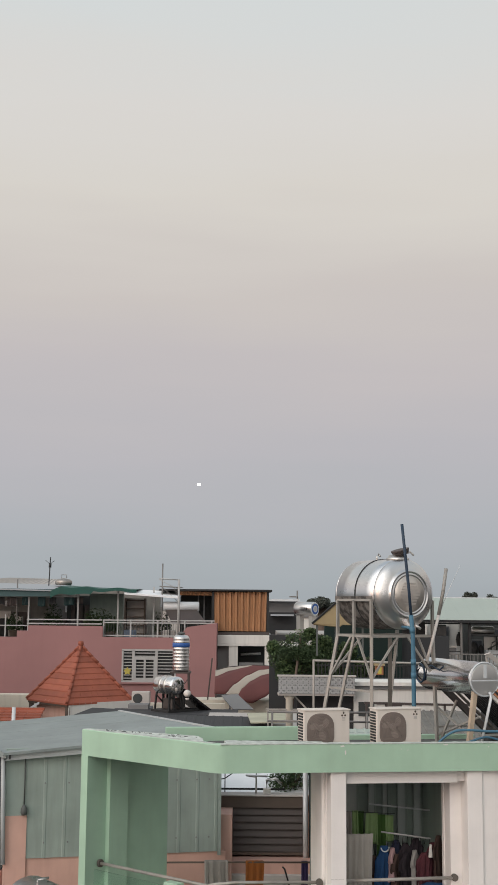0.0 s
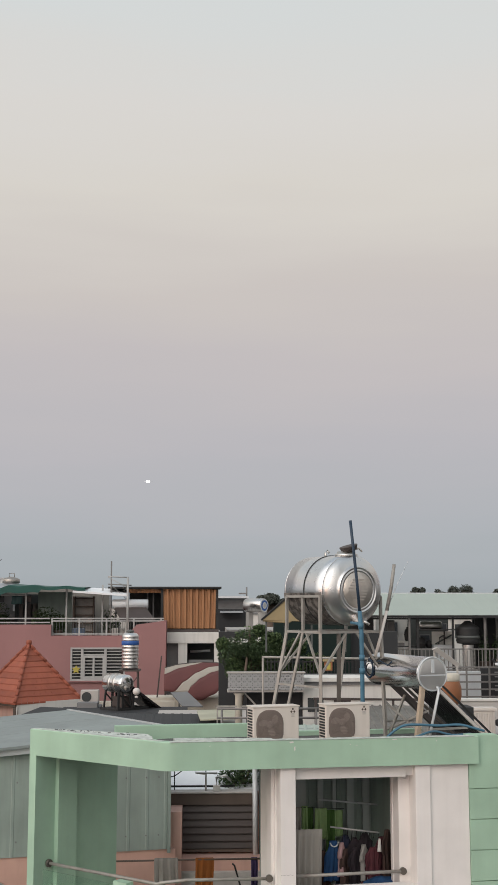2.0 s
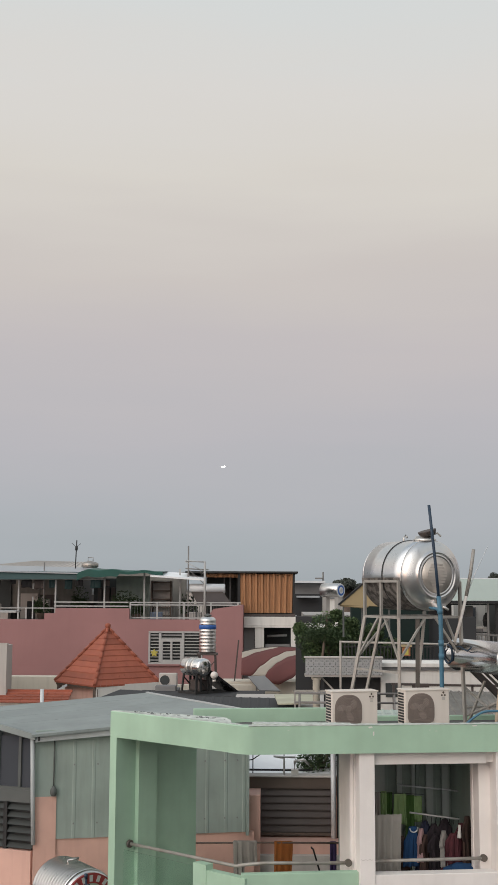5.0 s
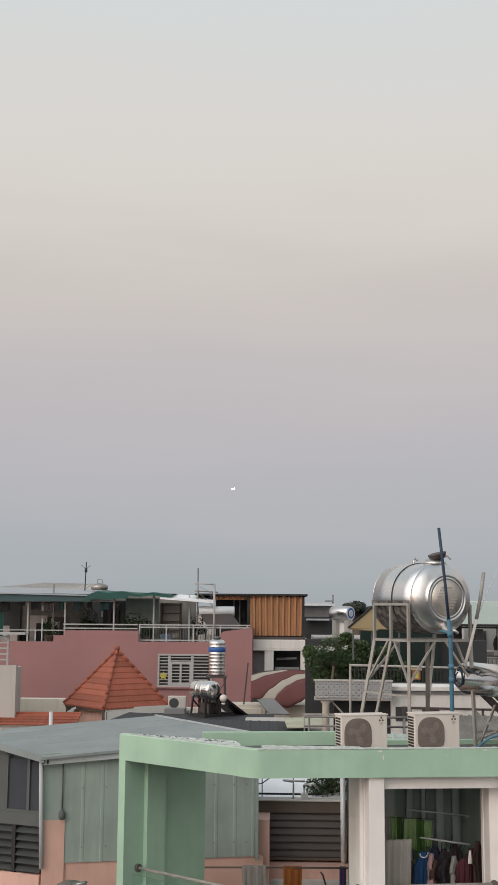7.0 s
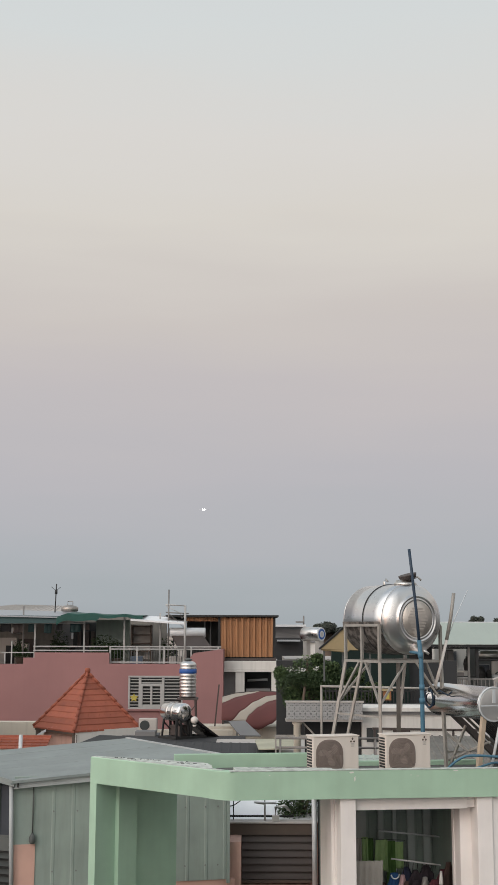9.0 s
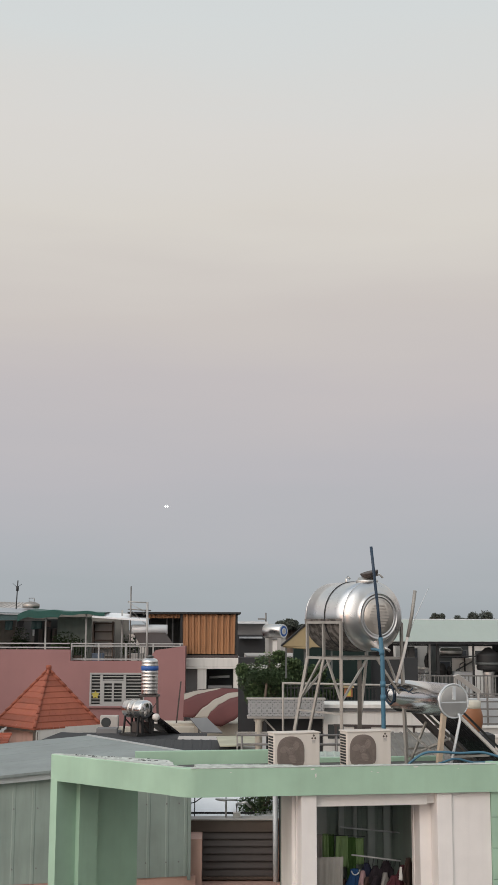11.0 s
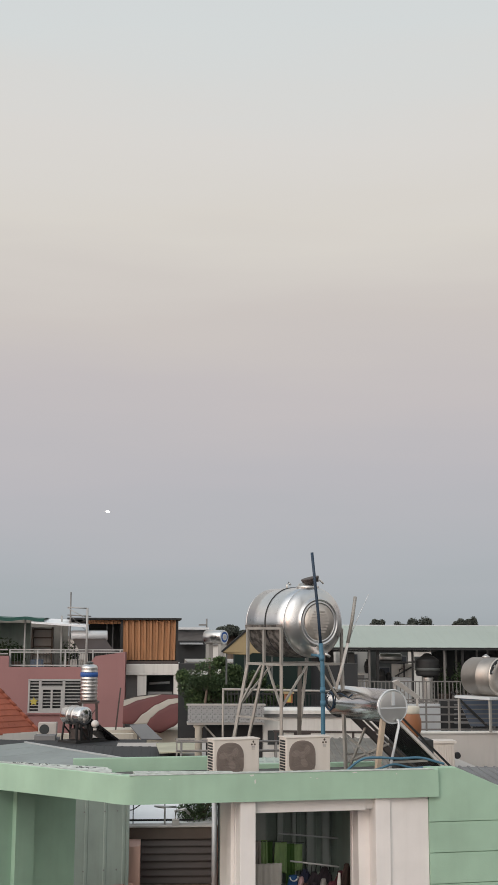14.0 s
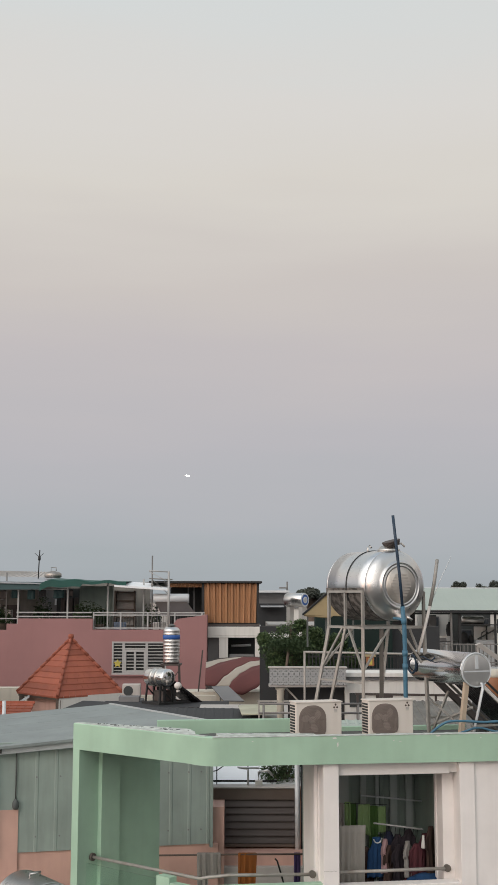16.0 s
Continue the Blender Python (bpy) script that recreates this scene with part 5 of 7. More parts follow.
# ---- patterned terrace wall and white house beyond ----
lat = thing("breeze_block_wall", pose(0, 30, 0), "grey patterned breeze block balustrade on a white slab", "balustrade")
part("slab", made(box, 0.7, 2.64, 0.04, 0.6, 11.72, 11.77), GREIGE, lat)
part("backing", made(box, 0.72, 2.62, 0.16, 0.2, 11.77, 12.18), GREY_ROOF, lat)
part("coping", made(box, 0.68, 2.66, -0.02, 0.22, 12.19, 12.225), GREIGE, lat)
bm = B()
for k in range(4):
    t = math.pi / 2 * k + math.pi / 4
    pts = []
    for i in range(9):
        s = i / 8
        r = 0.092 * s
        w = 0.026 * math.sin(s * math.pi)
        pts.append((r, w))
    out = [(r, w) for r, w in pts] + [(r, -w) for r, w in pts[::-1][1:-1]]
    profile_y(bm, [(r * math.cos(t) - w * math.sin(t), r * math.sin(t) + w * math.cos(t)) for r, w in out], 0.0, 0.07)
for x0, x1, z0, z1 in ((-0.068, 0.068, 0.06, 0.068), (-0.068, 0.068, -0.068, -0.06), (-0.068, -0.06, -0.06, 0.06), (0.06, 0.068, -0.06, 0.06)):
    box(bm, x0, x1, 0.0, 0.08, z0, z1)
block = mesh_of("breeze_block", bm, LATTICE_M)
for i in range(14):
    for j in range(3):
        piece("breeze_block", block, lat, pose(0.78 + i * 0.137, 0, 11.842 + j * 0.137))
for x in (0.99,):
    bm = B()
    lathe(bm, [(9, 0.09), (11.62, 0.09), (11.66, 0.13), (11.7, 0.13)], "z", 16, (x, 0.25, 0))
    part("column", bm, CREAM, lat)
part("deck", made(box, -1.2, 4.4, 0.6, 5.5, 0, 10.8), GREIGE, lat)
# the slab's shade is put into this wall's dark colour
part("under_wall", made(box, 1.2, 2.64, 0.64, 0.8, 10.8, 11.7), DARK_ROOF, lat, "dark wall for the shade under the slab")
bm = B()
beam(bm, (1.12, 0.3, 11.7), (1.5, 0.3, 11.3), 0.04)
beam(bm, (0.4, 0.2, 11.36), (1.6, 0.2, 11.36), 0.045)
beam(bm, (0.45, 0.2, 11.36), (0.45, 0.2, 10.8), 0.04)
part("brace", bm, GALV, lat)
white_house = thing("white_house", pose(0, 30.4, 0), "white plastered house with a grey coping", "house")
part("wall", made(box, 2.64, 5.6, 0.0, 3.0, 0, 11.96), PLASTER, white_house)
part("deck", made(box, 2.64, 5.6, 0.9, 3.0, 11.96, 11.98), DARK_ROOF, white_house)
bm = B()
profile_x(bm, [(-0.12, 11.96), (0.5, 11.96), (0.5, 12.1), (0.1, 12.1), (-0.12, 12.05)], 2.6, 5.65)
part("coping", bm, PLASTER, white_house)
part("band", made(box, 2.6, 5.65, -0.06, 0.0, 11.88, 11.96), GREY_ROOF, white_house)
win = part("window", made(box, 2.75, 3.15, -0.02, 0.05, 11.2, 11.55), DARK, white_house)
part("window", made(box, 3.42, 3.85, -0.02, 0.05, 11.1, 11.5), LOUVRE, white_house)
part("eaves_line", made(box, 3.2, 5.6, -0.04, 0.0, 11.5, 11.53), DARK_ROOF, white_house)
for x in (4.05,):
    part("vent", made(box, x, x + 0.22, -0.02, 0.02, 11.3, 11.42), DARK, white_house)
fence = thing("fence", pose(0, 33.5, 10.8), "dark upright bar fence among the trees", "fence")
for k in range(26):
    bm = B()
    x = 1.9 + k * 0.1
    beam(bm, (x, 0, 0), (x, 0, 1.6 + 0.1 * math.sin(k)), 0.03)
    part("bar", bm, BLACK, fence)
bm = B()
for z in (0.3, 1.5):
    beam(bm, (1.85, 0.03, z), (4.5, 0.03, z), 0.04)
part("rail", bm, BLACK, fence)
bm = B()
for p, q in (((1.54, 0, -0.4), (1.54, 0, 1.52)), ((1.52, 0, 1.5), (6.0, 0, 1.42)), ((5.95, 0, -0.4), (5.95, 0, 1.44))):
    tube(bm, [p, q], 0.028, 8)
single("trellis", bm, GALV, "grey pipe trellis in front of the trees", "trellis", m=pose(0, 29, 11.14))
# added wall, its dark colour stands for the shade among the trees
dark_wall = single("shade_wall", made(box, 0.6, 6.5, 39, 39.3, 0, 13.0), DARK_ROOF, "dark wall added for the shade behind the terrace trees", "wall", kind="structure")
shrine = thing("shrine", pose(3.42, 31.6, 12.16), "small yellow and red shrine box", "shrine")
part("body", made(box, -0.1, 0.1, 0, 0.2, 0, 0.24), TERRACOTTA, shrine)
bm = B()
profile_x(bm, [(-0.05, 0.24), (0.25, 0.24), (0.1, 0.36)], -0.14, 0.14)
part("roof", bm, TAN_TARP, shrine)
part("door", made(box, -0.05, 0.05, -0.01, 0.0, 0.03, 0.2), YELLOW, shrine)

tan = thing("lean_to", pose(0, 35, 0), "tan sheet lean-to roof with a dark edge", "lean-to")
bm = B()
sheet(bm, [(1.84, 0, 13.42), (2.6, -0.1, 13.36), (3.9, 0.4, 14.1), (2.62, 0.8, 14.12)], 0.03)
sheet(bm, [(1.84, 0, 13.42), (2.62, 0.3, 14.1), (4.4, 0.3, 14.08), (4.4, -0.1, 13.36)], 0.03)
part("roof", bm, TAN_TARP, tan)
bm = B()
beam(bm, (1.8, -0.03, 13.44), (2.62, 0.25, 14.14), 0.05)
part("edge_bar", bm, BLACK, tan)
part("wall", made(box, 2.4, 4.9, 3.6, 4.2, 0, 13.35), NET_GREEN, tan, "dark green netting wall")
for x in (1.95, 2.5, 3.3, 4.3):
    bm = B()
    beam(bm, (x, 0.1, 12.5), (x, 0.1, 13.42), 0.05)
    part("post", bm, FRAME_DARK, tan)

# ---- dark roofs between ----
mid = thing("low_house", pose(0, 28, 0), "low house with dark weathered roof sheets", "house")
part("wall", made(box, -6.5, 0.6, 2.4, 6.5, 0, 10.5), CREAM, mid)
bm = B()
ribbed(bm, [(-3.2, 0.6, 10.66), (0.55, 0.9, 10.56), (0.55, 4.8, 10.93), (-3.2, 4.8, 10.98)], 0.25, 0.008)
part("roof", bm, DARK_ROOF, mid)
bm = B()
sheet(bm, [(0.02, 2.6, 11.0), (0.98, 2.6, 11.03), (0.92, 4.4, 11.1), (-0.08, 4.4, 11.07)], 0.03)
part("roof_patch", bm, PATCH_M, mid, "pale yellowish roofing strip")
bm = B()
sheet(bm, [(-5.2, 3.4, 10.85), (-3.0, 3.4, 10.85), (-3.4, 5.4, 11.05), (-4.4, 5.4, 11.09)], 0.04)
part("roof", bm, DARK_ROOF, mid)
bm = B()
for z in (11.2, 11.42, 11.62):
    tube(bm, [(0.4, 0.2, z), (3.2, 0.2, z)], 0.025, 8)
for x in (0.5, 1.2, 1.9, 2.6, 3.1):
    tube(bm, [(x, 0.2, 10.6), (x, 0.2, 11.62)], 0.025, 8)
single("roof_rail", bm, RAIL_GREY, "grey pipe rail along the roof behind", "rail", m=pose(0, 26.4, 0))
bm = B()
ribbed(bm, [(0.9, 24.2, 11.1), (3.5, 24.2, 11.1), (3.5, 25.8, 11.35), (0.9, 25.8, 11.35)], 0.2, 0.02)
single("roof_sheet", bm, PALE_GREEN_ROOF, "faded pale green corrugated roof sheet", "roof")
bm = B()
ribbed(bm, [(3.75, 24.6, 11.0), (5.4, 24.6, 11.0), (5.4, 28.2, 11.54), (3.75, 28.2, 11.54)], 0.18, 0.025)
single("roof_sheet", bm, DIM_WALL, "weathered brown grey corrugated roof behind the heater", "roof")
bm = B()
for x in (2.75, 3.3, 4.6, 5.3):
    beam(bm, (x, 28.3, 11.68), (x, 28.3, 0), 0.05)
beam(bm, (2.7, 28.3, 11.7), (5.4, 28.3, 11.66), 0.05)
single("roof_frame", bm, LOUVRE, "dark timber frame behind the corrugated roof", "frame")
bm = B()
box(bm, 1.6, 6.5, 24.3, 28.0, 0, 10.95)
box(bm, 1.7, 3.4, 24.6, 24.7, 10.9, 11.165)
box(bm, 1.7, 3.4, 25.5, 25.6, 10.9, 11.305)
box(bm, 3.85, 5.3, 25.2, 25.3, 10.9, 11.09)
box(bm, 3.85, 5.3, 27.4, 27.5, 10.9, 11.42)
single("back_house", bm, DARK_ROOF, "plain dark house under the green sheet", "house")

# ---- tiled kiosk house ----
tile_house = thing("tiled_house", pose(-5.87, 41, 0), "small house with a pyramid roof of orange tiles", "house")
HALF = [Vector((1.84, -0.14, 0)), Vector((-0.14, -1.84, 0)), Vector((-1.84, 0.14, 0)), Vector((0.14, 1.84, 0))]
APEX, EAVE, COURSES = 12.5, 10.66, 10
for f in range(4):
    p, q = HALF[f], HALF[(f + 1) % 4]
    for k in range(COURSES):
        t0, t1 = k / COURSES, (k + 1.12) / COURSES
        t1 = min(t1, 0.995)
        z0, z1 = EAVE + (APEX - EAVE) * t0, EAVE + (APEX - EAVE) * t1
        up = Vector((0, 0, 0.045))
        bm = B()
        n = max(2, round((p - q).length * (1 - t0) / 0.24))
        for i in range(n):
            s0, s1 = i / n + 0.001, (i + 1) / n - 0.001
            lo0, lo1 = p.lerp(q, s0) * (1 - t0), p.lerp(q, s1) * (1 - t0)
            hi0, hi1 = p.lerp(q, s0) * (1 - t1), p.lerp(q, s1) * (1 - t1)
            m0, m1 = lo0.lerp(lo1, 0.5), hi0.lerp(hi1, 0.5)
            a = [bm.verts.new(v + Vector((0, 0, z)) + w) for v, z, w in ((lo0, z0, up), (m0, z0, up * 1.06), (lo1, z0, up), (hi1, z1, up * 0.1), (m1, z1, up * 0.1), (hi0, z1, up * 0.1), (lo0, z0, up * -0.2), (m0, z0, up * -0.2), (lo1, z0, up * -0.2))]
            for fc in ((0, 1, 4, 5), (1, 2, 3, 4), (6, 7, 1, 0), (7, 8, 2, 1)):
                bm.faces.new([a[j] for j in fc])
        me = bpy.data.meshes.new("tile_course")
        bmesh.ops.recalc_face_normals(bm, faces=bm.faces)
        bm.to_mesh(me)
        bm.free()
        me.materials.append(TILE)
        piece("tile_course", me, tile_house)
for h in HALF:
    for k in range(9):
        bm = B()
        t0, t1 = k / 9, (k + 1.15) / 9
        tube(bm, [tuple(h * (1 - t0) + Vector((0, 0, EAVE + 0.06 + (APEX - EAVE) * t0))), tuple(h * (1 - min(t1, 1)) + Vector((0, 0, EAVE + 0.03 + (APEX - EAVE) * min(t1, 1))))], 0.052 if k % 2 else 0.055, 10)
        part("ridge_tile", bm, TILE, tile_house)
bm = B()
lathe(bm, [(12.46, 0.1), (12.54, 0.08), (12.56, 0.1), (12.66, 0.09), (12.68, 0.03)], "z", 16)
part("finial", bm, TILE, tile_house)
bm = B()
poly(bm, [tuple((h * 0.97)[:2]) for h in HALF][::-1], EAVE - 0.08, EAVE - 0.01)
part("soffit", bm, BROWN, tile_house)
bm = B()
poly(bm, [tuple((h * 0.8)[:2]) for h in HALF][::-1], 0, EAVE - 0.08)
part("wall", bm, SALMON, tile_house)
bm = B()
p, q = HALF[1] * 0.93, HALF[0] * 0.985
beam(bm, (p.x, p.y, 9.9), (q.x, q.y, 9.9), 0.12, 1.6)
part("white_panel", bm, PLASTER, tile_house)
for h in (HALF[1], HALF[2]):
    part("post", made(box, h.x * 0.9 - 0.08, h.x * 0.9 + 0.08, h.y * 0.9 - 0.08, h.y * 0.9 + 0.08, 0, EAVE - 0.08), BROWN, tile_house)
    part("shutter", made(box, h.x * 0.72 - 0.12, h.x * 0.72 + 0.12, h.y * 0.9 + 0.1, h.y * 0.9 + 0.2, 10.2, 10.6), DARK, tile_house)
lowtile = thing("lean_to", pose(0, 37.5, 0), "low lean-to roof of red clay tiles", "lean-to")
for k in range(4):
    bm = B()
    n = 16
    for i in range(n):
        x0, x1 = -10.6 + i * 0.25, -10.6 + (i + 1) * 0.25 - 0.01
        sheet(bm, [(x0, k * 0.2, 10.33 + k * 0.07), (x1, k * 0.2, 10.33 + k * 0.07), (x1, k * 0.2 + 0.24, 10.38 + k * 0.07), (x0, k * 0.2 + 0.24, 10.38 + k * 0.07)], 0.03)
    part("tile_course", bm, TILE, lowtile)
part("wall", made(box, -10.6, -6.6, 0.2, 1.0, 0, 10.3), PLASTER, lowtile)
part("ridge", made(box, -10.6, -6.6, 0.8, 0.92, 10.56, 10.64), TILE, lowtile)
single("vent_pipe", (lambda b: (tube(b, [(-7.35, 37.2, 0), (-7.35, 37.2, 10.75)], 0.06), b)[1])(B()), PALE, "white vent pipe before the tiled lean-to", "pipe")
single("gable_wall", made(box, -12.0, -6.9, 44.0, 44.6, 0, 10.62), CREAM, "cream garden wall below the pink house", "wall", kind="structure")
bm = B()
beam(bm, (-7.6, 40.6, 10.35), (-7.0, 40.6, 10.72), 0.07)
beam(bm, (-7.0, 40.6, 10.72), (-6.75, 40.6, 10.66), 0.07)
single("stair_rail", bm, PALE, "pale stair rail beside the tiled house", "rail")
side_house = thing("white_house", pose(0, 38, 0), "white corner house with a slatted roof rail", "house")
part("wall", made(box, -14, -8.68, 0, 0.25, 0, 12.12), GREIGE, side_house)
part("rear_wall", made(box, -14, -9.4, 0.25, 4.0, 0, 11.9), GREIGE, side_house)
for k in range(5):
    bm = B()
    beam(bm, (-12, 0.1, 12.3 + k * 0.18), (-8.95, 0.1, 12.3 + k * 0.18), 0.05)
    part("rail", bm, RAIL, side_house)
for x in (-9.0, -10.2, -11.4):
    bm = B()
    beam(bm, (x, 0.14, 12.1), (x, 0.14, 13.1), 0.06)
    part("rail_post", bm, RAIL, side_house)
part("cap", made(box, -12, -8.4, -0.1, 0.5, 13.1, 13.16), RAIL, side_house)

# box shaped vents and a small condenser by the tiled roof
bm = B()
box(bm, -3.95, -3.3, 38.6, 39.2, 10.2, 10.75)
single("roof_box", bm, GREY_ROOF, "grey cement roof box beside the tiled house", "box")
cond = thing("air_conditioner", pose(-3.62, 39.4, 10.6), "small far white outdoor condenser with a dark fan", "air conditioner")
part("casing", made(box, -0.3, 0.3, 0, 0.3, 0.05, 0.5, bev=0.03), GREIGE, cond)
bm = B()
lathe(bm, [(-0.02, 0.15), (0.0, 0.16), (0.01, 0.16)], "y", 24, (-0.1, 0, 0.28))
part("fan", bm, DARK, cond)
part("foot", made(box, -0.25, 0.25, 0.05, 0.25, 0, 0.05), GALV, cond)

# ---- pink house with roof terrace ----
pink = thing("pink_house", pose(0, 48, 0), "dusky pink house with a stepped parapet", "house")
bm = B()
profile_y(bm, [(-17, 0), (-17, 12.6), (-9.49, 12.6), (-9.49, 12.85), (-9.04, 12.85), (-9.04, 13.06), (-6.02, 13.06), (-6.02, 12.62), (-5.2, 12.62), (-5.2, 0)], 0, 0.2)
part("wall", bm, PINK, pink)
bm = B()
box(bm, -5.2, -1.41, 0.002, 0.2, 0, 10.86)
box(bm, -5.2, -3.05, 0.002, 0.2, 12.13, 12.62)
profile_y(bm, [(-3.05, 10.86), (-3.05, 12.62), (-2.95, 12.62), (-2.6, 13.05), (-1.54, 13.2), (-1.41, 13.2), (-1.41, 10.86)], 0.002, 0.2)
part("wall", bm, PINK, pink)
part("side_wall", made(box, -1.61, -1.41, 0.2, 12, 0, 13.2), PINK, pink)
part("roof_deck", made(box, -17, -1.61, 0.2, 12, 12.3, 12.45), GREIGE, pink)
win = part("window", made(box, -5.2, -3.05, 0.12, 0.16, 10.86, 12.13), DARK, pink, "dark glass behind white bars")
bm = B()
for x0, x1, z0, z1 in ((-5.22, -3.03, 12.08, 12.15), (-5.22, -3.03, 10.84, 10.91), (-5.22, -5.15, 10.9, 12.1), (-3.1, -3.03, 10.9, 12.1), (-4.8, -4.7, 10.9, 12.1), (-3.87, -3.77, 10.9, 12.1), (-4.7, -3.87, 11.74, 11.84), (-4.33, -4.25, 10.98, 11.74), (-4.7, -4.64, 10.98, 11.74), (-3.93, -3.87, 10.98, 11.74), (-4.7, -3.87, 10.91, 10.98)):
    box(bm, x0, x1, -0.02, 0.1, z0, z1)
part("window_frame", bm, RAIL, win, "white painted frame")
for k in range(9):
    bm = B()
    box(bm, -5.15, -3.1, 0.0, 0.05, 10.98 + k * 0.125, 11.016 + k * 0.125)
    part("bar", bm, RAIL, win)
part("window_sill", made(box, -5.3, -2.95, -0.1, 0.05, 10.78, 10.84), PINK, win)
star = B()
profile_y(star, [(math.sin(k * math.pi / 5) * (0.17 if k % 2 == 0 else 0.09), math.cos(k * math.pi / 5) * (0.17 if k % 2 == 0 else 0.09)) for k in range(10)], 0, 0.04)
single("star_lantern", star, YELLOW, "yellow star shaped lantern hung in the window", "lantern", m=pose(-4.98, 47.95, 11.28))

terrace_rail = thing("terrace_railing", pose(0, 48.3, 0), "white painted terrace railing on the pink parapet", "railing")
bm = B()
for z in (13.14, 13.3):
    beam(bm, (-9.15, 0, z), (-6.1, 0, z), 0.05)
part("top_rail", bm, RAIL, terrace_rail)
for z in (12.68, 13.3, 13.2):
    bm = B()
    beam(bm, (-6.05, 0, z), (-1.5, 0, z), 0.05)
    part("top_rail", bm, RAIL, terrace_rail)
for k in range(5):
    bm = B()
    beam(bm, (-6.02 + k * 1.1, 0, 12.45), (-6.02 + k * 1.1, 0, 13.3), 0.06)
    part("post", bm, RAIL, terrace_rail)
for k in range(38):
    bm = B()
    beam(bm, (-5.95 + k * 0.115, 0.02, 12.68), (-5.95 + k * 0.115, 0.02, 13.2), 0.018)
    part("picket", bm, FRAME_DARK, terrace_rail)
for z in (13.05,):
    bm = B()
    beam(bm, (-15, 0.1, z), (-9.1, 0.1, z), 0.04)
    part("low_rail", bm, RAIL, terrace_rail)
for k in range(6):
    bm = B()
    beam(bm, (-9.12 - k * 1.2, 0.1, 12.45), (-9.12 - k * 1.2, 0.1, 13.25 if k == 0 else 13.05), 0.05)
    part("post", bm, RAIL, terrace_rail)

shelter = thing("terrace_shelter", pose(0, 50, 0), "roof terrace shelter of posts and tarpaulin", "shelter")
for x, z in ((-13.2, 14.3), (-11.0, 14.25), (-9.42, 14.27), (-7.34, 14.58), (-5.65, 14.58), (-4.14, 14.68)):
    bm = B()
    beam(bm, (x, 0, 12.45), (x, 0, z), 0.065)
    part("post", bm, RAIL, shelter)
bm = B()
beam(bm, (-13.3, 0, 14.22), (-7.3, 0, 14.24), 0.05)
part("beam", bm, RAIL, shelter)
bm = B()
sheet(bm, [(-14, -0.6, 14.62), (-8.2, -0.6, 14.5), (-8.2, 3.5, 14.78), (-14, 3.5, 14.9)], 0.05)
part("roof_sheet", bm, METAL_ROOF, shelter)
bm = B()
ribbed(bm, [(-14, 3.0, 14.78), (-8.6, 3.0, 14.7), (-9.2, 7, 15.1), (-11.8, 7, 15.14)], 0.3, 0.03)
part("roof_sheet", bm, GREIGE, shelter, "weathered brownish upper roof sheet")
bm = B()
sheet(bm, [(-14, -0.55, 14.2), (-8.3, -0.55, 14.24), (-8.3, -0.5, 14.54), (-14, -0.5, 14.6)], 0.02)
part("tarp_edge", bm, TARP_EDGE, shelter, "blue green tarpaulin skirt")
bm = B()
N, rows = 28, []
for j in range(9):
    row = []
    for i in range(N + 1):
        t = i / N
        x = -8.4 + t * 3.6
        crown = math.sin(min(t / 0.16, 1) * math.pi / 2) * (1 - 0.75 * max(0, (t - 0.16) / 0.84) ** 0.7)
        v = j / 8
        z = 14.42 + 0.3 * crown * math.sin(math.pi * (0.25 + 0.5 * v)) + 0.035 * math.sin(t * 17 + 1) * (v < 0.3) + 0.1 * t
        row.append(bm.verts.new((x, -0.8 + 3.6 * v, z)))
    rows.append(row)
for a, b in zip(rows, rows[1:]):
    for i in range(N):
        f = bm.faces.new((a[i], a[i + 1], b[i + 1], b[i]))
        f.smooth = True
skirt = [bm.verts.new(v.co - Vector((0, 0, 0.1 + (0.18 if i < 14 else 0.02)))) for i, v in enumerate(rows[0])]
for i in range(N):
    bm.faces.new((skirt[i], skirt[i + 1], rows[0][i + 1], rows[0][i]))
canopy = part("canopy", bm, TARP_GREEN, shelter, "bulging dark green tarpaulin canopy")
bm = B()
sheet(bm, [(-5.3, -0.9, 14.42), (-3.0, -0.9, 14.26), (-3.0, 1.6, 14.5), (-5.3, 1.6, 14.6)], 0.07)
part("roof_sheet", bm, WHITE_SHEET, shelter, "white translucent roof sheet")
part("back_wall", made(box, -16, -4.2, 4.4, 4.6, 12.4, 14.6), DIM_WALL, shelter, "stained grey rear wall")
part("side_panel", made(box, -7.2, -5.7, 2.6, 2.66, 12.45, 14.4), METAL_WALL, shelter, "grey green side panel")
part("door", made(box, -11.85, -11.05, 4.32, 4.4, 12.4, 13.6), GREIGE, shelter, "pale grey door in the rear wall")
part("door", made(box, -13.4, -12.3, 4.32, 4.4, 12.4, 14.2), DARK, shelter, "dark doorway in the rear wall")
part("wall_panel", made(box, -10.95, -10.2, 4.3, 4.4, 12.4, 13.55), LOUVRE, shelter, "brown low panel")
part("wall_panel", made(box, -9.35, -8.35, 4.3, 4.4, 13.3, 14.2), GREY_ROOF, shelter, "grey hung sheet")
part("wall_panel", made(box, -8.3, -6.9, 3.2, 3.26, 12.45, 14.3), DARK, shelter, "dark netting panel")
for x in (-8.1, -7.75, -7.5):
    part("hung_bag", made(box, x, x + 0.2, 3.05, 3.2, 13.0 + 0.2 * math.sin(x * 9), 13.9, bev=0.04), LOUVRE, shelter, "dim brown hanging bag")
bm = B()
tube(bm, [(-9.95, 0.2, 12.9), (-9.97, 0.2, 14.95)], 0.03, 8)
part("thin_pole", bm, RAIL_GREY, shelter)
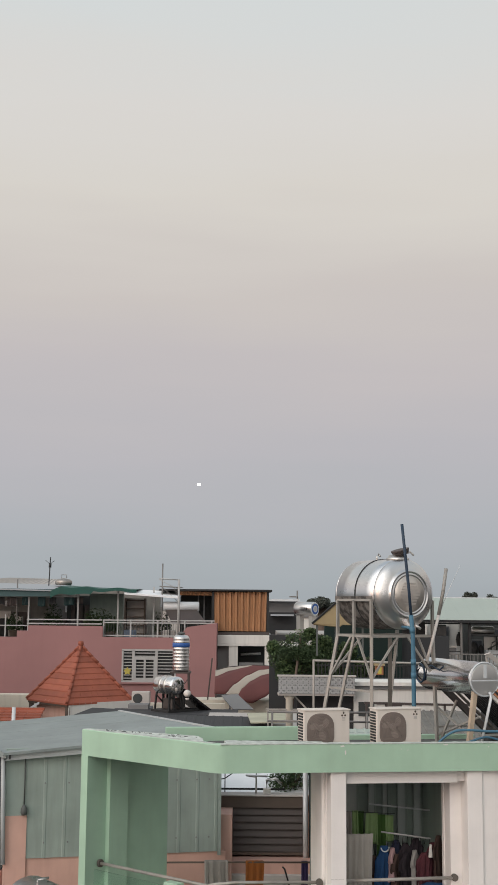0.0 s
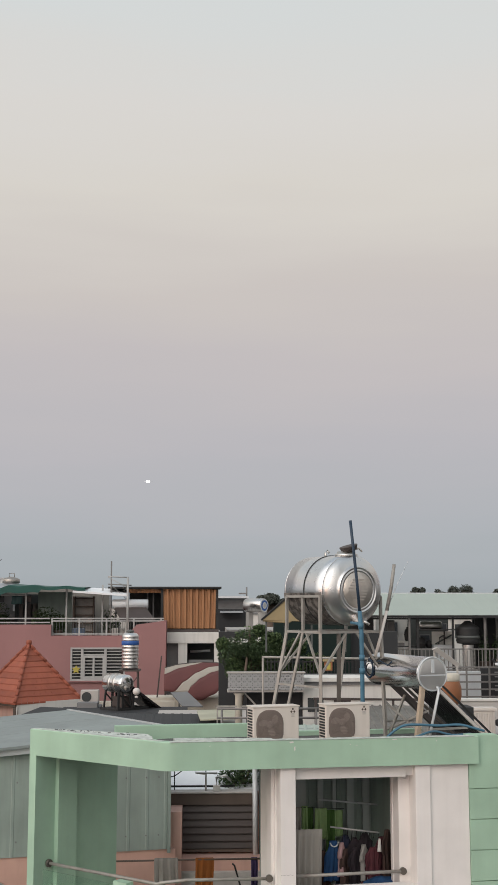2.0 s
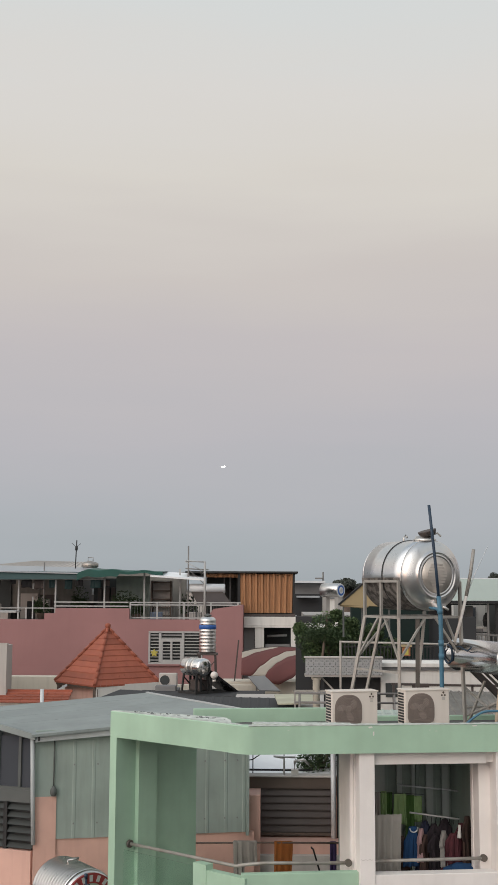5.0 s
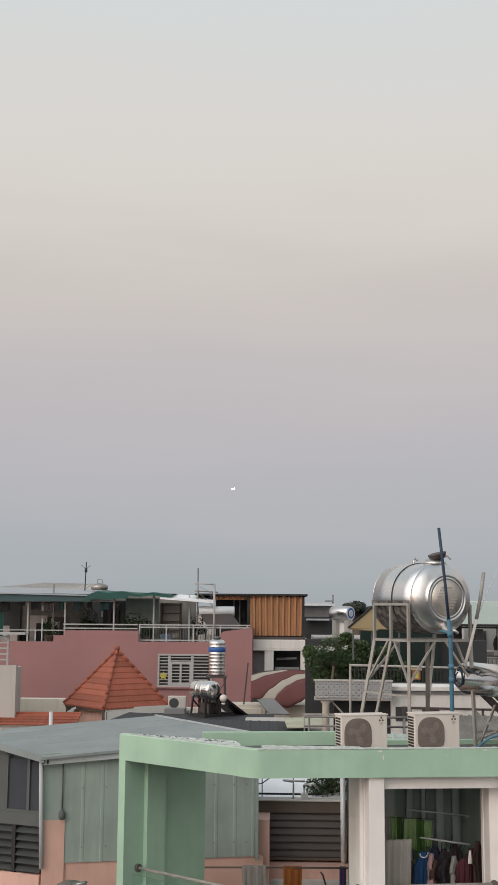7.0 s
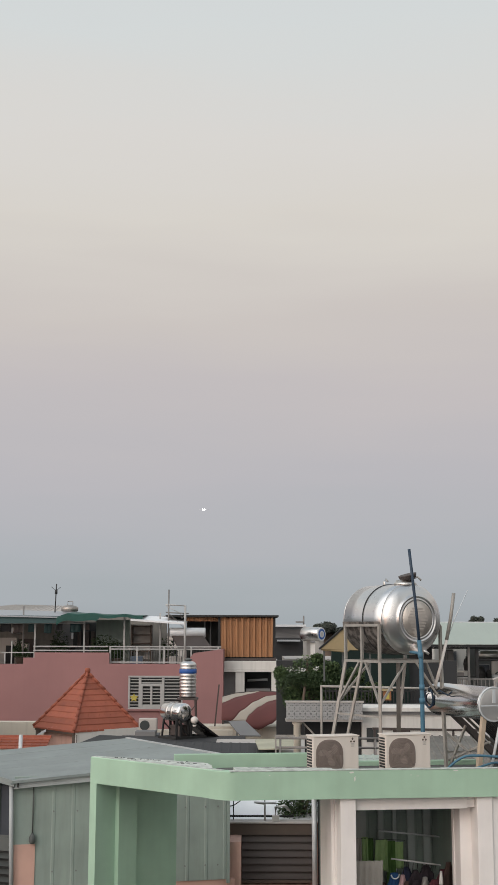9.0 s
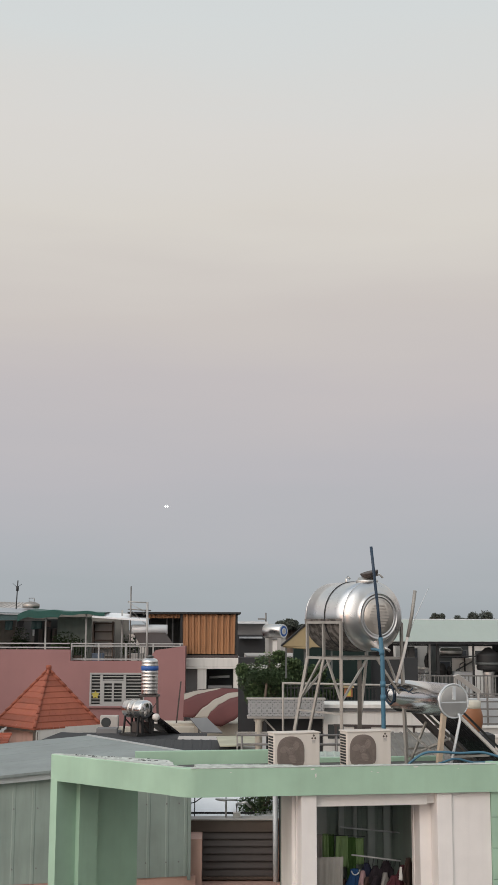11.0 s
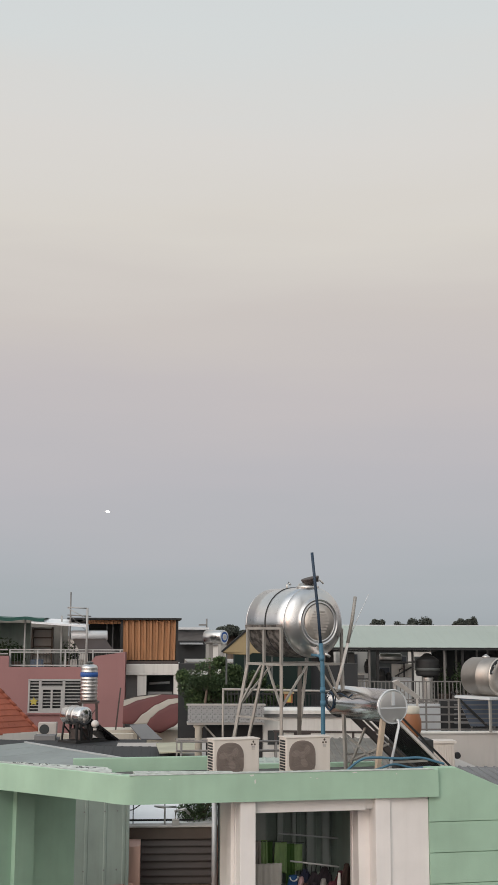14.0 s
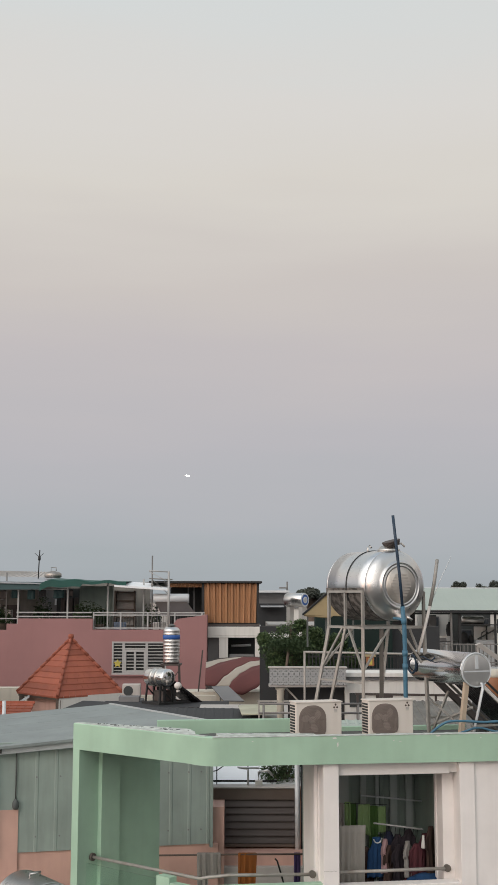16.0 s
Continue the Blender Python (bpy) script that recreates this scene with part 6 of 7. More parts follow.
part("gate", made(box, -10.35, -10.3, -0.3, -0.25, 12.45, 13.5), RAIL, shelter)
# things on the terrace
shelf = thing("shelf", pose(-5.05, 51.6, 12.45), "brown wooden shelf rack on the terrace", "shelf")
for x in (-0.5, 0.35):
    part("upright", made(box, x, x + 0.07, 0, 0.4, 0, 1.75), BROWN, shelf)
for k in range(5):
    part("board", made(box, -0.5, 0.42, -0.02, 0.42, 0.2 + k * 0.36, 0.25 + k * 0.36), BROWN, shelf)
part("back", made(box, -0.5, 0.42, 0.4, 0.43, 0.1, 1.75), GREIGE, shelf)


def planter(x, y, z, w, h, n, seed, label="leafy green plant in a dark pot"):
    t = thing("potted_plant", pose(x, y, z), label, "plant", "terrace plants")
    bm = B()
    lathe(bm, [(0, 0.16), (0.28, 0.22), (0.3, 0.24), (0.32, 0.22)], "z", 16)
    part("pot", bm, BROWN, t)
    leaves("foliage", [(0, 0, 0.3 + h * 0.5, w, w * 0.7, h * 0.5), (-w * 0.4, 0, 0.3 + h * 0.35, w * 0.6, w * 0.5, h * 0.35), (w * 0.5, 0, 0.25 + h * 0.3, w * 0.6, w * 0.5, h * 0.3)], n, 0.07, seed, LEAF, t)


planter(-6.65, 51.0, 12.45, 0.6, 1.0, 1000, 31)
planter(-6.1, 51.2, 12.45, 0.35, 0.7, 500, 32)
planter(-3.9, 51.4, 12.45, 0.4, 0.9, 500, 33)
planter(-8.8, 52.5, 12.45, 0.4, 1.2, 600, 34)
planter(-10.4, 52.0, 12.45, 0.35, 0.8, 400, 35)
for k, (x, z, w, h, m, nm, lab) in enumerate(((-8.3, 13.55, 0.5, 0.28, PALE, "box", "pale box hung on the terrace rear wall"), (-11.1, 13.8, 0.4, 0.26, PALE, "notice_board", "white notice board with faint bars"),
                                            (-9.0, 13.35, 0.35, 0.5, GREY_ROOF, "cabinet", "grey cabinet against the terrace wall"), (-10.8, 13.35, 0.12, 0.12, RAIL, "wall_lamp", "small pale wall lamp"))):
    single(nm, made(box, x - w / 2, x + w / 2, 54.2, 54.4, z, z + h, bev=0.02), m, lab, nm.replace("_", " "))
single("crate", made(box, -8.0, -7.0, 52.2, 53.4, 12.45, 13.25, bev=0.03), DARK_ROOF, "dark covered crate on the terrace", "crate")
for x, m, lab in ((-5.0, BLUE_PANEL, "blue plastic crate behind the railing"), (-3.4, GREIGE, "grey plastic crate behind the railing")):
    single("crate", made(box, x - 0.25, x + 0.25, 48.8, 49.2, 12.45, 12.9, bev=0.02), m, lab, "crate")

rr = random.Random(12)
for k in range(16):
    x = -13.5 + k * 0.58 + rr.uniform(-0.15, 0.15)
    w, h = rr.uniform(0.12, 0.3), rr.uniform(0.3, 0.9)
    m = rr.choice((DARK_ROOF, GREY_ROOF, LOUVRE, GREIGE, BLACK))
    bm = B()
    if k % 3:
        box(bm, -w, w, -w * 0.7, w * 0.7, 0, h, bev=0.02)
        single("storage_box", bm, m, "dim stacked storage box under the shelter", "box", "terrace clutter", m=pose(x, 52.8 + rr.uniform(0, 1), 12.45, 0, 0, rr.uniform(-20, 20)))
    else:
        lathe(bm, [(0, w * 0.8), (h * 0.9, w), (h * 0.92, w * 1.08), (h, w * 1.05)], "z", 16)
        single("bucket", bm, m, "dim plastic bucket under the shelter", "bucket", "terrace clutter", m=pose(x, 52.6 + rr.uniform(0, 1), 12.45))
for k in range(11):
    bm = B()
    cloth(bm, rr.uniform(0.25, 0.45), rr.uniform(0.18, 0.5), folds=2, depth=0.05, seed=100 + k, cols=8, rows=5)
    single("hanging_cloth", bm, rr.choice((DARK_ROOF, BLACK, LOUVRE, TARP_EDGE)), "dark cloth hung from the shelter beam", "cloth", "terrace clutter", m=pose(-13.2 + k * 0.6 + rr.uniform(-0.1, 0.1), 50.2, 14.22))
bm = B()
cloth(bm, 0.9, 1.6, folds=4, depth=0.08, seed=130)
single("curtain", bm, TARP_GREEN, "teal tarpaulin curtain hung at the shelter's end", "curtain", m=pose(-12.6, 50.4, 14.25))

# solar heater on the far terrace
h2 = thing("solar_water_heater", pose(-2.95, 49.6, 12.45), "white far solar heater with a grey collector", "water heater")
bm = B()
lathe(bm, [(-0.75, 0.17), (-0.72, 0.2), (0.72, 0.2), (0.75, 0.17)], "x", 24, (0, 0, 1.42))
part("tank", bm, PALE, h2)
bm = B()
lathe(bm, [(-0.76, 0.17), (-0.751, 0.18)], "x", 24, (0, 0, 1.42))
part("end_cap", bm, DARK, h2)
bm = B()
sheet(bm, [(-0.65, -0.1, 1.25), (0.65, -0.1, 1.25), (1.1, -0.9, 0.7), (-0.3, -0.9, 0.7)], 0.06)
part("collector", bm, LOUVRE, h2)
for x in (-0.6, 0.6):
    bm = B()
    beam(bm, (x, 0.05, 1.3), (x, 0.15, 0), 0.05)
    part("leg", bm, DARK_ROOF, h2)
    bm = B()
    beam(bm, (x + 0.2, -0.85, 0.7), (x + 0.2, -0.85, 0), 0.05)
    part("leg", bm, DARK_ROOF, h2)
# mast, aerials and roof tank
bm = B()
tube(bm, [(0, 0, 0), (0, 0, 3.2)], 0.03, 8)
tube(bm, [(-0.12, 0, 2.25), (0.85, 0, 2.2)], 0.025, 8)
tube(bm, [(0.02, 0, 2.2), (0.9, 0, 1.4), (1.7, 0, 0.6)], 0.014, 6)
tube(bm, [(0.5, 0, 2.2), (0.55, 0, 1.98), (0.72, 0, 2.2)], 0.014, 6)
single("mast", bm, RAIL_GREY, "thin grey mast with a crossbar and stay", "mast", m=pose(-3.75, 49.5, 12.45))
bm = B()
tube(bm, [(0, 0, 0), (0, 0, 2.35)], 0.045, 8)
tube(bm, [(0, 0, 2.33), (-0.8, 0, 2.37)], 0.025, 8)
tube(bm, [(0, 0, 1.95), (-0.35, 0, 2.1), (-0.8, 0, 2.34)], 0.016, 6)
single("pole", bm, RAIL, "white painted terrace pole", "pole", m=pose(-2.97, 48.15, 12.62))
bm = B()
tube(bm, [(0, 0, 0), (0.04, 0, 1.25)], 0.025, 8)
tube(bm, [(-0.18, 0, 1.12), (0.02, 0, 0.95), (0.22, 0, 1.1)], 0.012, 6)
tube(bm, [(0.03, 0, 0.8), (0.03, 0, 1.0)], 0.06, 8)
single("aerial", bm, DARK_ROOF, "thin dark aerial on the shelter roof", "aerial", m=pose(-8.95, 52, 14.72))
bm = B()
lathe(bm, [(0, 0.35), (0.05, 0.42), (0.2, 0.42), (0.28, 0.3), (0.32, 0.1), (0.34, 0.03)], "z", 24)
tube(bm, [(-0.1, 0, 0.33), (-0.1, 0, 0.5), (0.15, 0, 0.5), (0.15, 0, 0.33)], 0.02, 6)
single("roof_vent", bm, STEEL_DUSTY, "low round steel vent on the shelter roof", "vent", m=pose(-8.35, 52.3, 14.76) @ Matrix.Scale(0.9, 4))

# ---- orange corrugated cabin over a white porch ----
cabin = thing("corrugated_cabin", pose(0, 50, 0), "orange corrugated steel cabin with a black roof edge", "cabin")
bm = B()
ribbed(bm, [(-1.56, 0, 12.86), (0.62, 0, 12.86), (0.66, 0, 14.5), (-1.6, 0, 14.5)], 0.245, 0.1, rib=0.55)
part("front_sheet", bm, ORANGE, cabin)
bm = B()
ribbed(bm, [(-3.1, 0.1, 14.34), (-1.62, 0.1, 14.34), (-1.62, 0.1, 14.5), (-3.1, 0.1, 14.5)], 0.19, 0.05, rib=0.5)
part("upper_sheet", bm, ORANGE, cabin)
part("body", made(box, -1.55, 0.64, 0.1, 4, 12.8, 14.48), DARK_ROOF, cabin)
part("roof", made(box, -3.9, 0.86, -0.25, 4.2, 14.52, 14.6, bev=0.01), BLACK, cabin)
for x in (-1.64, 0.68):
    part("corner_post", made(box, x - 0.05, x + 0.05, -0.06, 0.06, 12.75, 14.52), BLACK, cabin)
part("floor_frame", made(box, -1.7, 0.75, -0.1, 4, 12.66, 12.82), LOUVRE, cabin)
part("inner_wall", made(box, -3.2, -1.62, 3.0, 3.1, 12.45, 14.5), DARK, cabin)
for x in (-2.3, -2.05):
    bm = B()
    beam(bm, (x, 1.0, 12.5), (x, 1.0, 14.4), 0.06)
    part("post", bm, GREY_ROOF, cabin)
porch = thing("white_house", pose(0, 49, 0), "white house with a columned porch under the cabin", "house")
part("slab", made(box, -1.4, 0.86, 0.1, 6, 12.3, 12.66), PLASTER, porch)
part("cornice", made(box, -1.4, 0.98, -0.05, 0.1, 12.28, 12.36), PLASTER, porch)
part("parapet", made(box, -1.4, 0.78, -0.02, 0.1, 12.36, 12.72, bev=0.02), PLASTER, porch)
for x in (-0.93, 0.55):
    part("column", made(box, x, x + 0.37, 0.0, 0.4, 0, 12.28), PLASTER, porch)
part("rear_wall", made(box, -1.4, 0.9, 2.4, 2.6, 0, 12.3), DARK, porch)
part("side_screen", made(box, -1.4, -0.95, 0.3, 0.36, 10, 12.28), GREY_ROOF, porch, "grey screen between wall and column")
part("balustrade", made(box, -0.5, 0.5, 0.2, 0.3, 0, 11.6), GREY_ROOF, porch)
bm = B()
tube(bm, [(-0.45, 1.4, 11.88), (0.4, 1.4, 11.92)], 0.05, 8)
part("lamp_tube", bm, PALE, porch, "pale unlit tube lamp")

# ---- awning ----
awning = thing("awning", pose(0, 44, 0), "arched maroon awning with two cream stripes", "awning")


def curve(points):
    """A smooth height over the awning's width through a few points."""
    def f(x):
        if x <= points[0][0]:
            return points[0][1]
        for i in range(len(points) - 1):
            (x0, a), (x1, b) = points[i], points[i + 1]
            if x <= x1:
                t = (x - x0) / (x1 - x0)
                return a + (b - a) * (t * 0.5 + 0.5 * t * t * (3 - 2 * t))
        return points[-1][1]
    return f


def strip(f0, f1, m, label=""):
    bm = B()
    rows = []
    for i in range(49):
        x = -1.3 + i / 48 * 2.38
        a, b = f0(x), f1(x)
        row = []
        for j in range(6):
            z = a + (b - a) * j / 5
            row.append(bm.verts.new((x, -1.4 + 1.5 * max(0, (z - 10.5) / 1.3) ** 2 + 0.015 * math.sin(x * 7), z)))
        rows.append(row)
    for p, q in zip(rows, rows[1:]):
        for j in range(5):
            if max(p[j + 1].co.z - p[j].co.z, q[j + 1].co.z - q[j].co.z) > 0.0004:
                bm.faces.new((p[j], q[j], q[j + 1], p[j + 1])).smooth = True
    bmesh.ops.delete(bm, geom=[v for v in bm.verts if not v.link_faces], context="VERTS")
    bmesh.ops.solidify(bm, geom=bm.faces[:], thickness=0.02)
    part("cloth", bm, m, awning, label)


top_line = curve(((-1.3, 11.58), (-0.74, 11.7), (0.08, 11.76), (0.56, 11.74), (1.08, 11.67)))
hem = curve(((-1.3, 10.82), (-0.9, 10.8), (-0.47, 10.78), (-0.33, 10.57), (0.03, 10.49), (0.49, 10.71), (0.82, 10.97), (1.08, 11.2)))
mid = lambda f: (lambda x: min(max(f(x), hem(x)), top_line(x)))
edges = [hem, mid(curve(((-0.55, 10.6), (-0.47, 10.75), (-0.31, 11.0), (0.02, 11.25), (0.42, 11.44), (1.08, 11.6)))),
         mid(curve(((-1.0, 10.7), (-0.92, 10.8), (-0.59, 11.13), (-0.12, 11.43), (0.35, 11.61), (1.08, 11.68)))),
         mid(curve(((-1.3, 11.38), (-0.73, 11.58), (-0.26, 11.68), (0.15, 11.77), (1.08, 11.8)))), top_line]
for (f0, f1), m, lab in zip(zip(edges, edges[1:]), (MAROON, STRIPE, MAROON, STRIPE), ("", "broad cream stripe", "", "narrow cream stripe along the top")):
    strip(f0, f1, m, lab)
bm = B()
pts = []
for i in range(25):
    x = -1.3 + i / 24 * 2.38
    z = top_line(x)
    pts.append((x, -1.4 + 1.5 * max(0, (z - 10.5) / 1.3) ** 2 + 0.02, z))
tube(bm, pts, 0.025, 6)
part("hoop", bm, LOUVRE, awning)
for x in (-1.3, 1.0):
    bm = B()
    beam(bm, (x, 0.3, 0), (x, 0.3, 11.5), 0.06)
    part("post", bm, LOUVRE, awning)
bm = B()
beam(bm, (-1.56, 43.3, 10.54), (-1.41, 43.3, 12.03), 0.05)
single("post", bm, LOUVRE, "dark leaning post in front of the pink house", "post")
single("garden_wall", made(box, -2.2, 1.6, 43.2, 44.5, 0, 10.55), CREAM, "pale wall top below the awning", "wall", kind="structure")
bm = B()
sheet(bm, [(-0.6, 40.6, 10.47), (0.1, 40.6, 10.46), (-0.45, 41.4, 10.9), (-1.02, 41.4, 10.87)], 0.04)
beam(bm, (-0.72, 41.45, 10.79), (-0.72, 41.45, 0), 0.06)
beam(bm, (-0.05, 40.25, 10.38), (-0.05, 40.25, 0), 0.06)
single("roof_sheet", bm, GREY_ROOF, "small mid grey sloping roof sheet", "roof")

# ---- upright tank and small heater in front of the pink house ----
tower_tank = thing("water_tank", pose(-2.35, 40, 10.6), "upright ribbed stainless tank with a blue band", "water tank")
bm = B()
prof = [(1.14, 0.2), (1.16, 0.27)]
for k in range(9):
    prof += [(1.2 + k * 0.115, 0.285), (1.245 + k * 0.115, 0.265), (1.29 + k * 0.115, 0.285)]
prof += [(2.26, 0.27), (2.32, 0.22), (2.35, 0.1), (2.38, 0.08), (2.39, 0.02)]
lathe(bm, prof, "z", 32)
part("body", bm, STEEL, tower_tank)
bm = B()
lathe(bm, [(2.36, 0.1), (2.37, 0.13), (2.41, 0.13), (2.42, 0.1), (2.45, 0.02)], "z", 20)
tube(bm, [(0.0, -0.1, 2.36), (0.0, -0.2, 2.3), (0.0, -0.27, 2.18)], 0.015, 6)
part("hatch", bm, FRAME_DARK, tower_tank, "dark hatch lid")
bm = B()
lathe(bm, [(1.94, 0.288), (1.942, 0.292), (2.08, 0.292), (2.082, 0.288)], "z", 32)
part("label_band", bm, BAND_BLUE, tower_tank, "blue printed band")
for x in (-0.26, 0.26):
    for y in (-0.26, 0.26):
        bm = B()
        beam(bm, (x, y, 1.1), (x * 1.15, y, 0), 0.05)
        part("leg", bm, LOUVRE, tower_tank)
part("platform", made(box, -0.34, 0.34, -0.34, 0.34, 1.08, 1.14), LOUVRE, tower_tank)
bm = B()
beam(bm, (-0.26, -0.26, 0.9), (0.26, -0.26, 0.2), 0.03)
beam(bm, (0.26, -0.26, 0.9), (-0.26, -0.26, 0.2), 0.03)
part("brace", bm, LOUVRE, tower_tank)
h3 = thing("solar_water_heater", pose(-2.3, 37.6, 10.6, 0, 0, 42), "small stainless solar heater on a dark frame", "water heater")
bm = B()
lathe(bm, [(-0.05, 0.05), (-0.04, 0.22), (0.0, 0.28), (0.03, 0.285), (0.9, 0.285), (0.95, 0.26)], "y", 32, (0, 0, 0.82))
part("tank", bm, STEEL_POLISHED, h3)
for y, m in ((0.3, STEEL_DULL), (0.55, STEEL_DULL)):
    bm = B()
    lathe(bm, [(y, 0.286), (y + 0.001, 0.29), (y + 0.1, 0.29), (y + 0.101, 0.286)], "y", 32, (0, 0, 0.82))
    part("label_band", bm, m, h3, "dull pressed band")
for x in (-0.2, 0.2):
    for y in (0.1, 0.8):
        bm = B()
        beam(bm, (x, y, 0.6), (x * 1.4, y, 0), 0.05)
        part("leg", bm, BLACK, h3)
for y in (0.1, 0.8):
    bm = B()
    beam(bm, (-0.2, y, 0.5), (0.28, y, 0.05), 0.035)
    part("brace", bm, BLACK, h3)
bm = B()
sheet(bm, [(0.2, 0.0, 0.7), (0.2, 0.95, 0.7), (1.4, 0.95, -0.05), (1.4, 0.0, -0.05)], 0.06)
part("collector", bm, TUBE, h3)
for x, y in ((-0.28, 0.05), (-0.1, 0.05), (0.3, 0.05), (0.45, 0.4), (0.1, 0.85)):
    bm = B()
    beam(bm, (x, y, 0.62), (x, y, 0), 0.06)
    part("strut", bm, BLACK, h3)
part("base_frame", made(box, -0.35, 0.9, 0.0, 0.9, 0.0, 0.07), BLACK, h3)
part("cistern_box", made(box, 0.05, 0.42, 0.3, 0.8, 0.07, 0.4, bev=0.02), LOUVRE, h3, "dark brown box under the heater")
ball = B()
bmesh.ops.create_uvsphere(ball, u_segments=20, v_segments=12, radius=0.12)
for f in ball.faces:
    f.smooth = True
for v in ball.verts:
    v.co.z *= 0.95
lathe(ball, [(-0.2, 0.05), (-0.14, 0.06)], "z", 12)
single("float_ball", ball, PVC, "round pinkish float valve beside the heater", "valve", m=pose(-1.98, 37.4, 11.2))
single("heater_deck", made(box, -4.4, -0.4, 36.8, 38.9, 0, 10.6), DARK_ROOF, "dark flat roof under the heaters", "roof", kind="structure")
single("tank_base", made(box, -2.75, -1.95, 39.6, 40.4, 0, 10.6), GREIGE, "grey block under the upright tank", "base", kind="structure")
single("cond_base", made(box, -4.0, -3.25, 38.95, 40.0, 0, 10.6), GREY_ROOF, "grey block under the condenser", "base", kind="structure")
single("cream_wall", made(box, -6.6, -0.9, 42.2, 42.5, 0, 10.5), CREAM, "cream wall below the pink house window", "wall", kind="structure")

# ---- far building and small tank ----
far_house = thing("far_house", pose(0, 60, 0), "far grey house with a pale roof edge", "house")
part("wall", made(box, 0.3, 2.6, 0, 6, 0, 13.6), DARK_ROOF, far_house)
part("upper_wall", made(box, 0.5, 2.3, 0.3, 6, 13.6, 14.15), GREY_ROOF, far_house)
part("roof", made(box, 0.4, 2.4, -0.3, 6.2, 14.15, 14.26), PALE, far_house)
part("roof_sheet", made(box, 0.95, 2.1, -0.7, 0.0, 13.42, 13.5), METAL_ROOF, far_house)
bm = B()
box(bm, 1.9, 2.25, -0.1, 0.3, 14.35, 14.42)
tube(bm, [(2.3, 0, 14.0), (2.3, 0, 14.7)], 0.04, 8)
part("flue", bm, RAIL_GREY, far_house)
t3 = thing("water_tank", pose(2.88, 54, 12.6, 0, 0, 50), "far stainless tank with a blue and white end", "water tank")
bm = B()
lathe(bm, [(0, 0.28), (0.04, 0.32), (1.0, 0.32), (1.05, 0.25)], "y", 32, (0, 0, 1.2))
part("body", bm, STEEL, t3)
for r0, m, y in ((0.3, PALE, -0.01), (0.24, BAND_BLUE, -0.02), (0.15, PALE, -0.03), (0.09, STEEL_DULL, -0.04)):
    bm = B()
    lathe(bm, [(y, r0), (y + 0.02, r0), (0.03, r0)], "y", 24, (0, 0, 1.2))
    part("end_ring", bm, m, t3)
for y in (0.15, 0.85):
    part("pedestal", made(box, -0.15, 0.15, y - 0.1, y + 0.1, 0.1, 0.9), GREIGE, t3)
single("far_house", made(box, 1.2, 6, 53.4, 60, 0, 12.7), GREIGE, "far grey flat roofed block", "house")

# ---- green roofed roof terrace ----
shed = thing("open_shed", pose(0, 45, 0), "open roof shed with a faded green sheet roof", "shed")
bm = B()
ribbed(bm, [(4.8, -1.0, 13.48), (17, -1.0, 13.48), (17, 2.0, 14.31), (4.8, 2.0, 14.31)], 0.5, 0.003)
part("roof", bm, PALE_GREEN_ROOF, shed)
part("eaves_beam", made(box, 4.8, 17, -0.95, -0.85, 13.38, 13.46), DARK_ROOF, shed)
part("ridge", made(box, 4.8, 17, 1.95, 2.1, 14.29, 14.33), PALE, shed)
for x, m, w in ((5.2, BLACK, 0.09), (6.9, BLACK, 0.09), (7.8, RAIL_GREY, 0.07), (8.1, BLACK, 0.1), (9.45, BLACK, 0.07), (10.66, RAIL_GREY, 0.07), (11.35, BLACK, 0.09), (13.0, BLACK, 0.09), (14.8, BLACK, 0.09)):
    part("post", made(box, x, x + w, -0.7, -0.6, 11.4, 13.42), m, shed)
for z, x0, x1, w in ((13.31, 6.2, 10.4, 0.06), (12.9, 8.1, 9.6, 0.05), (12.28, 6.2, 8.1, 0.04)):
    part("crossbar", made(box, x0, x1, -0.62, -0.55, z, z + w), BLACK, shed)
for x in (6.6, 8.8, 10.1, 11.0, 12.2):
    part("rafter", made(box, x, x + 0.07, -0.85, 1.9, 13.4, 13.46), BLACK, shed)
for k in range(7):
    part("rear_post", made(box, 10.75 + k * 0.42, 10.82 + k * 0.42, 1.2, 1.27, 11.4, 13.5), RAIL_GREY if k % 3 else BLACK, shed)
part("floor", made(box, 4.8, 17, -1.5, 2.6, 0, 11.4), GREIGE, shed)
part("rear_wall", made(box, 10.9, 17, 2.2, 2.4, 11.4, 13.9), DARK_ROOF, shed)
part("rear_wall", made(box, 4.8, 6.9, 2.2, 2.4, 11.4, 13.9), DARK_ROOF, shed)
white_house_behind = thing("far_house", pose(0, 48.6, 0), "white rendered house close behind the open shed", "house")
part("wall", made(box, 7.2, 8.55, 0, 4, 0, 13.5), PLASTER, white_house_behind)
# dark box added here, the shed's inner shade put into its colour
part("dark_backing", made(box, 8.552, 10.2, 0.02, 4, 0, 13.5), FRAME_DARK, white_house_behind, "dark box added for the shed's inner shade")
part("roof", made(box, 7.1, 10.3, -0.1, 4.1, 13.5, 13.6), DARK_ROOF, white_house_behind)
for x0, x1, z0, z1 in ((7.55, 8.05, 12.65, 13.12), (9.0, 9.4, 12.3, 12.6), (9.75, 10.1, 12.7, 13.05)):
    window = part("window", made(box, x0 - 0.04, x1 + 0.04, -0.05, 0.02, z0 - 0.04, z1 + 0.04), GREY_ROOF, white_house_behind)
    part("pane", made(box, x0, x1, -0.06, -0.052, z0, z1), WINDOW_GLASS, window)
table = thing("table", pose(7.5, 46.0, 11.4), "white table under the open shed", "table")
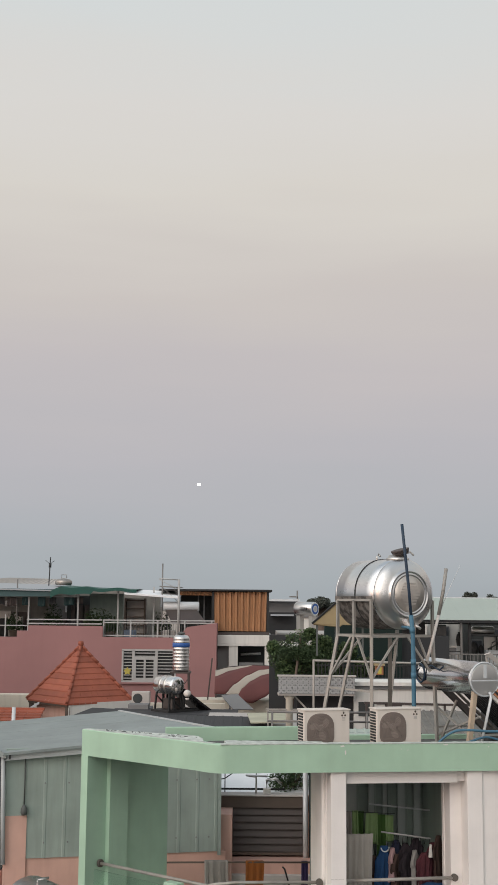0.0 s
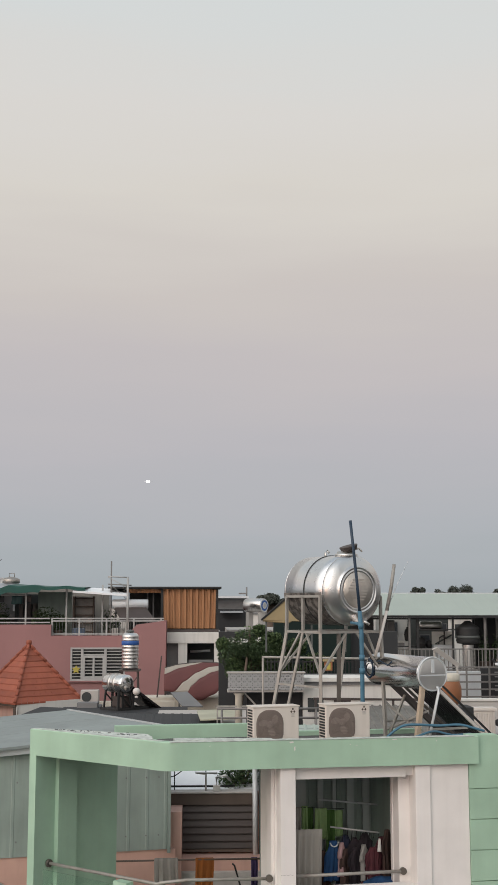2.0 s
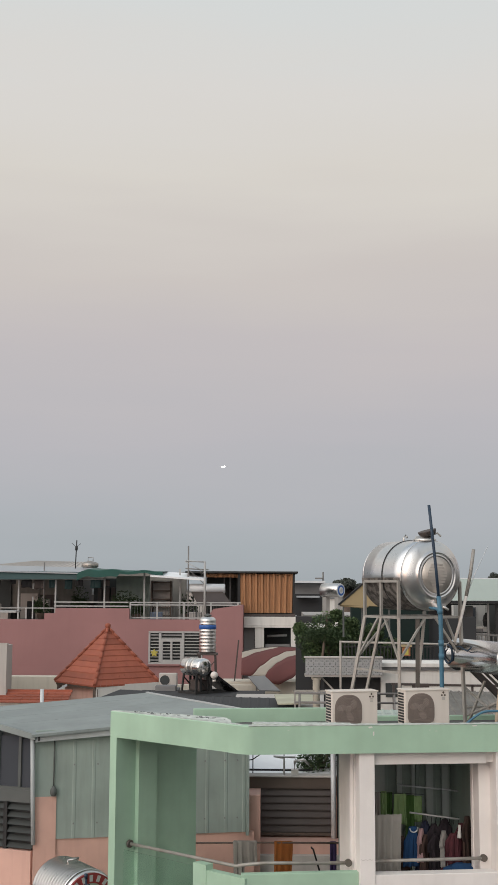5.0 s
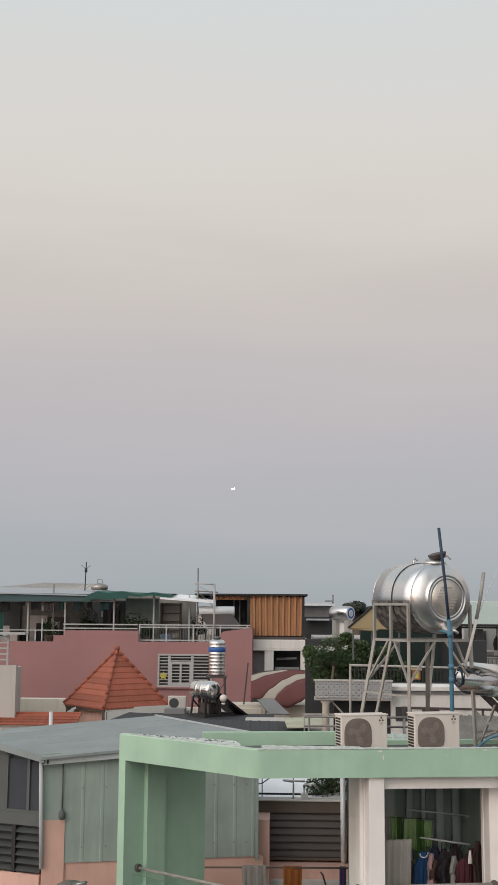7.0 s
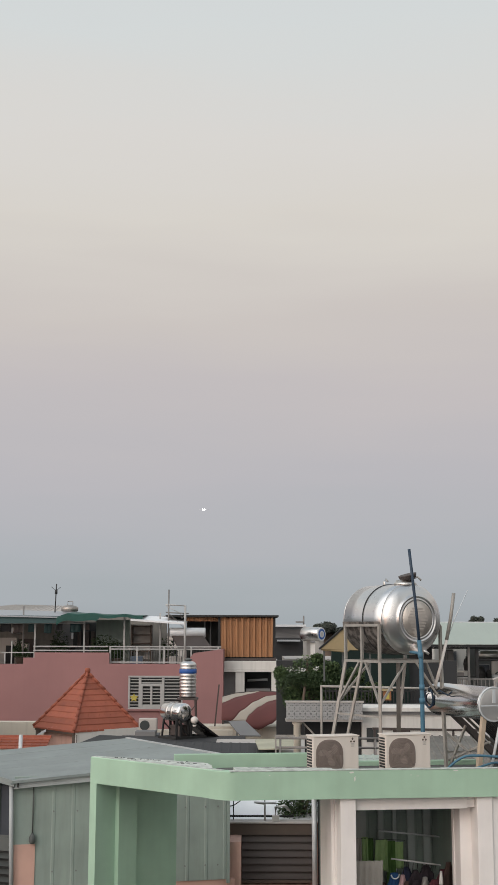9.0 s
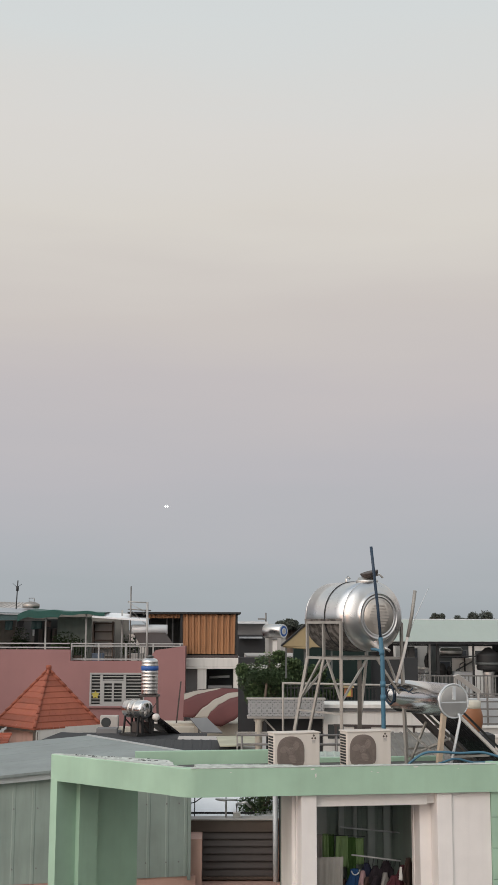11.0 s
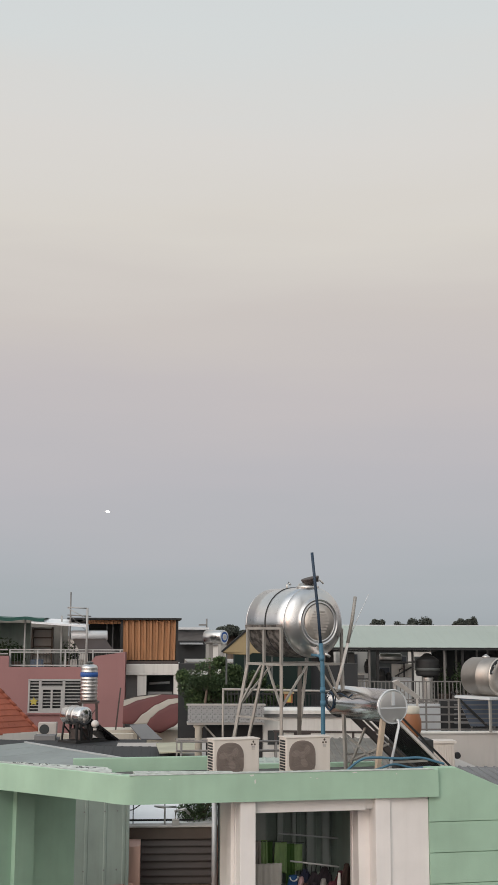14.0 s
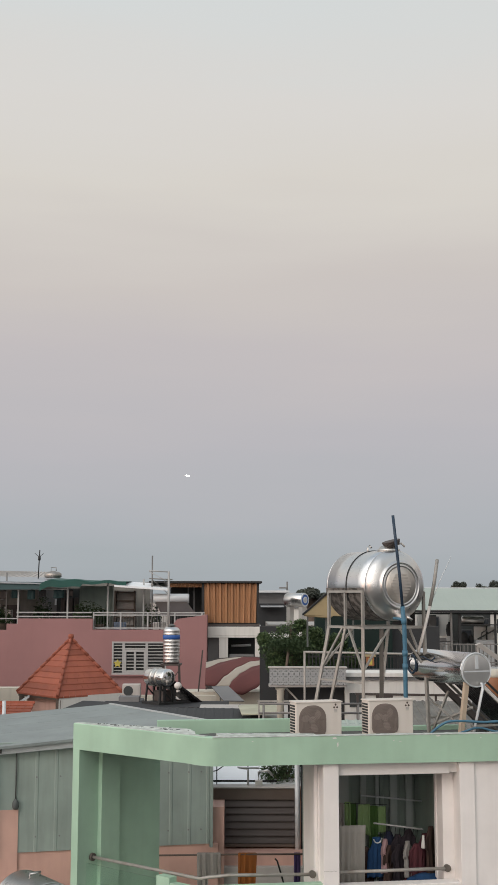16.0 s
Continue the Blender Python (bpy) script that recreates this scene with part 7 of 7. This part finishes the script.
part("tabletop", made(box, -0.42, 0.42, -0.3, 0.3, 1.0, 1.06, bev=0.01), PLASTER, table)
part("apron", made(box, -0.38, 0.38, -0.27, -0.25, 0.86, 1.0), GREY_ROOF, table)
for x in (-0.4, 0.36):
    for y in (-0.26, 0.22):
        part("leg", made(box, x, x + 0.04, y, y + 0.04, 0, 1.0), PALE, table)
cupboard = thing("cupboard", pose(7.4, 46.6, 11.4), "dark grey tall cupboard under the open shed", "cupboard")
part("body", made(box, -0.25, 0.25, 0, 0.4, 0, 1.85, bev=0.01), FRAME_DARK, cupboard)
for x in (-0.24, 0.005):
    part("door", made(box, x, x + 0.235, -0.015, 0.0, 0.05, 1.8), GREY_ROOF, cupboard)
rack = thing("rack", pose(8.95, 46.0, 11.4), "dark steel rack carrying a small tank", "rack")
for x in (-0.5, 0.5):
    for y in (-0.2, 0.25):
        part("upright", made(box, x - 0.025, x + 0.025, y - 0.025, y + 0.025, 0, 1.5), BLACK, rack)
for z in (0.75, 1.44):
    part("shelf", made(box, -0.53, 0.53, -0.22, 0.27, z, z + 0.05), BLACK, rack)
bm = B()
lathe(bm, [(-0.46, 0.05), (-0.44, 0.12), (-0.38, 0.17), (0.38, 0.17), (0.44, 0.12), (0.46, 0.05)], "x", 24)
single("water_tank", bm, STEEL_DULL, "small far steel tank on the dark rack", "water tank", m=pose(8.96, 46.0, 13.06))
sink = thing("sink_unit", pose(9.4, 45.7, 11.4), "pale steel sink unit under the open shed", "sink unit")
part("cabinet", made(box, -0.42, 0.4, -0.1, 0.2, 0, 0.92, bev=0.01), PALE, sink)
part("splash_back", made(box, -0.42, 0.4, 0.2, 0.24, 0.92, 1.43, bev=0.01), PLASTER, sink)
bm = B()
tube(bm, [(-0.2, -0.02, 0.94), (-0.15, -0.02, 1.2), (0.0, -0.02, 1.28), (0.1, -0.02, 1.15)], 0.028, 8)
beam(bm, (-0.3, 0.1, 0.95), (0.35, 0.1, 1.3), 0.05)
part("drying_arm", bm, FRAME_DARK, sink)
for x, y, z, w, h, lab in ((8.03, 45.9, 12.46, 0.26, 0.5, "dark round basket hung on the shed post"), (8.48, 45.4, 12.15, 0.34, 0.5, "dark plastic basin stack in the open shed"), (8.78, 45.5, 12.2, 0.22, 0.32, "dark plastic basin in the open shed")):
    bm = B()
    lathe(bm, [(0, w * 0.3), (h * 0.08, w * 0.42), (h * 0.45, w * 0.5), (h * 0.5, w * 0.55), (h * 0.55, w * 0.5), (h * 0.85, w * 0.4), (h, w * 0.12)], "z", 20)
    single("basin", bm, BLACK, lab, "basin", m=pose(x, y, z))
    if z < 12.4:
        single("bench", made(box, x - 0.2, x + 0.2, y - 0.18, y + 0.18, 11.4, z, bev=0.01), FRAME_DARK, "dark bench under a basin", "bench")
part("hook", made(box, 7.99, 8.11, 0.88, 0.92, 12.9, 13.0), BLACK, shed)
bm = B()
tube(bm, [(8.03, 45.9, 12.92), (8.03, 45.9, 13.46)], 0.012, 6)
single("cord", bm, BLACK, "dark cord holding a basket under the shed roof", "cord")
drum = thing("drum_stack", pose(10.1, 44.6, 11.4), "dark ribbed tank stacked on a pale steel drum", "drum")
bm = B()
lathe(bm, [(1.0, 0.3), (1.02, 0.42)] + [(1.06 + k * 0.07, 0.45 if k % 2 else 0.42) for k in range(9)] + [(1.66, 0.36), (1.76, 0.2), (1.84, 0.12), (1.86, 0.02)], "z", 28)
part("upper_tank", bm, BLACK, drum)
bm = B()
lathe(bm, [(1.2, 0.425), (1.21, 0.456), (1.3, 0.456), (1.31, 0.425)], "z", 28)
part("label_band", bm, FRAME_DARK, drum, "dull grey band")
bm = B()
lathe(bm, [(0, 0.22)] + [(0.05 + k * 0.08, 0.23 if k % 2 else 0.2) for k in range(12)] + [(1.0, 0.2)], "z", 24)
part("lower_drum", bm, STEEL_DULL, drum)
for x, z, r in ((10.85, 12.1, 0.2), (11.5, 12.4, 0.3), (12.2, 12.5, 0.45)):
    planter(x, 45.2, 11.4, r, z - 11.1, 350, int(x * 10), "potted green plant under the shed roof")
rs = random.Random(77)
for k in range(14):
    x, w, h = 10.5 + k * 0.38 + rs.uniform(-0.1, 0.1), rs.uniform(0.08, 0.2), rs.uniform(0.5, 1.5)
    bm = B()
    if k % 2:
        lathe(bm, [(0, w * 0.7), (h * 0.3, w), (h * 0.8, w * 0.9), (h * 0.9, w * 0.4), (h, w * 0.35)], "z", 14)
        single("canister", bm, rs.choice((FRAME_DARK, LOUVRE, STEEL_DULL, GREY_ROOF)), "dim canister standing under the shed roof", "canister", "shed clutter", m=pose(x, 45.6 + rs.uniform(0, 0.8), 11.4))
    else:
        box(bm, -w, w, -w, w, 0, h, bev=0.015)
        single("storage_box", bm, rs.choice((FRAME_DARK, LOUVRE, GREIGE, PLASTER)), "dim storage box under the shed roof", "box", "shed clutter", m=pose(x, 45.6 + rs.uniform(0, 0.8), 11.4, 0, 0, rs.uniform(-25, 25)))


for x0, x1, y, h, m, lab in ((6.0, 9.0, 56, 13.3, WHITE_SHEET, "white far house seen through the open shed"), (9.0, 10.6, 57, 13.1, GREY_ROOF, "grey far house seen through the open shed"),
                             (10.6, 13.0, 56.5, 13.25, PLASTER, "pale far house seen through the open shed"), (13.0, 16.5, 57, 13.3, LOUVRE, "brown far house seen through the open shed")):
    fh = thing("far_house", pose(0, y, 0), lab, "house")
    part("wall", made(box, x0, x1, 0, 5, 0, h), m, fh)
    part("roof", made(box, x0 - 0.1, x1 + 0.1, -0.2, 5.2, h, h + 0.12), DARK_ROOF, fh)
    for k in range(2):
        xw = x0 + (x1 - x0) * (0.2 + 0.45 * k)
        part("window", made(box, xw, xw + 0.5, -0.03, 0.02, h - 1.0, h - 0.35), DARK, fh)


def picket_rail(name, x0, x1, y, z0, z1, step, label, upright=True, m=RAIL_GREY, n=5):
    r = thing(name, pose(0, y, 0), label, "railing")
    for z in ((z0 + 0.08, z1) if upright else [z0 + (z1 - z0) * k / (n - 1) for k in range(n)]):
        bm = B()
        beam(bm, (x0, 0, z), (x1, 0, z), 0.045)
        part("rail", bm, m, r)
    k = x0
    while k < x1:
        bm = B()
        beam(bm, (k, 0.02, z0), (k, 0.02, z1), 0.03 if upright else 0.05)
        part("picket" if upright else "post", bm, m, r)
        k += step
    return r


picket_rail("railing", 5.5, 11.6, 43.6, 11.4, 12.24, 0.14, "grey steel picket railing round the shed terrace")
picket_rail("railing", 7.4, 13.0, 36.0, 10.9, 12.0, 0.7, "pale horizontal bar railing on the neighbouring roof", False, RAIL_GREY, 6)
ladder = thing("ladder", pose(8.55, 34.6, 11.2), "blue steel stair leaning under the tank", "stair")
bm = B()
beam(bm, (0, 0, 1.1), (1.2, 0.2, 0), 0.06)
part("rail", bm, DARK_ROOF, ladder)
bm = B()
sheet(bm, [(0.6, 0.2, 0.1), (2.4, 0.2, 0.1), (2.4, 0.3, 1.0), (0.2, 0.3, 1.0)], 0.04)
part("panel", bm, BLUE_PANEL, ladder, "blue glossy panel")
for k in range(7):
    bm = B()
    beam(bm, (0.1, 0.15, 0.2 + k * 0.13), (2.4, 0.15, 0.2 + k * 0.13), 0.03)
    part("slat", bm, GREY_ROOF, ladder)

single("pale_screen", made(box, 7.3, 8.6, 36.28, 36.5, 10.5, 11.85), PALE, "pale grey sheet behind the bar railing", "screen")
# added wall, dark so the space behind the railing looks shaded
single("shade_wall", made(box, 8.62, 13.5, 36.3, 36.5, 10.5, 11.95), DARK_ROOF, "dark wall added for the shade behind the bar railing", "screen")
roof_wall = thing("roof_house", pose(0, 33, 0), "neighbouring house with a grey beige parapet", "house")
part("parapet", made(box, 7.2, 14, 0, 0.2, 0, 11.25), GREIGE, roof_wall)
part("coping", made(box, 7.15, 14, -0.05, 0.25, 11.25, 11.3), PLASTER, roof_wall)
part("deck", made(box, 6.0, 14, 0.2, 9.0, 0, 10.85), GREIGE, roof_wall)
tank2 = thing("water_tank", pose(9.63, 33.2, 11.43, 0, 0, 32) @ Matrix.Scale(0.9, 4), "round stainless water tank with a lettered end", "water tank")
bm = B()
lathe(bm, [(0, 0.6), (0.5, 0.6), (0.51, 0.608), (0.53, 0.608), (0.54, 0.6), (1.1, 0.6), (1.2, 0.55), (1.28, 0.4), (1.3, 0.1)], "y", 56, (0, 0, 1.5))
part("body", bm, STEEL_DUSTY, tank2)
bm = B()
lathe(bm, [(0, 0.6), (-0.05, 0.58), (-0.1, 0.5), (-0.12, 0.36), (-0.1, 0.34), (-0.12, 0.25), (-0.11, 0.2), (-0.12, 0.05)], "y", 56, (0, 0, 1.5))
cap2 = part("end_cap", bm, STEEL_WARM, tank2)
bm = B()
pts = [(math.cos(radians(t)) * 0.58, 1.5 + math.sin(radians(t)) * 0.58) for t in range(80, 171, 6)] + [(math.cos(radians(t)) * 0.4, 1.5 + math.sin(radians(t)) * 0.4) for t in range(170, 79, -6)]
profile_y(bm, pts, -0.1, -0.02)
part("label", bm, DARK_ROOF, cap2, "dark arc label")
for k in range(4):
    t = radians(95 + k * 22)
    c, d = Vector((math.cos(t) * 0.49, -0.104, 1.5 + math.sin(t) * 0.49)), Vector((math.cos(t), 0, math.sin(t)))
    bm = B()
    beam(bm, tuple(c - d * 0.06), tuple(c + d * 0.06), 0.07, 0.006, up=(0, 1, 0))
    part("label_bar", bm, RAIL, cap2, "plain white bar")
bm = B()
lathe(bm, [(2.08, 0.12), (2.14, 0.12), (2.15, 0.08), (2.2, 0.03)], "z", 16, (0, 0.6, 0))
part("hatch", bm, STEEL_DULL, tank2)
part("platform", made(box, -0.75, 0.9, -0.2, 1.3, 0.82, 0.9, bev=0.01), PALE, tank2)
for x in (-0.65, 0.8):
    for y in (-0.1, 1.2):
        bm = B()
        beam(bm, (x, y, 0.85), (x, y, -0.16 if y < 0 else -0.62), 0.06)
        part("leg", bm, GALV, tank2)

# things behind the near heater
jar = thing("clay_jar", pose(5.27, 25.0, 11.8) @ Matrix.Scale(0.85, 4), "big orange glazed jar with a pale neck", "jar")
bm = B()
lathe(bm, [(0.0, 0.16), (0.1, 0.25), (0.25, 0.29), (0.45, 0.29), (0.6, 0.25), (0.68, 0.2)], "z", 32)
part("body", bm, TERRACOTTA, jar)
bm = B()
lathe(bm, [(0.6, 0.24), (0.66, 0.25), (0.78, 0.25), (0.8, 0.2)], "z", 32)
part("rim", bm, CREAM, jar)
single("pillar", made(box, 4.9, 5.7, 24.7, 25.4, 0, 11.8), DARK_ROOF, "low dark wall under the jar", "wall", kind="structure")
bm = B()
sheet(bm, [(5.1, 26.0, 12.95), (5.22, 26.0, 12.99), (5.76, 26.2, 12.62), (5.68, 26.2, 12.56)], 0.05)
beam(bm, (5.68, 26.1, 12.58), (5.68, 26.1, 11.0), 0.04)
beam(bm, (5.18, 26.1, 12.9), (5.18, 26.1, 11.0), 0.04)
single("canopy_sheet", bm, GREIGE, "grey beige sloping canopy sheet on posts", "canopy")
basket = thing("condenser_unit", pose(7.2, 30.4, 10.6), "ribbed ivory condenser on the neighbouring wall", "air conditioner")
part("casing", made(box, -0.4, 0.36, 0, 0.4, 0, 0.62, bev=0.02), AC_WHITE, basket)
for k in range(11):
    bm = B()
    box(bm, -0.37 + k * 0.066, -0.34 + k * 0.066, -0.03, 0.0, 0.05, 0.56)
    part("rib", bm, AC_WHITE, basket)
part("top", made(box, -0.43, 0.4, -0.05, 0.42, 0.62, 0.68), AC_WHITE, basket)
bm = B()
lathe(bm, [(-0.05, 0.07), (0.05, 0.09), (0.08, 0.03)], "y", 16, (0.46, 0.1, 0.3))
part("valve_cap", bm, BLACK, basket)
single("condenser_shelf", made(box, 6.5, 8.2, 30.2, 33, 0, 10.6), GREIGE, "grey ledge under the condenser", "ledge", kind="structure")
bm = B()
ribbed(bm, [(5.6, 23.4, 10.35), (10.5, 23.4, 10.25), (10.5, 30.0, 10.62), (5.6, 30.0, 10.72)], 0.22, 0.03)
single("roof_sheet", bm, GREY_ROOF, "mid grey corrugated roof beside the tower", "roof")
single("neighbour_house", made(box, 5.7, 10.4, 23.8, 29.9, 0, 10.25), GREIGE, "house body under the grey roof", "house")

# ---- distant trees ----


def far_tree(x, y, w, h, seed):
    t = thing("distant_tree", pose(x, y, 0), "hazy dark tree crown above the roofs", "tree", "distant trees")
    bm = B()
    tube(bm, [(0, 0, 0), (0.1, 0, 6), (0, 0, 14)], 0.4, 8)
    part("trunk", bm, BARK, t)
    r = random.Random(seed)
    blobs = []
    for _ in range(16):
        q = r.uniform(-0.85, 0.85)
        rise = (h - 13.2) * math.sqrt(1 - q * q)
        blobs.append((q * w, r.uniform(-1, 1), 13.2 + rise * r.uniform(0.2, 0.82), w * r.uniform(0.2, 0.34), 1.2, (h - 13.2) * r.uniform(0.14, 0.24)))
    leaves("crown", blobs, 9000, 0.11, seed, LEAF_FAR, t)


for x, w, h, s in ((27.6, 1.1, 16.15, 1), (31.1, 1.5, 16.1, 2), (33.3, 1.8, 16.5, 3), (38.2, 1.2, 16.0, 4), (39.6, 1.0, 16.25, 5), (46, 1.8, 16.1, 6)):
    far_tree(x, 150, w, h, s)
far_tree(5.9, 100, 1.6, 14.7, 7)
far_tree(7.6, 100, 1.3, 14.45, 8)

# far town behind everything, low under the skyline
r = random.Random(9)
for k in range(26):
    x = -60 + k * 5.6 + r.uniform(-1, 1)
    y = 120 + r.uniform(0, 60)
    h = 14 - r.uniform(0.6, 2.4)
    t = thing("far_house", pose(x, y, 0), "far pale town house below the skyline", "house", "far town houses")
    part("wall", made(box, -3.2, 3.2, 0, 8, 0, h), GREIGE if k % 2 else PLASTER, t)
    part("roof", made(box, -3.4, 3.4, -0.2, 8.2, h, h + 0.2), GREY_ROOF, t)

# ---- airliner far off with its landing lights on ----
plane = thing("airliner", pose(-188, 4000, 421), "tiny far airliner with bright landing lights", "airplane")
bm = B()
lathe(bm, [(-18, 0.4), (-15, 1.6), (-10, 2.0), (12, 2.0), (18, 0.5)], "y", 16)
part("fuselage", bm, PALE, plane)
bm = B()
sheet(bm, [(-16, 4, 1.5), (0, -3, -0.6), (16, 4, 1.5), (0, 3, -0.4)], 0.4)
part("wing", bm, PALE, plane)
bm = B()
sheet(bm, [(0, 13, 1), (0, 18, 1), (0, 19, 7), (0, 16, 7)], 0.3)
part("tail_fin", bm, PALE, plane)
for x in (-3.0, 3.0):
    bm = B()
    bmesh.ops.create_uvsphere(bm, u_segments=12, v_segments=8, radius=2.9)
    for v in bm.verts:
        v.co += Vector((x, -6, -1))
    part("landing_light", bm, LIGHT, plane, "glowing white landing light")
